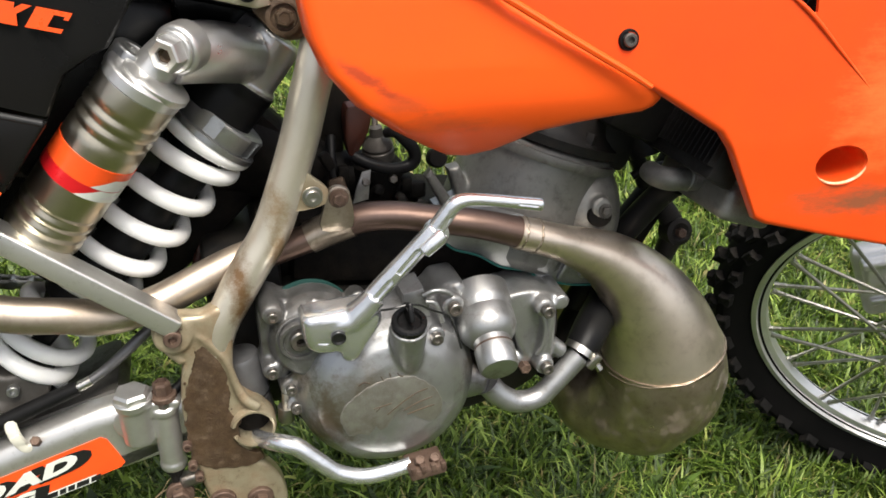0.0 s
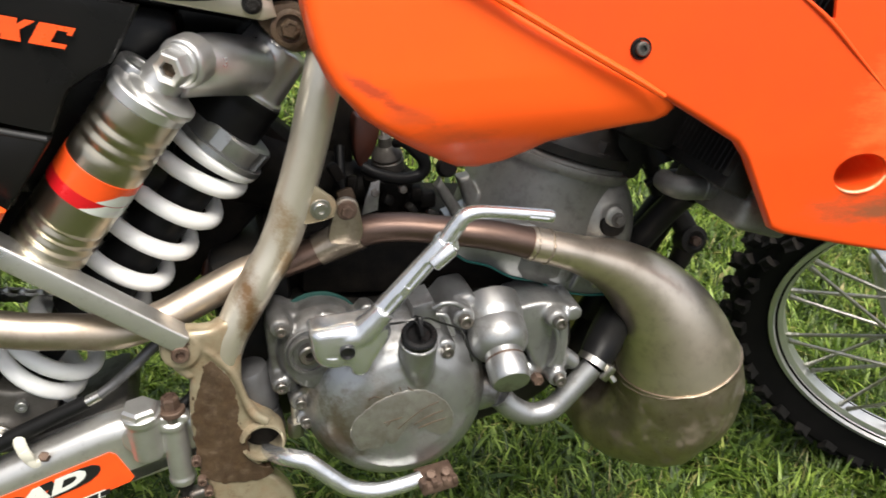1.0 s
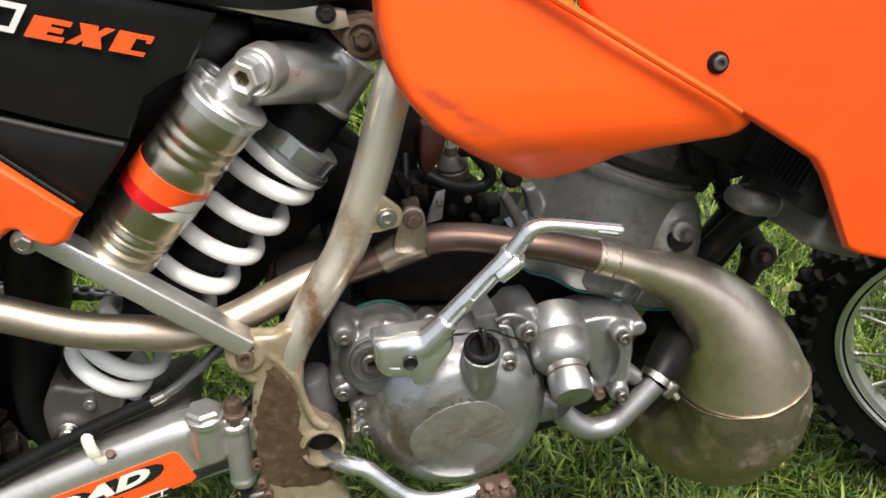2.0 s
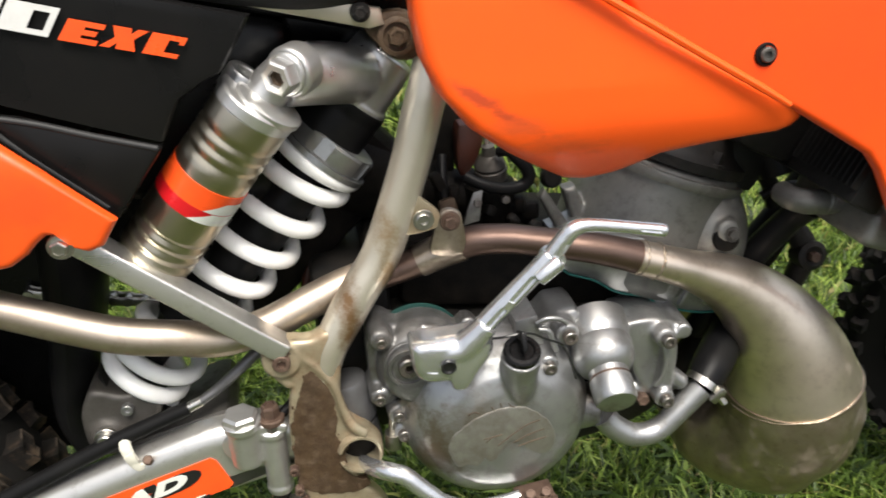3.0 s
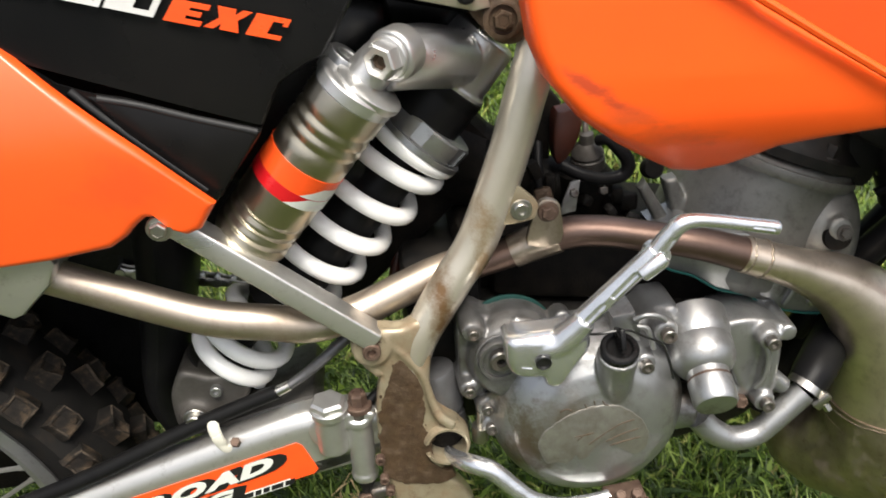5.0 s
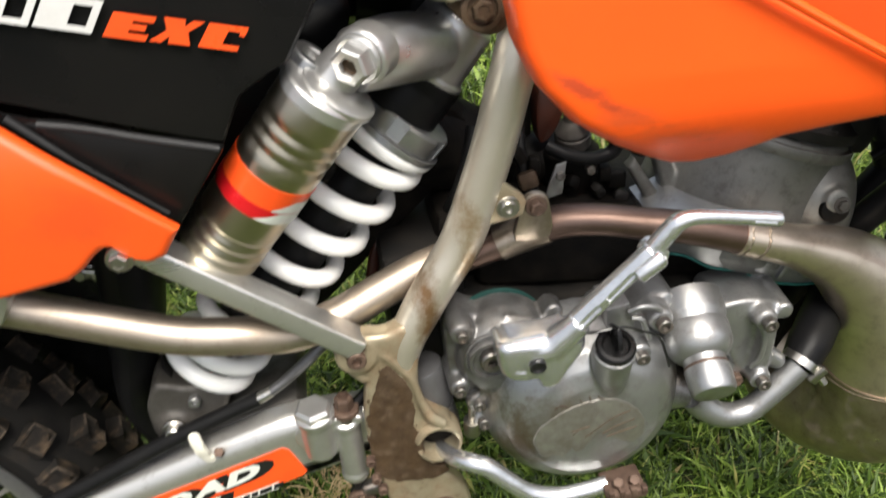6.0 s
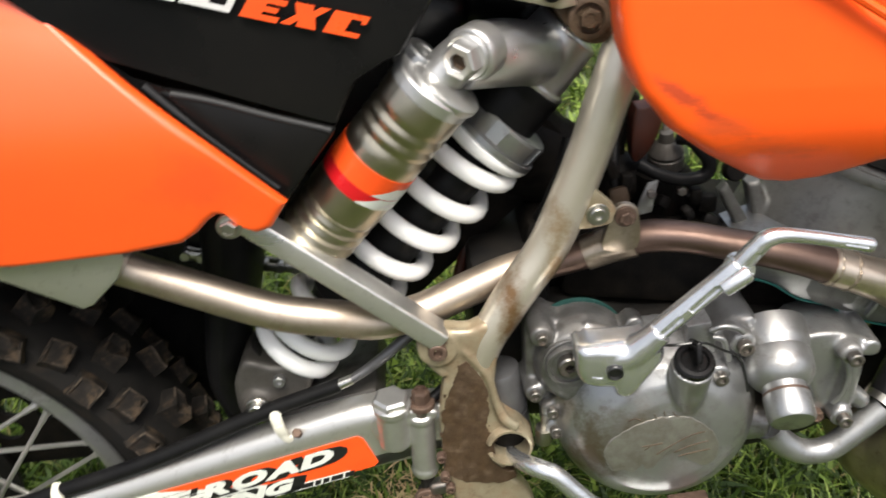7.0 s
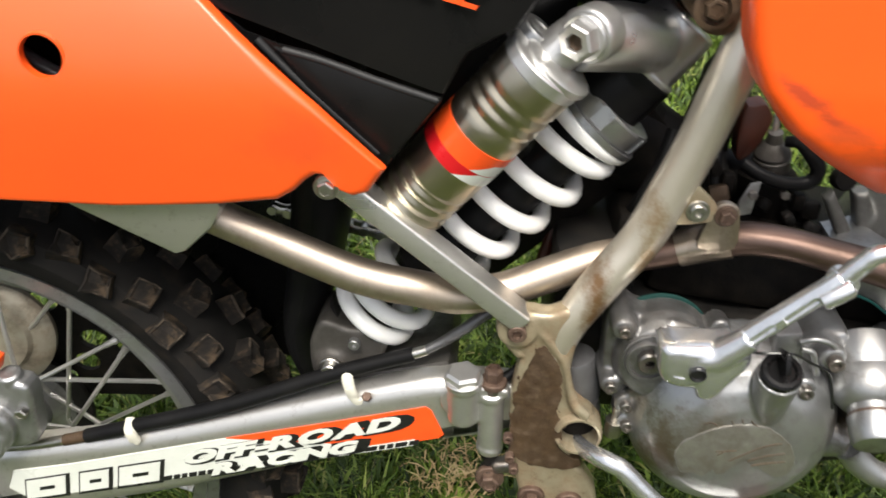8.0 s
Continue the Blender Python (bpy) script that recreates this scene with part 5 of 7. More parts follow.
    tube(bm, [(0.5505, -0.095, 0.452, 0.0013), (0.552, -0.098, 0.425, 0.0014), (0.545, -0.098, 0.395, 0.0014), (0.527, -0.095, 0.365, 0.0014), (0.500, -0.088, 0.345, 0.0013)], 8)
    part("seam", bm, PIPE_SOOTY, stinger, "pressed seam of the belly")
    # mounting bracket
    bm = fresh()
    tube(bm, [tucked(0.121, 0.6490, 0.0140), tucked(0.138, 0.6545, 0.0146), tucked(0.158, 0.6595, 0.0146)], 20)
    plate(bm, rounded([(0.134, 0.650), (0.1612, 0.6500), (0.1612, 0.6790), (0.1575, 0.6864), (0.1490, 0.6890), (0.1418, 0.6847), (0.1370, 0.670)], 3), -0.096, -0.091, 0.0015)
    part("pipe_bracket", bm, PIPE_SOOTY, stinger, "brown steel bracket wrapped on the pipe")
    bolt(stinger, (0.1506, -0.0965, 0.6785), (0, -1, 0), 0.0060, RUSTY_BOLT, "bracket_bolt", "rusty bracket bolt")
    # silencer
    bm = fresh()
    plate(bm, [(-0.263, 0.6445), (-0.255, 0.647), (-0.231, 0.669), (-0.222, 0.686), (-0.226, 0.700), (-0.30, 0.745), (-0.60, 0.90), (-0.66, 0.83), (-0.338, 0.684)], -0.128, -0.060, 0.004, 2)
    part("silencer", bm, ALU, bike, "brushed aluminium silencer can")


build_exhaust()


# ---- engine ----
def dome(x, z):
    """The outer face of the clutch cover."""
    r = math.hypot((x - 0.181) / 1.035, (z - 0.4965) / 1.025)
    return -0.1525 + 0.0028 * (r / 0.04) ** 2 + 0.002 * (r / 0.054) ** 6


def build_engine():
    # crankcase, its colour kept dark to carry the shade above the covers
    bm = fresh()
    plate(bm, rounded([(0.085, 0.57), (0.12, 0.575), (0.17, 0.562), (0.24, 0.562), (0.30, 0.556), (0.352, 0.545), (0.366, 0.51), (0.35, 0.46), (0.30, 0.435), (0.2, 0.425), (0.11, 0.44), (0.088, 0.50)], 3), -0.088, 0.10, 0.008)
    engine = part("engine", bm, DARK, bike, "grey cast aluminium two-stroke engine with oily stains")
    # near-black blocks put in for the shade over the crankcase
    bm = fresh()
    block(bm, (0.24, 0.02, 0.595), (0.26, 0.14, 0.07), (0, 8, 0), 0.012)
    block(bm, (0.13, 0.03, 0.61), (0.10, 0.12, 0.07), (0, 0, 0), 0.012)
    part("crankcase_shade_block", bm, OILY_SHADE, engine, "black blocks filling the shaded space over the crankcase")
    # kick-start cover
    bm = fresh()
    lathe(bm, (0.118, -0.082, 0.556), (0, -1, 0), [(0, 0.0405), (0.020, 0.0405), (0.030, 0.039), (0.038, 0.035), (0.041, 0.026)], 48)
    plate(bm, rounded([(0.072, 0.587), (0.080, 0.595), (0.095, 0.594), (0.11, 0.58), (0.10, 0.53), (0.09, 0.512), (0.074, 0.520), (0.071, 0.55)], 3), -0.104, -0.075, 0.004)
    lathe(bm, (0.083, -0.075, 0.588), (0, -1, 0), [(0, 0.012), (0.044, 0.0095), (0.046, 0.008)], 18)
    lathe(bm, (0.078, -0.075, 0.530), (0, -1, 0), [(0, 0.010), (0.040, 0.0085), (0.042, 0.007)], 18)
    lathe(bm, (0.160, -0.085, 0.578), (0, -1, 0.3), [(0, 0.010), (0.022, 0.008), (0.024, 0.006)], 18)
    tube(bm, [(0.118, -0.114, 0.594, 0.003), (0.14, -0.115, 0.587, 0.003), (0.150, -0.112, 0.576, 0.003)], 10)
    gk = fresh()
    lathe(gk, (0.117, -0.0815, 0.558), (0, -1, 0), [(0, 0.036), (0, 0.0414), (0.0010, 0.0414), (0.0010, 0.036), (0, 0.036)], 48)
    part("cover_gasket", gk, surface("teal_cover_gasket", (0.006, 0.045, 0.038), rough=0.6), engine, "teal gasket edge")
    kick = fused(part("kick_cover", bm, CAST_STAINED, engine, "cast kick-start cover"), 0.0018, 4)
    bm = fresh()
    lathe(bm, (0.104, -0.112, 0.561), (0, -1, 0), [(0, 0.0195), (0.010, 0.019), (0.013, 0.0175), (0.013, 0.0150), (0.009, 0.014), (0.004, 0.0135)], 36)
    part("shaft_boss", bm, CAST_STAINED, kick)
    bm = fresh()
    lathe(bm, (0.106, -0.112, 0.564), (0, -1, 0), [(0, 0.0115), (0.008, 0.0115), (0.009, 0.009), (0.016, 0.009)], 28)
    part("kick_shaft", bm, DARK, kick)
    for r0, r1, y in ((0.0205, 0.0225, -0.1225),):
        bm = fresh()
        lathe(bm, (0.106, -0.118, 0.563), (0, -1, 0), [(0, r0), (-y - 0.118, r0), (-y - 0.1175, (r0 + r1) / 2), (-y - 0.118, r1), (0, r1), (0, r0)], 40)
        part("cover_ring", bm, CAST_STAINED, kick)
    bm = fresh()
    lathe(bm, (0.104, -0.118, 0.564), (0, -1, 0), [(0, 0.0092), (0.012, 0.0092), (0.0135, 0.008), (0.0135, 0.004), (0.010, 0.0035)], 28)
    part("shaft_end", bm, DULL_STEEL, kick, "splined steel shaft end")
    # pump and case cover on the front side
    bm = fresh()
    plate(bm, rounded([(0.200, 0.566), (0.222, 0.572), (0.240, 0.585), (0.262, 0.580), (0.262, 0.52), (0.235, 0.53), (0.20, 0.55)], 3), -0.108, -0.06, 0.005)
    plate(bm, rounded([(0.296, 0.562), (0.318, 0.569), (0.340, 0.565), (0.358, 0.555), (0.362, 0.546), (0.347, 0.541), (0.347, 0.515), (0.356, 0.500), (0.345, 0.484), (0.330, 0.484), (0.318, 0.498), (0.308, 0.52)], 3), -0.112, -0.06, 0.007)
    tube(bm, [(0.334, -0.112, 0.558, 0.009), (0.340, -0.116, 0.54, 0.0075), (0.336, -0.115, 0.50, 0.009)], 12)
    tube(bm, [(0.344, -0.110, 0.508, 0.009), (0.358, -0.112, 0.496, 0.008)], 12)
    for x, z, y, r in ((0.243, 0.573, -0.126, 0.0105), (0.223, 0.551, -0.136, 0.0095), (0.333, 0.555, -0.126, 0.0095), (0.334, 0.493, -0.128, 0.0095), (0.354, 0.553, -0.116, 0.008)):
        lathe(bm, (x, -0.06, z), (0, -1, 0), [(0, r * 1.3), (-y - 0.062, r), (-y - 0.06, r * 0.85)], 18)
    tube(bm, [(0.24, -0.090, 0.470, 0.021), (0.268, -0.100, 0.480, 0.0215), (0.284, -0.110, 0.480, 0.0175)], 20)
    tube(bm, [(0.284, -0.100, 0.492, 0.012), (0.31, -0.100, 0.492, 0.010), (0.335, -0.105, 0.495, 0.009)], 14)
    fused(part("pump_cover", bm, CAST, engine, "cast water pump cover"), 0.0018, 4)
    # clutch cover
    bm = fresh()
    cx, cz = 0.181, 0.4965
    lathe(bm, (cx, -0.085, cz), (0, -1, 0), [(0, 0.083), (0.018, 0.083), (0.030, 0.0805), (0.042, 0.0745), (0.052, 0.066), (0.060, 0.054), (0.064, 0.040), (0.0665, 0.02), (0.067, 0.0)], 64)
    bmesh.ops.scale(bm, vec=(1.035, 1.0, 1.025), space=Matrix.Translation((-cx, 0, -cz)), verts=bm.verts)
    tube(bm, [(0.196, -0.140, 0.524, 0.008), (0.195, -0.146, 0.545, 0.0132), (0.194, -0.150, 0.565, 0.0162), (0.194, -0.154, 0.577, 0.0168)], 24)
    for x, z in ((0.096, 0.487), (0.093, 0.507), (0.247, 0.455), (0.118, 0.542), (0.235, 0.440)):
        lathe(bm, (x, -0.082, z), (0, -1, 0), [(0, 0.011), (0.028, 0.0095), (0.030, 0.008)], 18)
    tube(bm, [(0.094, -0.105, 0.512, 0.005), (0.106, -0.112, 0.528, 0.005), (0.120, -0.112, 0.542, 0.006)], 10)
    cover = fused(part("clutch_cover", bm, CAST, engine, "round cast clutch cover with a rubbed emblem"), 0.0018, 4)
    # rubbed emblem, a plain shape
    bm = fresh()
    em = [(0.1300, 0.4975), (0.1375, 0.5065), (0.1450, 0.5125), (0.1530, 0.5185), (0.1640, 0.5230), (0.1760, 0.5260), (0.1870, 0.5262), (0.1965, 0.5240), (0.2060, 0.5180), (0.2140, 0.5110), (0.2200, 0.5035), (0.2245, 0.4960), (0.2225, 0.4880), (0.2130, 0.4850), (0.2000, 0.4905),
          (0.1900, 0.4975), (0.1800, 0.4960), (0.1720, 0.4880), (0.1640, 0.4855), (0.1600, 0.4900), (0.1545, 0.4835), (0.1450, 0.4850), (0.1380, 0.4835), (0.1330, 0.4890)]
    em = [(x, z if z > 0.505 else 0.505 - (0.505 - z) * 1.7) for x, z in em]
    edge = [(x + 0.0010 * noise.noise((x * 210, z * 210, 2)), z + 0.0010 * noise.noise((x * 210, z * 210, 9))) for x, z in rounded(em, 4)]
    shell(bm, edge, (0.178, 0.502), lambda x, z: dome(x, z) - 0.0001 - 0.0003 * noise.noise((x * 130, z * 130, 0)), 0.003, 0.0012, 12)
    part("emblem", bm, ENGRAVED, cover, "worn emblem shape cast in the cover")
    # dark scratches and grooves across the emblem
    for run in ([(0.148, 0.5225), (0.153, 0.5250), (0.158, 0.5235)], [(0.168, 0.5290), (0.1700, 0.5250)], [(0.176, 0.5310), (0.1768, 0.5270)], [(0.183, 0.5300), (0.185, 0.5270), (0.188, 0.5255)], [(0.160, 0.4975), (0.168, 0.4990), (0.176, 0.5005)],
                [(0.162, 0.4940), (0.166, 0.4975)], [(0.172, 0.4890), (0.184, 0.4980), (0.198, 0.5060), (0.210, 0.5085)], [(0.186, 0.4900), (0.200, 0.4960), (0.214, 0.4985)], [(0.1900, 0.4855), (0.204, 0.4885), (0.216, 0.4895)]):
        bm = fresh()
        tube(bm, [(x, dome(x, z) - 0.0003, z, 0.00045) for x, z in run], 6, 4)
        part("scratch", bm, RUST, cover)
    # filler cap
    bm = fresh()
    ax = Vector((0, -0.42, 0.91))
    lathe(bm, (0.194, -0.155, 0.579), ax, [(0, 0.0140), (0.001, 0.0155), (0.005, 0.0155), (0.0065, 0.0140), (0.0068, 0.0110), (0.0045, 0.0095)], 36)
    cap_ob = part("filler_cap", bm, BLACK_PLASTIC, engine, "black plastic oil filler cap with a turning tab")
    bm = fresh()
    block(bm, (0.194, -0.157, 0.592), (0.0042, 0.021, 0.017), (-25, 0, 0), 0.0015)
    part("cap_tab", bm, BLACK_PLASTIC, cap_ob)
    bm = fresh()
    tube(bm, [(0.160, -0.13, 0.585, 0.0011), (0.176, -0.15, 0.594, 0.0011), (0.200, -0.152, 0.596, 0.0011), (0.216, -0.146, 0.585, 0.0011), (0.233, -0.144, 0.574, 0.0011), (0.240, -0.143, 0.556, 0.0011), (0.246, -0.138, 0.536, 0.0011)], 6)
    part("vent_wire", bm, INK_BLACK, cap_ob, "thin black retaining wire")
    # power valve housing with end cap
    bm = fresh()
    base, tip = Vector((0.2770, -0.0905, 0.5640)), Vector((0.2735, -0.168, 0.5225))
    ax = tip - base
    L = ax.length
    lathe(bm, base, ax, [(0, 0.0292), (0.018, 0.0290), (0.0215, 0.0280), (0.0250, 0.0262), (0.0262, 0.0260), (0.0270, 0.0272), (0.0285, 0.0276), (0.0420, 0.0272), (0.0465, 0.0258), (0.0510, 0.0226), (0.0540, 0.0195), (0.0550, 0.0176), (0.060, 0.0172)], 40)
    gov = part("valve_housing", bm, CAST, engine, "domed aluminium power valve housing")
    bm = fresh()
    lathe(bm, base, ax, [(0.060, 0.0165), (0.0605, 0.0180), (0.0625, 0.0180), (0.063, 0.0165)], 36)
    part("seal_ring", bm, RUSTY_BOLT, gov, "rust-brown sealing ring")
    bm = fresh()
    lathe(bm, base, ax, [(0.063, 0.0165), (0.063, 0.0186), (L - 0.0065, 0.0184), (L - 0.0035, 0.0165), (L - 0.0032, 0.0)], 36)
    part("end_cap", bm, CAST, gov)
    bm = fresh()
    plate(bm, [(0.197, 0.592), (0.216, 0.595), (0.221, 0.580), (0.222, 0.565), (0.198, 0.570)], -0.124, -0.09, 0.0025)
    part("cover_tab", bm, CAST, engine, "flat cast tab behind the filler")
    for run in ([(0.214, -0.128, 0.590), (0.223, -0.1295, 0.594), (0.234, -0.1295, 0.592), (0.241, -0.128, 0.586)], [(0.216, -0.1285, 0.584), (0.224, -0.1295, 0.582), (0.228, -0.1300, 0.572), (0.231, -0.130, 0.562)],
                [(0.330, -0.1215, 0.549), (0.334, -0.1235, 0.535), (0.332, -0.1235, 0.516), (0.326, -0.1215, 0.505)]):
        bm = fresh()
        tube(bm, [(*p, 0.0024) for p in run], 10)
        part("cast_rib", bm, CAST, engine)
    # bolts over the covers
    for x, y, z, r in ((0.083, -0.1225, 0.588, 0.0045), (0.078, -0.1185, 0.530, 0.005), (0.243, -0.130, 0.573, 0.0062), (0.223, -0.139, 0.551, 0.0055), (0.333, -0.130, 0.555, 0.006), (0.334, -0.131, 0.493, 0.0058), (0.118, -0.114, 0.542, 0.0068), (0.096, -0.114, 0.487, 0.0055), (0.093, -0.114, 0.507, 0.005), (0.235, -0.114, 0.440, 0.005), (0.247, -0.114, 0.455, 0.005)):
        bolt(engine, (x, y, z), (0, -1, 0), r, DULL_STEEL, "cover_bolt", washer=False, socket=True, tall=0.7)
    bolt(engine, (0.318, -0.112, 0.487), (0, -1, 0), 0.006, RUSTY_BOLT, "case_bolt", washer=False)
    bm = fresh()
    lathe(bm, (0.086, -0.105, 0.470), (0.05, -0.1, 1), [(0, 0.0075), (0.016, 0.0075), (0.016, 0.0035), (0.032, 0.0035)], 16)
    part("cable_end", bm, STEEL, engine)
    bm = fresh()
    lathe(bm, (0.2577, -0.020, 0.6781), (0, -1, 0.3), [(0, 0.0095), (0.010, 0.0095), (0.012, 0.0080), (0.012, 0.0)], 20)
    part("intake_stud", bm, OILY_SHADE, engine, "dark stud end")
    # added black block that keeps the gap between boss and engine dark
    bm = fresh()
    block(bm, (0.085, 0.02, 0.497), (0.060, 0.14, 0.050), (0, 0, 0), 0.008)
    part("case_gap_block", bm, OILY_SHADE, engine, "black block filling the dark gap behind the crankcase")
    # cylinder and head, tilted forward
    up = Vector((0.35, 0, 0.937))
    base = Vector((0.336, 0.0, 0.568))
    bm = fresh()
    lathe(bm, base, up, [(0, 0.076), (0.01, 0.080), (0.03, 0.080), (0.06, 0.078), (0.112, 0.074), (0.119, 0.075), (0.123, 0.073)], 56)
    plate(bm, [(0.244, 0.664), (0.250, 0.672), (0.283, 0.618), (0.290, 0.60), (0.276, 0.600)], -0.035, -0.022, 0.003)
    plate(bm, [(0.268, 0.668), (0.280, 0.670), (0.300, 0.62), (0.285, 0.61)], -0.030, -0.012, 0.003)
    fused(part("cylinder", bm, CAST_DARK, engine, "dull grey water-cooled cylinder"), 0.002, 5)
    bm = fresh()
    tube(bm, [(0.409, -0.018, 0.672, 0.010), (0.409, -0.028, 0.658, 0.024), (0.406, -0.035, 0.638, 0.036), (0.403, -0.038, 0.612, 0.0415), (0.400, -0.034, 0.580, 0.042)], 40)
    lathe(bm, (0.408, -0.060, 0.626), (-0.05, -1, 0.2), [(0, 0.013), (0.0215, 0.0110), (0.0235, 0.0095)], 28)
    fused(part("port_cover", bm, CAST_DARK, engine, "swollen grey exhaust port casting"), 0.002, 8)
    bm = fresh()
    wave = curve([(0.252, 0.6115), (0.262, 0.6035), (0.283, 0.5950), (0.306, 0.5795), (0.335, 0.5700), (0.349, 0.5590), (0.383, 0.5475), (0.408, 0.5440)], 5)
    plate(bm, [tuple(p) for p in wave] + [(0.416, 0.590), (0.36, 0.625), (0.28, 0.640), (0.254, 0.632)], -0.074, -0.01, 0.003)
    foot = part("cylinder_foot", bm, CAST, engine, "waved cylinder foot, pale and grimy")
    bm = fresh()
    tube(bm, [(p[0], -0.0735, p[1] - 0.0005, 0.0011) for p in wave], 6, 1)
    part("base_gasket", bm, surface("teal_gasket", (0.012, 0.12, 0.10), rough=0.6), foot, "teal base gasket edge")
    bm = fresh()
    block(bm, (0.3555, -0.074, 0.580), (0.022, 0.010, 0.028), (0, 28, 0), 0.003)
    block(bm, (0.374, -0.073, 0.570), (0.006, 0.010, 0.030), (0, 28, 0), 0.002)
    part("foot_rib", bm, CAST, foot)
    bolt(foot, (0.392, -0.075, 0.560), (0, -1, 0), 0.0045, STEEL, "foot_nut", washer=False)
    bm = fresh()
    lathe(bm, base + up * 0.1075, up, [(0, 0.072), (0.001, 0.0785), (0.006, 0.0795), (0.010, 0.0785), (0.011, 0.072)], 56)
    part("cylinder_flange", bm, CAST_DARK, engine)
    bm = fresh()
    lathe(bm, base + up * 0.1235, up, [(0, 0.070), (0.001, 0.0765), (0.010, 0.0765), (0.013, 0.072), (0.02, 0.066), (0.045, 0.058), (0.055, 0.04)], 48)
    part("cylinder_head", bm, DARK, engine, "dark dirty cylinder head")
    a, u, v = basis(up)
    for k in range(8):
        t = radians(k * 45 + 12)
        p = base + up * 0.135 + (u * math.cos(t) + v * math.sin(t)) * 0.066
        bolt(engine, p, up, 0.0068, RUSTY_BOLT if k % 3 == 0 else DARK, "head_nut", tall=1.6)
    bolt(engine, (0.4095, -0.0835, 0.6275), (-0.05, -1, 0.2), 0.0050, GRIMY, "cylinder_nut", "oily steel nut")
    # black disc laid on for the oily, shaded recess round the nut
    bm = fresh()
    lathe(bm, (0.4055, -0.0790, 0.6225), (-0.15, -1, 0.2), [(0, 0.0125), (0.0040, 0.0115), (0.0048, 0.006)], 20)
    part("nut_recess_disc", bm, OILY_SHADE, engine, "black disc for the oily, shaded recess round the nut")
    return engine


build_engine()


def build_kick_lever():
    Y = -0.158
    bm = fresh()
    shell(bm, rounded([(0.106, 0.603), (0.1035, 0.592), (0.1045, 0.580), (0.109, 0.570), (0.119, 0.5655), (0.1325, 0.564), (0.1355, 0.556), (0.142, 0.552), (0.149, 0.5545), (0.156, 0.566), (0.164, 0.578), (0.171, 0.590), (0.168, 0.602), (0.155, 0.6040), (0.132, 0.6045)], 3), (0.138, 0.588),
          lambda x, z: Y - 0.0065 + 16.0 * max(0, z - 0.592) ** 2 + 3.0 * max(0, 0.585 - z) ** 2 + 1.5 * (x - 0.135) ** 2, 0.022, 0.009, 18)
    tube(bm, [(0.124, Y + 0.006, 0.590, 0.0125), (0.144, Y + 0.004, 0.592, 0.0125), (0.156, Y + 0.001, 0.6025, 0.0108), (0.166, Y - 0.001, 0.6135, 0.0096)], 20)
    lever = fused(part("kick_lever", bm, POLISHED, bike, "polished aluminium kick-start lever"), 0.0011, 9)
    # recesses under the screw
    for c, size, turn in (((0.1190, Y - 0.0105, 0.5800), (0.010, 0.010, 0.0045), 8), ((0.139, Y - 0.0095, 0.5640), (0.022, 0.008, 0.0022), 6)):
        b2 = fresh()
        block(b2, c, size, (0, turn, 0), 0.0012)
        cut(lever, b2)
    # black disc laid on the face for the shaded screw hole, which isn't cut
    bm = fresh()
    lathe(bm, (0.1318, Y - 0.0072, 0.5835), (-0.05, -1, -0.1), [(0, 0.0062), (0.0022, 0.0062), (0.0026, 0.0056), (0.0022, 0.0050), (0.0004, 0.0045), (0.0003, 0.0)], 24)
    part("clamp_screw", bm, INK_BLACK, lever, "black disc standing in for the clamp screw's dark hole")
    # eight-sided arm with long slots
    q0, q1 = Vector((0.1380, Y + 0.0045, 0.5845)), Vector((0.2175, Y - 0.004, 0.6680))
    run = q1 - q0
    ang = math.degrees(math.atan2(run.z, run.x))
    bm = fresh()
    lathe(bm, q0, run, [(0, 0.0100), (0.036, 0.0090), (run.length - 0.012, 0.0080), (run.length - 0.001, 0.0082), (run.length, 0.0072)], 8, start=22.5)
    bmesh.ops.bevel(bm, geom=[e for e in bm.edges if len(e.link_faces) == 2 and e.calc_face_angle(0) > 0.5], offset=0.0011, segments=2, profile=0.5, affect="EDGES", clamp_overlap=True)
    arm = part("lever_arm", bm, POLISHED, lever, "bright eight-sided arm with worn slots", angle=30)
    for a, b in ((0.30, 0.52), (0.58, 0.82)):
        p = q0.lerp(q1, (a + b) / 2)
        b2 = fresh()
        block(b2, (p.x - 0.0008, p.y - 0.0088, p.z + 0.0008), (run.length * (b - a), 0.0056, 0.0058), (0, -ang, 0), 0.0018, 3)
        cut(arm, b2)
    # hinge of the folding pedal
    bm = fresh()
    lathe(bm, (0.2050, Y - 0.0085, 0.6510), (0.75, -0.05, 0.62), [(0, 0.0045), (0.0015, 0.0066), (0.020, 0.0070), (0.0225, 0.0058), (0.023, 0.0040), (0.0215, 0.0030)], 20)
    lathe(bm, (0.2185, Y + 0.008, 0.6625), (0.1, -1, 0.1), [(0, 0.0090), (0.014, 0.0090), (0.016, 0.0078), (0.0165, 0.004)], 24)
    part("pedal_joint", bm, POLISHED, lever)
    bm = fresh()
    tube(bm, [(0.2160, Y - 0.002, 0.6630, 0.0074), (0.2230, Y - 0.003, 0.6740, 0.0074), (0.2285, Y - 0.004, 0.6815, 0.0072), (0.2340, Y - 0.005, 0.6880, 0.0069), (0.2440, Y - 0.006, 0.6905, 0.0059), (0.2620, Y - 0.006, 0.6880, 0.0055), (0.2900, Y - 0.006, 0.6820, 0.0056), (0.3070, Y - 0.006, 0.6783, 0.0058), (0.3090, Y - 0.006, 0.6779, 0.0042)], 16)
    pedal = fused(part("folding_pedal", bm, POLISHED, lever, "bright folding kick pedal"), 0.0011, 2)
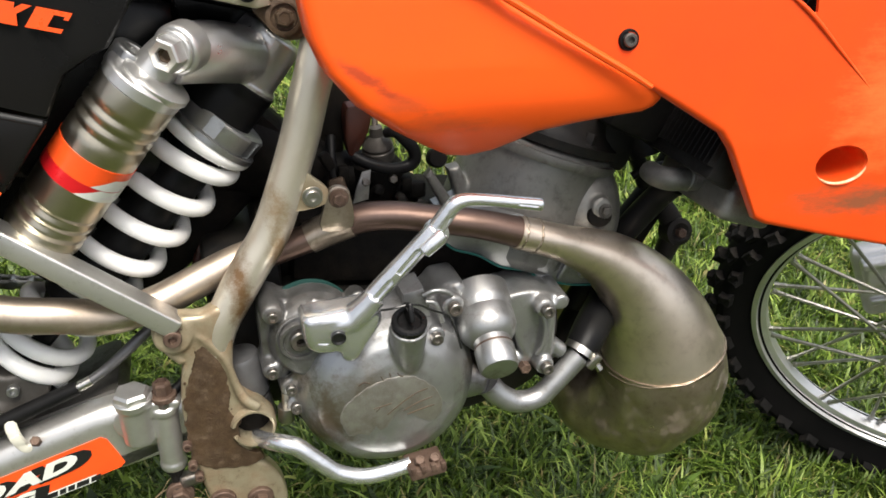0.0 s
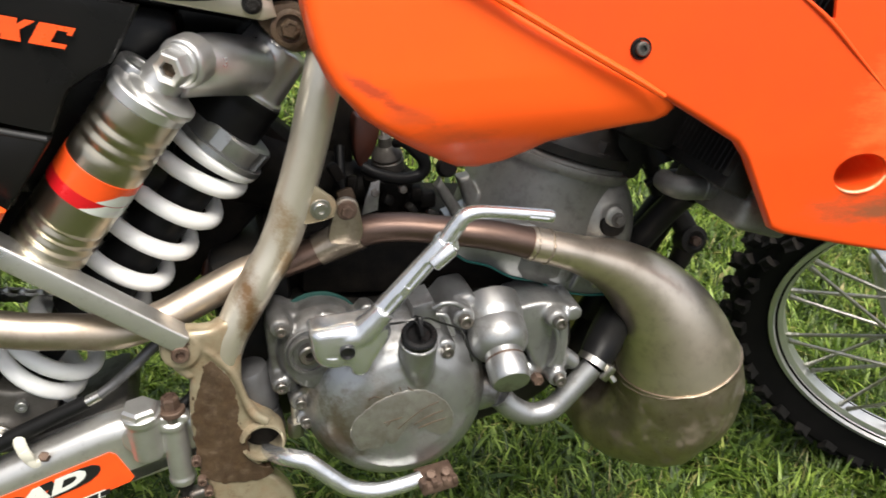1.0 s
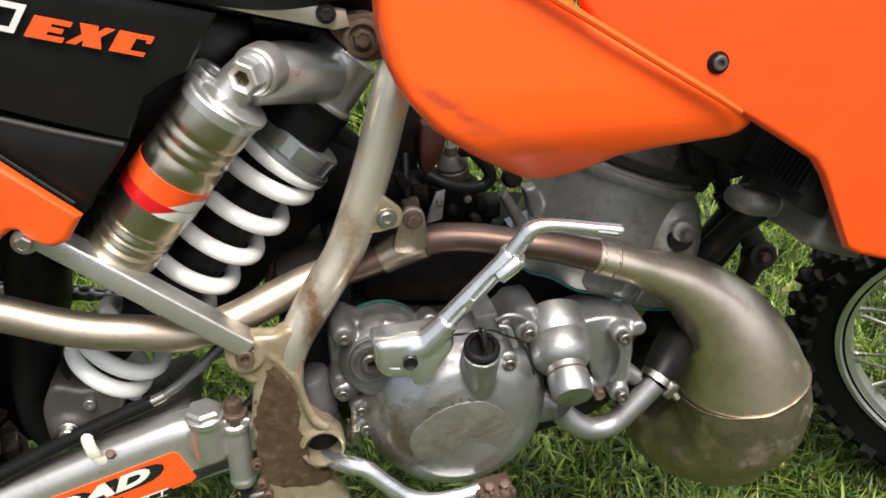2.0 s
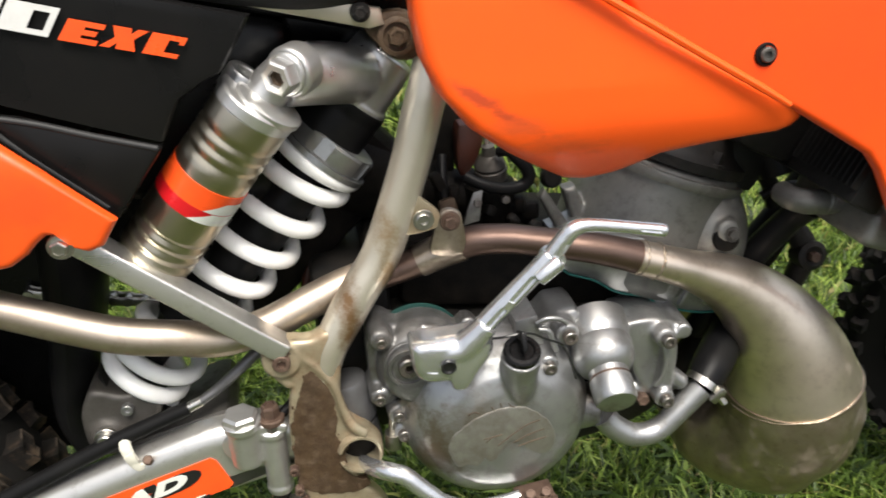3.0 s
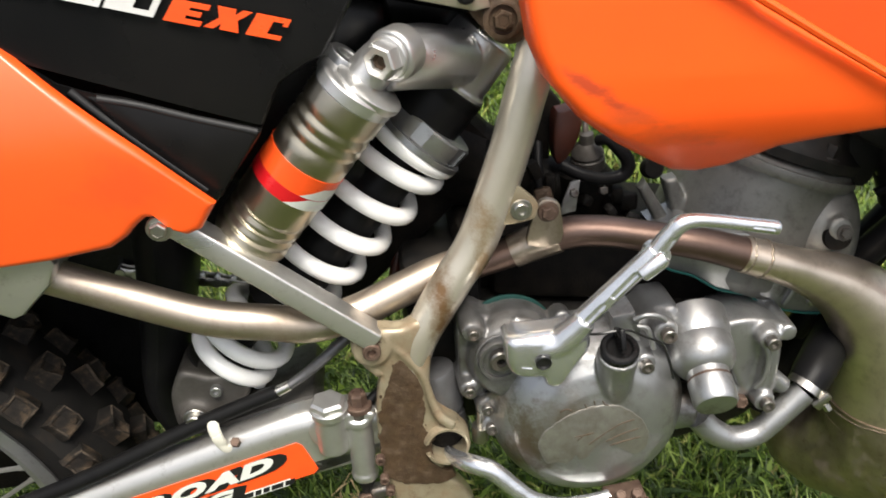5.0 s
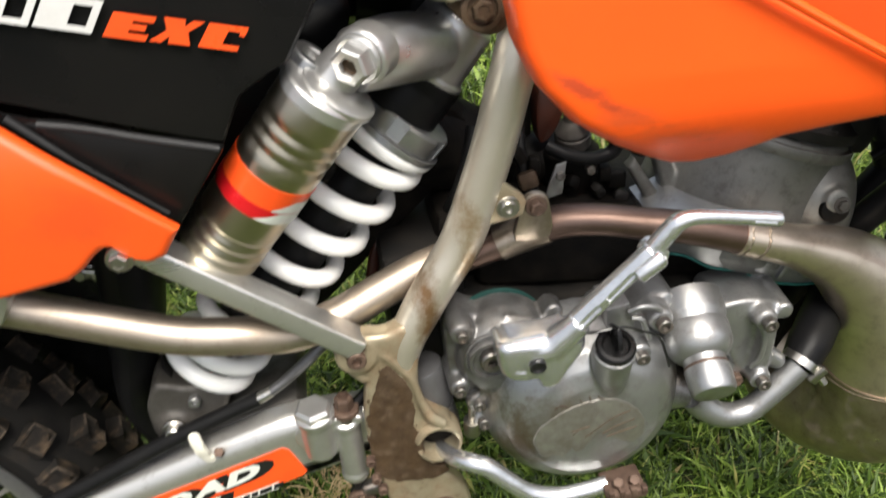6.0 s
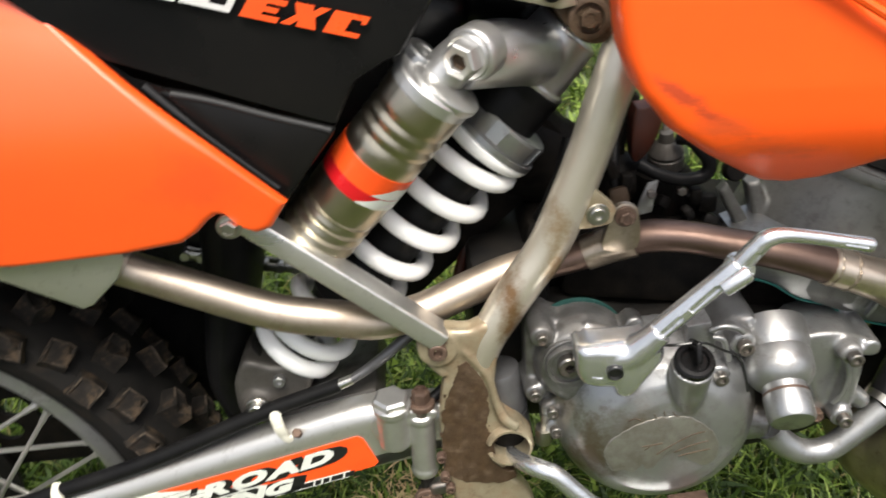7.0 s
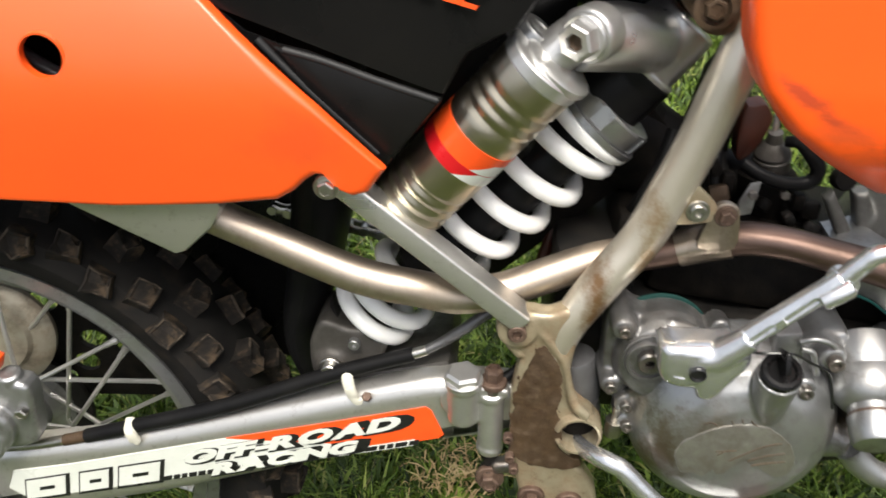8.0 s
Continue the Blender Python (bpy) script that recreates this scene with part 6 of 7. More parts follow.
    for c, size, turn in (((0.2245, Y - 0.0118, 0.6735), (0.014, 0.0050, 0.0050), -61), ((0.2950, Y - 0.0122, 0.6812), (0.018, 0.0030, 0.0026), 13)):
        b2 = fresh()
        block(b2, c, size, (0, turn, 0), 0.0012)
        cut(pedal, b2)


build_kick_lever()


# ---- cooling ----
def build_cooling():
    bm = fresh()
    block(bm, (0.514, -0.115, 0.762), (0.030, 0.125, 0.19), (0, 30, 0), 0.004)
    rad = part("radiator", bm, FINS, bike, "dark radiator core behind the shroud")
    # two dark blocks added to close the gaps beside the core
    bm = fresh()
    block(bm, (0.455, -0.045, 0.755), (0.06, 0.09, 0.12), (0, 25, 0), 0.01)
    part("upper_gap_block", bm, FINS, rad)
    bm = fresh()
    block(bm, (0.437, -0.010, 0.700), (0.055, 0.09, 0.09), (0, 25, 0), 0.012)
    part("lower_gap_block", bm, FINS, rad)
    bm = fresh()
    tube(bm, [(0.452, -0.02, 0.745, 0.022), (0.462, -0.035, 0.705, 0.022), (0.472, -0.05, 0.668, 0.020)], 18)
    part("upper_hose", bm, RUBBER, rad, "black coolant hose")
    for run, r in (([(0.418, -0.02, 0.715), (0.440, -0.03, 0.690), (0.455, -0.03, 0.672), (0.470, -0.03, 0.655), (0.485, -0.02, 0.625)], 0.0085), ([(0.430, -0.01, 0.72), (0.448, -0.025, 0.698), (0.470, -0.03, 0.690), (0.490, -0.03, 0.694)], 0.0105),
                   ([(0.462, -0.035, 0.640), (0.476, -0.038, 0.648), (0.496, -0.04, 0.650)], 0.0045)):
        bm = fresh()
        tube(bm, [(*p, r) for p in run], 14)
        part("bleed_hose", bm, RUBBER, rad, "thin black bleed hose")
    bm = fresh()
    block(bm, (0, 0, 0), (0.036, 0.0014, 0.164), (0, 0, 0), 0)
    fin = bpy.data.meshes.new("fin")
    bm.to_mesh(fin)
    bm.free()
    fin.materials.append(FINS)
    for k in range(18):
        shared("fin", fin, rad, pose(0.511, -0.175 + k * 0.0070, 0.762, 0, 30, 0))
    bm = fresh()
    block(bm, (0.507, -0.114, 0.650), (0.056, 0.118, 0.032), (0, 20, 0), 0.007, 3)
    lathe(bm, (0.506, -0.160, 0.668), (-0.1, -0.4, 0.9), [(0, 0.013), (0.014, 0.013), (0.016, 0.010), (0.022, 0.0095), (0.023, 0.007)], 24)
    fused(part("lower_tank", bm, CAST_DARK, rad, "grey radiator bottom tank"), 0.002, 5)
    bm = fresh()
    tube(bm, [(0.448, -0.092, 0.667, 0.0100), (0.447, -0.110, 0.668, 0.0106), (0.456, -0.120, 0.6675, 0.0110), (0.480, -0.120, 0.6645, 0.0110), (0.505, -0.120, 0.660, 0.0110)], 18)
    lathe(bm, (0.470, -0.120, 0.6675), (0.96, 0, -0.26), [(0, 0.0118), (0.001, 0.0128), (0.004, 0.0128), (0.005, 0.0118)], 24)
    part("outlet_elbow", bm, CAST_DARK, rad, "grey metal radiator elbow")
    bm = fresh()
    tube(bm, [(0.374, -0.115, 0.492, 0.0155), (0.388, -0.104, 0.502, 0.0180), (0.404, -0.088, 0.510, 0.0185), (0.430, -0.060, 0.522, 0.0185), (0.465, -0.015, 0.565, 0.0165), (0.512, -0.010, 0.625, 0.0150)], 20)
    hose = part("coolant_hose", bm, RUBBER, rad, "black rubber coolant hose")
    bm = fresh()
    tube(bm, [(0.405, -0.03, 0.50, 0.012), (0.44, -0.055, 0.58, 0.013), (0.468, -0.075, 0.63, 0.013), (0.478, -0.09, 0.65, 0.013)], 18)
    part("lower_hose", bm, RUBBER, rad, "black rubber hose")
    bm = fresh()
    tube(bm, [(0.280, -0.116, 0.476, 0.0120), (0.290, -0.119, 0.464, 0.0116), (0.308, -0.121, 0.4535, 0.0110), (0.330, -0.121, 0.4545, 0.0108), (0.350, -0.120, 0.4705, 0.0108), (0.374, -0.117, 0.492, 0.0115)], 20)
    part("pump_elbow", bm, CAST, rad, "bright bent coolant pipe")
    bm = fresh()
    a = Vector((0.68, 0.3, 0.67)).normalized()
    lathe(bm, (0.374, -0.116, 0.4925), a, [(0, 0.0158), (0, 0.0166), (0.007, 0.0166), (0.007, 0.0158), (0, 0.0158)], 28)
    block(bm, (0.384, -0.129, 0.490), (0.009, 0.008, 0.017), (0, 40, 0), 0.002)
    clamp = part("hose_clamp", bm, STEEL, hose, "bright worm-drive hose clamp")
    bolt(clamp, (0.3885, -0.131, 0.484), (0.5, -0.3, -0.8), 0.0036, STEEL, "clamp_screw", washer=False)


build_cooling()


# ---- swingarm and rear brake ----
def build_swingarm():
    bm = fresh()
    pillow(bm, rounded([(-0.585, 0.355), (-0.56, 0.377), (-0.489, 0.394), (-0.343, 0.424), (-0.204, 0.465), (-0.10, 0.497), (-0.052, 0.505), (0.03, 0.50), (0.06, 0.47), (0.03, 0.455), (-0.055, 0.437), (-0.213, 0.387), (-0.365, 0.338), (-0.56, 0.295), (-0.585, 0.315)], 3), -0.092, -0.066, 0.018, 8)
    arm = part("swingarm", bm, ALU, bike, "bare aluminium swingarm with a dealer sticker", angle=60)
    bm = fresh()
    block(bm, (-0.10, -0.02, 0.487), (0.10, 0.10, 0.03), (0, -14, 0), 0.012)
    part("arm_bridge", bm, GRIMY, arm)
    # sticker, white towards the rear and orange towards the front
    Y = -0.0929
    bm = fresh()
    plate(bm, [(-0.480, 0.3705), (-0.420, 0.384), (-0.262, 0.4275), (-0.150, 0.4285), (-0.1395, 0.4225), (-0.30, 0.3775), (-0.472, 0.334), (-0.490, 0.348)], Y, -0.0915)
    part("sticker_white", bm, INK_WHITE, arm, "white half of the sticker")
    bm = fresh()
    plate(bm, [(-0.262, 0.4278), (-0.16, 0.4545), (-0.076, 0.4775), (-0.071, 0.474), (-0.060, 0.447), (-0.064, 0.4425), (-0.139, 0.4222), (-0.150, 0.4288)], Y, -0.0915)
    part("sticker_orange", bm, INK_ORANGE, arm, "orange half of the sticker")
    lx = Vector((0.9605, 0, 0.278))
    for text, x, z, size, wide in (("OFF-ROAD", -0.3060, 0.3935, 0.0185, 2.20), ("RACING", -0.2790, 0.3825, 0.0165, 2.20)):
        lettering(arm, text, (x + 0.0022, Y - 0.0005, z - 0.0006), lx, size, INK_BLACK, "letter_outline", "black letter outline", shear=0.35, wide=wide, offset=0.0023, gap=0.11)
        lettering(arm, text, (x, Y - 0.0011, z), lx, size, INK_WHITE, "letter", "white slanted letter", shear=0.35, wide=wide, offset=0.0010, gap=0.11)
    # the dealer's mark and address as plain bars
    def bar(name, mat, x, z, w, h, lift):
        bm = fresh()
        plate(bm, [(x - w / 2 - 0.13 * h, z - h - 0.13 * w), (x + w / 2 - 0.13 * h, z - h + 0.13 * w), (x + w / 2 + 0.27 * h, z + h + 0.13 * w), (x - w / 2 + 0.27 * h, z + h - 0.13 * w)], Y - lift, Y)
        part(name, bm, mat, arm)

    for x, w in ((-0.452, 0.048), (-0.4005, 0.036), (-0.3535, 0.048)):
        z = 0.3525 + 0.255 * (x + 0.450)
        bar("mark_outline", INK_BLACK, x + 0.001, z - 0.0005, w, 0.0150, 0.0006)
        bar("mark_face", INK_WHITE, x, z, w - 0.006, 0.0122, 0.0010)
        bar("mark_counter", INK_BLACK, x + 0.002, z, w * 0.34, 0.0022, 0.0013)
    rng = random.Random(12)
    x = -0.352
    bar("address_halo", INK_WHITE, -0.129, 0.3680 + 0.260 * (-0.129 + 0.348), 0.084, 0.0036, 0.0005)
    while x < -0.091:
        w = rng.uniform(0.0055, 0.0115)
        z = 0.3680 + 0.260 * (x + w / 2 + 0.348)
        bar("address_bar", INK_BLACK, x + w / 2, z, w, 0.0026, 0.0008)
        x += w + 0.0018
    # brake hose with ties
    bm = fresh()
    tube(bm, [(-0.401, -0.084, 0.4135, 0.0070), (-0.36, -0.084, 0.4265, 0.0072), (-0.262, -0.082, 0.4575, 0.0074), (-0.169, -0.079, 0.495, 0.0072), (-0.120, -0.078, 0.5125, 0.0068), (-0.087, -0.078, 0.5238, 0.0066)], 14)
    hose = part("brake_hose", bm, RUBBER, arm, "black sleeved rear brake hose")
    bm = fresh()
    tube(bm, [(-0.400, -0.084, 0.4138, 0.0058), (-0.424, -0.084, 0.4065, 0.0058)], 12, 2)
    part("line_collar", bm, RUST, hose, "brown crimped collar")
    bm = fresh()
    tube(bm, [(-0.418, -0.084, 0.4083, 0.0052), (-0.450, -0.084, 0.4000, 0.0052), (-0.490, -0.084, 0.3930, 0.0050), (-0.540, -0.082, 0.388, 0.0048)], 12)
    part("steel_line", bm, STEEL, hose, "bright braided brake line")
    bm = fresh()
    tube(bm, [(-0.092, -0.078, 0.5220, 0.0050), (-0.076, -0.077, 0.5280, 0.0046)], 14, 2)
    part("line_ferrule", bm, STEEL, hose, "steel ferrule where the sleeve ends")
    bm = fresh()
    tube(bm, [(-0.078, -0.077, 0.5270, 0.0040), (-0.062, -0.073, 0.5350, 0.0045), (-0.044, -0.070, 0.5475, 0.0050), (-0.024, -0.066, 0.5620, 0.0050), (-0.005, -0.06, 0.57, 0.0045), (0.02, -0.06, 0.54, 0.0045)], 14)
    part("hose_end", bm, BOSS, hose, "thin grey end of the hose")
    for x, z, y, s in ((-0.143, 0.488, -0.080, 0.85), (-0.352, 0.424, -0.083, 0.5)):
        bm = fresh()
        tube(bm, [(x - 0.004, y + 0.002, z + 0.024 * s, 0.0045), (x - 0.002, y - 0.008, z + 0.010 * s, 0.0055), (x + 0.004, y - 0.010, z - 0.010 * s, 0.0045), (x + 0.012 * s, y - 0.009, z - 0.013 * s, 0.004)], 8, flat=0.6)
        block(bm, (x + 0.001, y - 0.010, z), (0.010, 0.006, 0.012), (0, -20, 0), 0.002)
        part("cable_tie", bm, NYLON, hose, "white nylon tie")
    bolt(arm, (-0.128, -0.091, 0.484), (0, -0.7, 0.7), 0.0045, RUSTY_BOLT, "tie_screw", washer=False)
    # axle block and rear caliper bits
    bm = fresh()
    block(bm, (-0.545, -0.10, 0.335), (0.085, 0.022, 0.05), (0, -14, 0), 0.006)
    part("axle_block", bm, CAST, arm)
    bolt(arm, (-0.545, -0.112, 0.335), (0, -1, 0), 0.014, STEEL, "axle_nut")
    bm = fresh()
    plate(bm, rounded([(-0.470, 0.478), (-0.452, 0.486), (-0.436, 0.480), (-0.437, 0.450), (-0.444, 0.414), (-0.490, 0.405), (-0.510, 0.430), (-0.490, 0.450)], 3), -0.100, -0.078, 0.006, 3)
    plate(bm, rounded([(-0.50, 0.455), (-0.47, 0.462), (-0.455, 0.44), (-0.47, 0.41), (-0.50, 0.41)], 3), -0.112, -0.08, 0.005, 3)
    lathe(bm, (-0.455, -0.088, 0.478), (0, -0.2, 1), [(0, 0.012), (0.012, 0.011), (0.014, 0.008)], 20)
    lathe(bm, (-0.486, -0.10, 0.424), (0, -1, 0), [(0, 0.020), (0.014, 0.022), (0.016, 0.019), (0.012, 0.017), (0.012, 0.008), (0.016, 0.007)], 32)
    caliper = fused(part("brake_caliper", bm, CAST, arm, "cast aluminium rear brake caliper"), 0.0013, 1)
    bolt(caliper, (-0.486, -0.114, 0.424), (0, -1, 0), 0.007, DARK, "caliper_bolt", socket=True)
    bolt(caliper, (-0.445, -0.101, 0.455), (0, -1, 0), 0.006, STEEL, "caliper_bolt", washer=False)
    bm = fresh()
    block(bm, (-0.474, -0.09, 0.508), (0.034, 0.012, 0.016), (0, 20, 0), 0.003)
    part("line_clip", bm, ORANGE, caliper, "small orange plastic clip")
    bm = fresh()
    tube(bm, [(-0.50, -0.095, 0.46, 0.008), (-0.480, -0.095, 0.485, 0.008), (-0.470, -0.095, 0.502, 0.006)], 12)
    part("line_union", bm, STEEL, caliper)
    # master cylinder in front of the arm
    bm = fresh()
    lathe(bm, (-0.0425, -0.098, 0.470), (0.0, -0.05, 1), [(0, 0.010), (0.003, 0.0135), (0.038, 0.0140), (0.041, 0.0160), (0.046, 0.0160)], 32)
    lathe(bm, (-0.047, -0.094, 0.491), (-0.50, -0.85, 0.1), [(0, 0.012), (0.0105, 0.012), (0.0125, 0.0105), (0.0130, 0.0)], 28)
    lathe(bm, (-0.0185, -0.096, 0.434), (0.0, -0.02, 1), [(0, 0.0070), (0.0015, 0.0110), (0.0045, 0.0122), (0.0085, 0.0122), (0.0100, 0.0112), (0.062, 0.0112), (0.064, 0.0128), (0.070, 0.0128)], 28)
    plate(bm, rounded([(-0.044, 0.508), (-0.030, 0.512), (-0.006, 0.511), (-0.004, 0.505), (-0.010, 0.500), (-0.030, 0.496), (-0.044, 0.490)], 3), -0.1065, -0.085, 0.002, 2)
    block(bm, (-0.031, -0.091, 0.486), (0.030, 0.014, 0.028), (0, 0, 0), 0.004)
    block(bm, (-0.048, -0.084, 0.463), (0.044, 0.014, 0.042), (0, -12, 0), 0.003)
    mc = fused(part("brake_cylinder", bm, HEAD_CAST, bike, "cast rear brake master cylinder"), 0.0011, 4)
    bm = fresh()
    lathe(bm, (-0.0425, -0.1005, 0.5150), (0.0, -0.05, 1), [(0, 0.0165), (0.0025, 0.0168), (0.0035, 0.0160), (0.0035, 0.0100)], 32)
    lathe(bm, (-0.0425, -0.1007, 0.5182), (0.0, -0.05, 1), [(0, 0.0158), (0.0055, 0.0158), (0.0080, 0.0135), (0.0083, 0.0105), (0.0078, 0.0070), (0.0078, 0.0)], 6, start=20)
    part("cylinder_cap", bm, HEAD_CAST, mc, "bright hex reservoir cap", angle=25)
    bm = fresh()
    lathe(bm, (-0.0175, -0.0975, 0.5035), (0, -0.03, 1), [(0, 0.0100), (0.0105, 0.0100), (0.0115, 0.0090), (0.0115, 0.004)], 24)
    part("banjo_ring", bm, DULL_STEEL, mc, "grey banjo union")
    bolt(mc, (-0.0172, -0.0978, 0.5150), (0, -0.05, 1), 0.0080, RUSTY_BOLT, "hose_bolt", "rusty banjo bolt", tall=1.5)
    bm = fresh()
    tube(bm, [(-0.012, -0.093, 0.511, 0.0050), (-0.003, -0.090, 0.5165, 0.0046), (0.010, -0.085, 0.528, 0.0042), (0.022, -0.080, 0.540, 0.0042)], 12)
    part("brake_line", bm, RUBBER, mc, "black brake line from the union")
    bm = fresh()
    lathe(bm, (-0.0185, -0.0955, 0.436), (0, 0, -1), [(0, 0.0090), (0.006, 0.0085), (0.008, 0.0055), (0.020, 0.0050), (0.022, 0.0085), (0.034, 0.0085)], 18)
    part("push_rod", bm, DARK, mc)
    bm = fresh()
    block(bm, (-0.003, -0.098, 0.420), (0.026, 0.014, 0.013), (0, -8, 0), 0.004, 3)
    part("rod_clevis", bm, DULL_STEEL, mc, "dull steel clevis")
    bolt(mc, (-0.0175, -0.102, 0.4060), (0, -1, 0), 0.009, RUSTY_BOLT, "rod_bolt", "rusty pivot bolt")
    # pedal
    bm = fresh()
    tube(bm, [(0.0560, -0.095, 0.452, 0.0070), (0.0625, -0.115, 0.4600, 0.0076), (0.0720, -0.131, 0.4665, 0.0080), (0.0820, -0.139, 0.4675, 0.0082), (0.0920, -0.142, 0.4635, 0.0082), (0.1086, -0.146, 0.4470, 0.0080), (0.1243, -0.148, 0.4325, 0.0078), (0.1478, -0.150, 0.4240, 0.0076), (0.1726, -0.150, 0.4240, 0.0074), (0.1920, -0.150, 0.4272, 0.0072)], 18)
    pedal = part("brake_pedal", bm, POLISHED, bike, "polished bent rear brake pedal")
    bm = fresh()
    block(bm, (0.204, -0.155, 0.429), (0.034, 0.030, 0.010), (0, -6, 0), 0.002)
    for k in range(4):
        block(bm, (0.190 + k * 0.0095, -0.168, 0.434), (0.005, 0.006, 0.008), (0, -6, 0), 0.001)
    part("pedal_tip", bm, RUSTY_BOLT, pedal, "rusty toothed pedal tip")
    for x in (0.198, 0.212):
        bolt(pedal, (x, -0.160, 0.436), (0, -0.5, 0.9), 0.005, RUSTY_BOLT, "tip_bolt", washer=False)


build_swingarm()


def build_chain():
    """The upper run of the drive chain, seen past the rubber flap."""
    bm = fresh()
    p0, p1 = Vector((-0.24, 0.062, 0.589)), Vector((-0.06, 0.062, 0.549))
    n = 12
    for k in range(n + 1):
        q = p0.lerp(p1, k / n)
        lathe(bm, q - Vector((0, 0.008, 0)), (0, 1, 0), [(0, 0.0045), (0.016, 0.0045)], 12)
    for k in range(n):
        q, w = p0.lerp(p1, k / n), p0.lerp(p1, (k + 1) / n)
        y = 0.0065 if k % 2 else 0.0045
        for s in (-1, 1):
            tube(bm, [(q.x, q.y + s * y, q.z, 0.0058), ((q.x + w.x) / 2, q.y + s * y, (q.z + w.z) / 2, 0.0046), (w.x, w.y + s * y, w.z, 0.0058)], 10, 2, flat=0.2)
    part("drive_chain", bm, STEEL, bike, "oily steel drive chain")


build_chain()


# ---- carburettor and clutter behind the frame tube ----
def build_carburettor():
    # the near-black colour of the body carries the shade it sits in
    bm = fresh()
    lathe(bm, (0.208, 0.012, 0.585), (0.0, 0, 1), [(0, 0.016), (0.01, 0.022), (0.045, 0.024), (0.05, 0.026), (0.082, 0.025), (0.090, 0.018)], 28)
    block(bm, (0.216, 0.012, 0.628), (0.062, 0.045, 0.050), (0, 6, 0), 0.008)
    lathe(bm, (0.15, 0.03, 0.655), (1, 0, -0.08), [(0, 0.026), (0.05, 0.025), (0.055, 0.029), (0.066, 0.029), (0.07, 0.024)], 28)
    carb = part("carburettor", bm, OILY_SHADE, bike, "dark carburettor, its shade put into the colour")
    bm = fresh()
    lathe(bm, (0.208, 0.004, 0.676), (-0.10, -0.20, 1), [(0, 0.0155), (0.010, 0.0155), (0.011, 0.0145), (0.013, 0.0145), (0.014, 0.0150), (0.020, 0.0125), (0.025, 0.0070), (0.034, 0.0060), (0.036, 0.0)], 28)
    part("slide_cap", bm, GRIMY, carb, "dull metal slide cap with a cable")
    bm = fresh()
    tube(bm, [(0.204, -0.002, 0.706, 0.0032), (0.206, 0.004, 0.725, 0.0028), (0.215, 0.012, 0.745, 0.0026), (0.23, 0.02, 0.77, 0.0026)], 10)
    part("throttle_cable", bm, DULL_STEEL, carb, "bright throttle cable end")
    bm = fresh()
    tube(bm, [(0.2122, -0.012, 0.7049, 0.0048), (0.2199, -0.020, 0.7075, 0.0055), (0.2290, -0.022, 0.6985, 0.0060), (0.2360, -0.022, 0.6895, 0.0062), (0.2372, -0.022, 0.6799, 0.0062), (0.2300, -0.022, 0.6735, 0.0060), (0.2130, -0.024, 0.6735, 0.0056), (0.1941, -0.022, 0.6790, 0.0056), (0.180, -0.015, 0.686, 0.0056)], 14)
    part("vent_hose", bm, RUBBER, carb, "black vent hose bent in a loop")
    # plain brown plate added for an amber piece behind the frame tube
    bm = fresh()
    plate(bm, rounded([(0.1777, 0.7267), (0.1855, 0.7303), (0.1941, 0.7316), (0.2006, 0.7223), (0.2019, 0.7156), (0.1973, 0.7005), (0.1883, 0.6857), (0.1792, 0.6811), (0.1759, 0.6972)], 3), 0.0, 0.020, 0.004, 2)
    part("amber_plate", bm, CLEAR_ORANGE, carb, "brown amber plate behind the frame tube")
    # added plate, standing in for the dark space behind the frame tube
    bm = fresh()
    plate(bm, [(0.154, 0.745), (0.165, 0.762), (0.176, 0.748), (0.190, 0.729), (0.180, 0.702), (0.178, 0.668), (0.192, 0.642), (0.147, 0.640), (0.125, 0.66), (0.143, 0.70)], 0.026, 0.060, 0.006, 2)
    part("dark_mass_plate", bm, OILY_SHADE, carb, "black plate standing in for the dark space behind the tube")
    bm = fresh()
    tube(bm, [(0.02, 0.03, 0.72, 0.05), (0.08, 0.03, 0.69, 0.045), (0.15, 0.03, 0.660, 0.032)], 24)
    part("air_boot", bm, OILY_SHADE, carb, "black rubber air boot")
    for path, r, mat in ((((0.085, 0.03, 0.70), (0.06, 0.02, 0.655), (0.035, 0.01, 0.615), (0.02, 0.0, 0.57)), 0.0055, CLEAR_ORANGE), (((0.10, 0.03, 0.69), (0.075, 0.03, 0.655), (0.05, 0.02, 0.62), (0.03, 0.0, 0.57)), 0.0045, CLEAR_ORANGE),
                         (((0.150, 0.0, 0.60), (0.18, -0.02, 0.615), (0.215, -0.02, 0.610), (0.26, -0.02, 0.60)), 0.006, RUBBER), (((0.163, 0.01, 0.70), (0.160, -0.01, 0.675), (0.166, -0.02, 0.650), (0.180, -0.02, 0.625)), 0.0050, RUBBER),
                         (((0.120, -0.02, 0.715), (0.112, -0.03, 0.690), (0.100, -0.03, 0.660), (0.09, 0.0, 0.62)), 0.0065, RUBBER)):
        bm = fresh()
        tube(bm, [(*p, r) for p in path], 12)
        part("hose", bm, mat, carb)
    # pale bracket, a nut and small dark fittings above the pipe
    bm = fresh()
    plate(bm, [(0.1838, 0.6753), (0.1924, 0.6771), (0.1885, 0.6483), (0.1736, 0.6450), (0.1775, 0.6600)], -0.032, -0.0295, 0.0008)
    part("cable_bracket", bm, CAST, carb, "pale sheet bracket")
    bolt(carb, (0.1865, -0.033, 0.6665), (0, -1, 0.1), 0.0040, DULL_STEEL, "bracket_nut", washer=False)
    bolt(carb, (0.2146, -0.024, 0.6633), (0, -1, 0.1), 0.0042, DULL_STEEL, "float_bolt", washer=False)
    rng = random.Random(21)
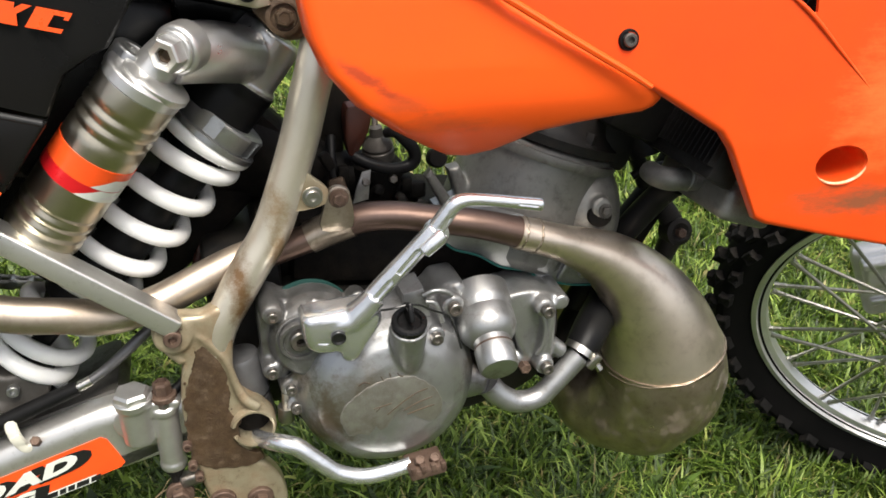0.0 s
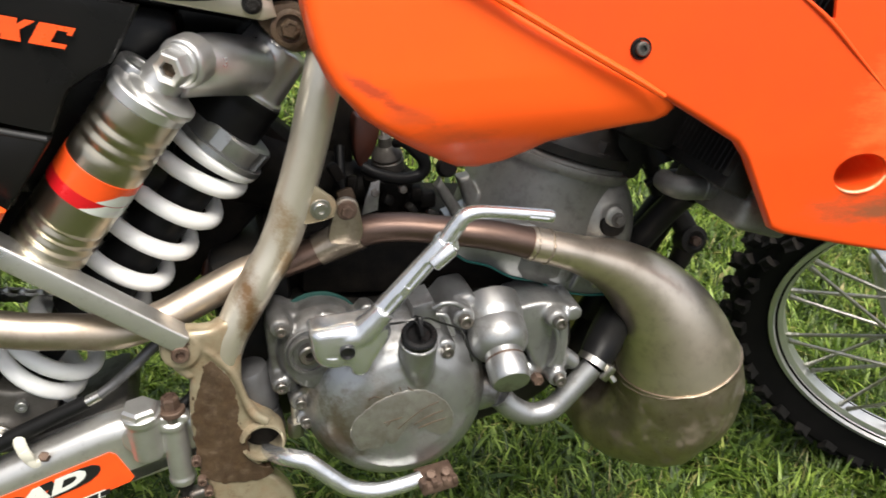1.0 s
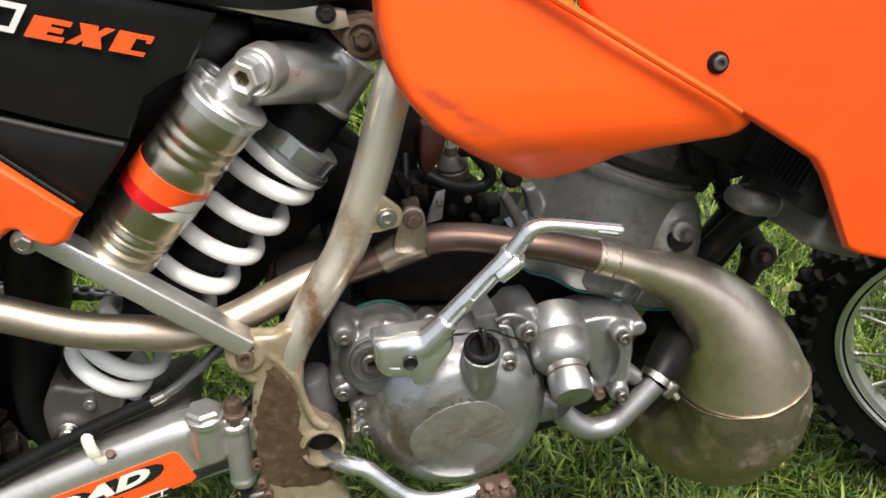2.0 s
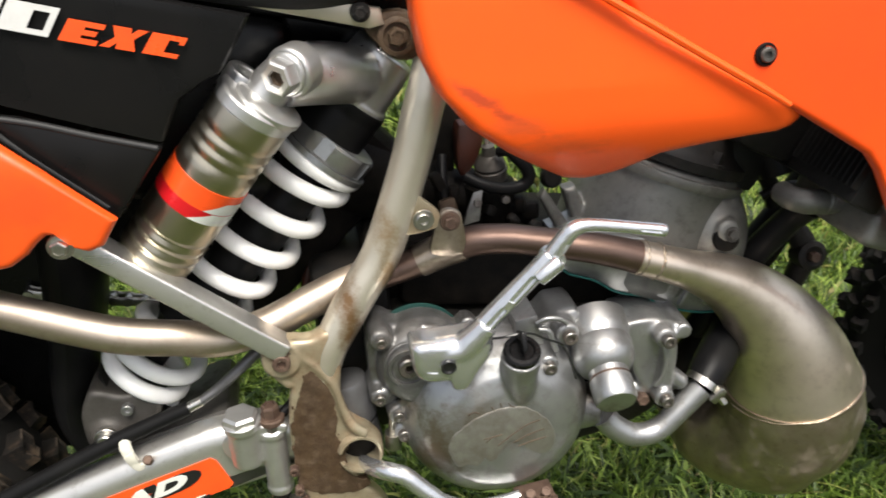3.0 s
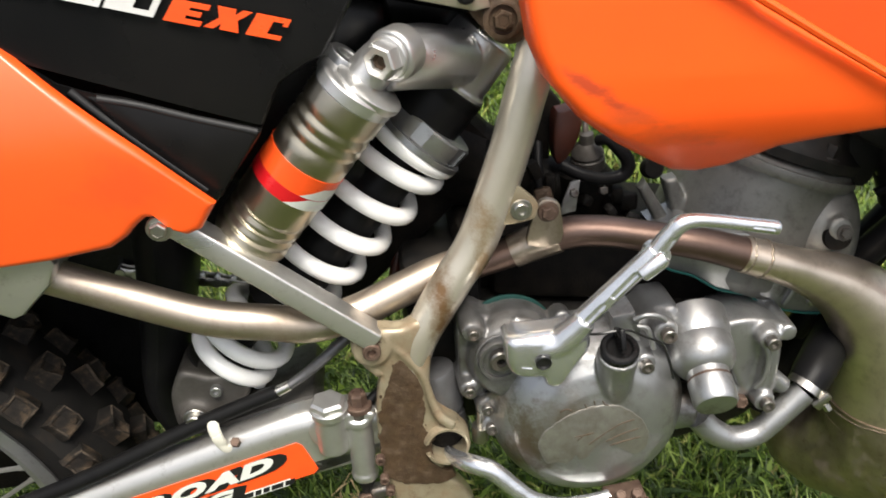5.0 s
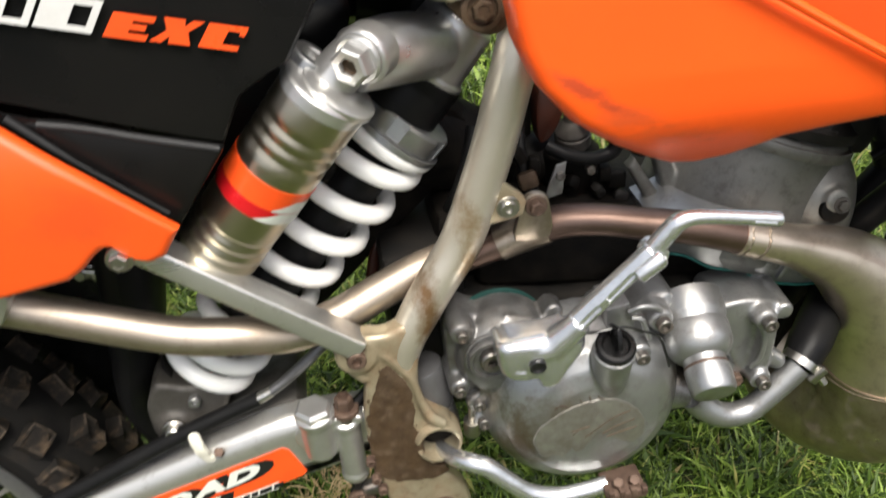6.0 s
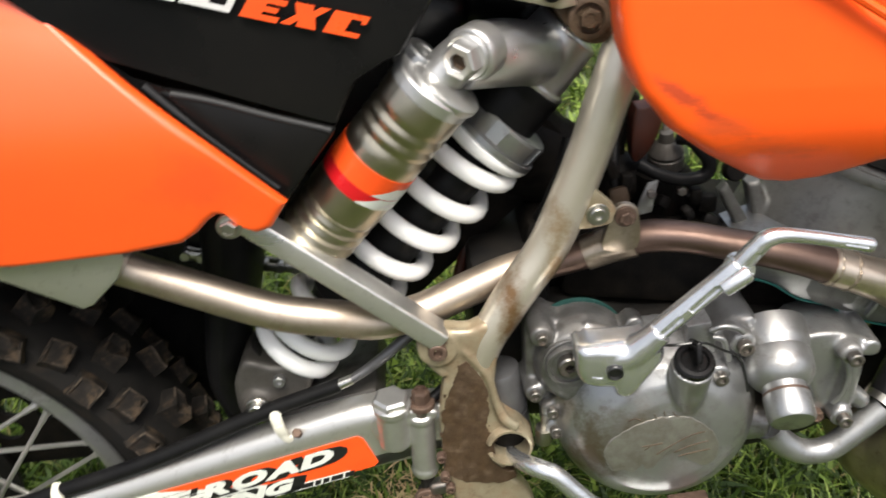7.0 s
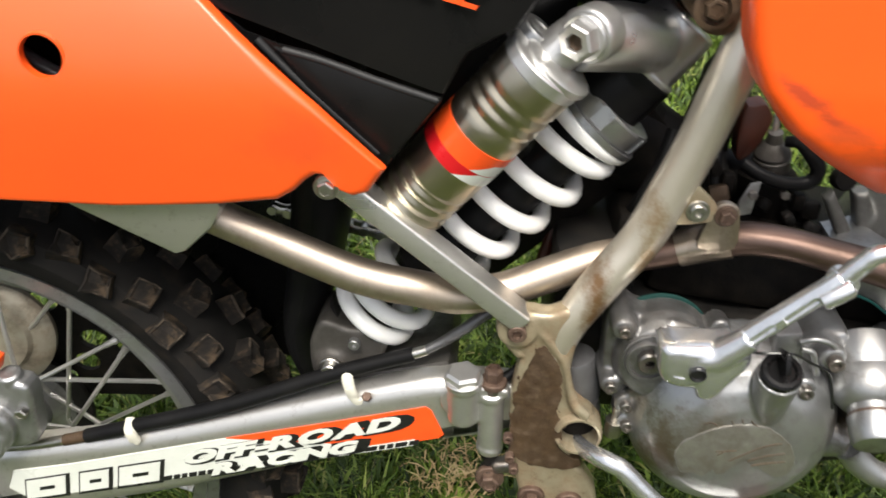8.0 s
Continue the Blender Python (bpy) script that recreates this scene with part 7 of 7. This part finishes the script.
    for k, (x, y, z) in enumerate(((0.2293, -0.018, 0.655), (0.240, -0.018, 0.648), (0.223, -0.02, 0.640), (0.200, -0.02, 0.652), (0.160, -0.03, 0.665), (0.152, -0.03, 0.690), (0.168, -0.02, 0.672), (0.243, -0.02, 0.632))):
        bm = fresh()
        block(bm, (x, y, z), (rng.uniform(0.009, 0.017), 0.012, rng.uniform(0.009, 0.018)), (rng.uniform(-20, 20), rng.uniform(-35, 35), rng.uniform(-20, 20)), 0.003)
        part("fitting", bm, (OILY_SHADE, OILY_SHADE, DARK, OILY_SHADE, RUST)[k % 5], carb)


build_carburettor()
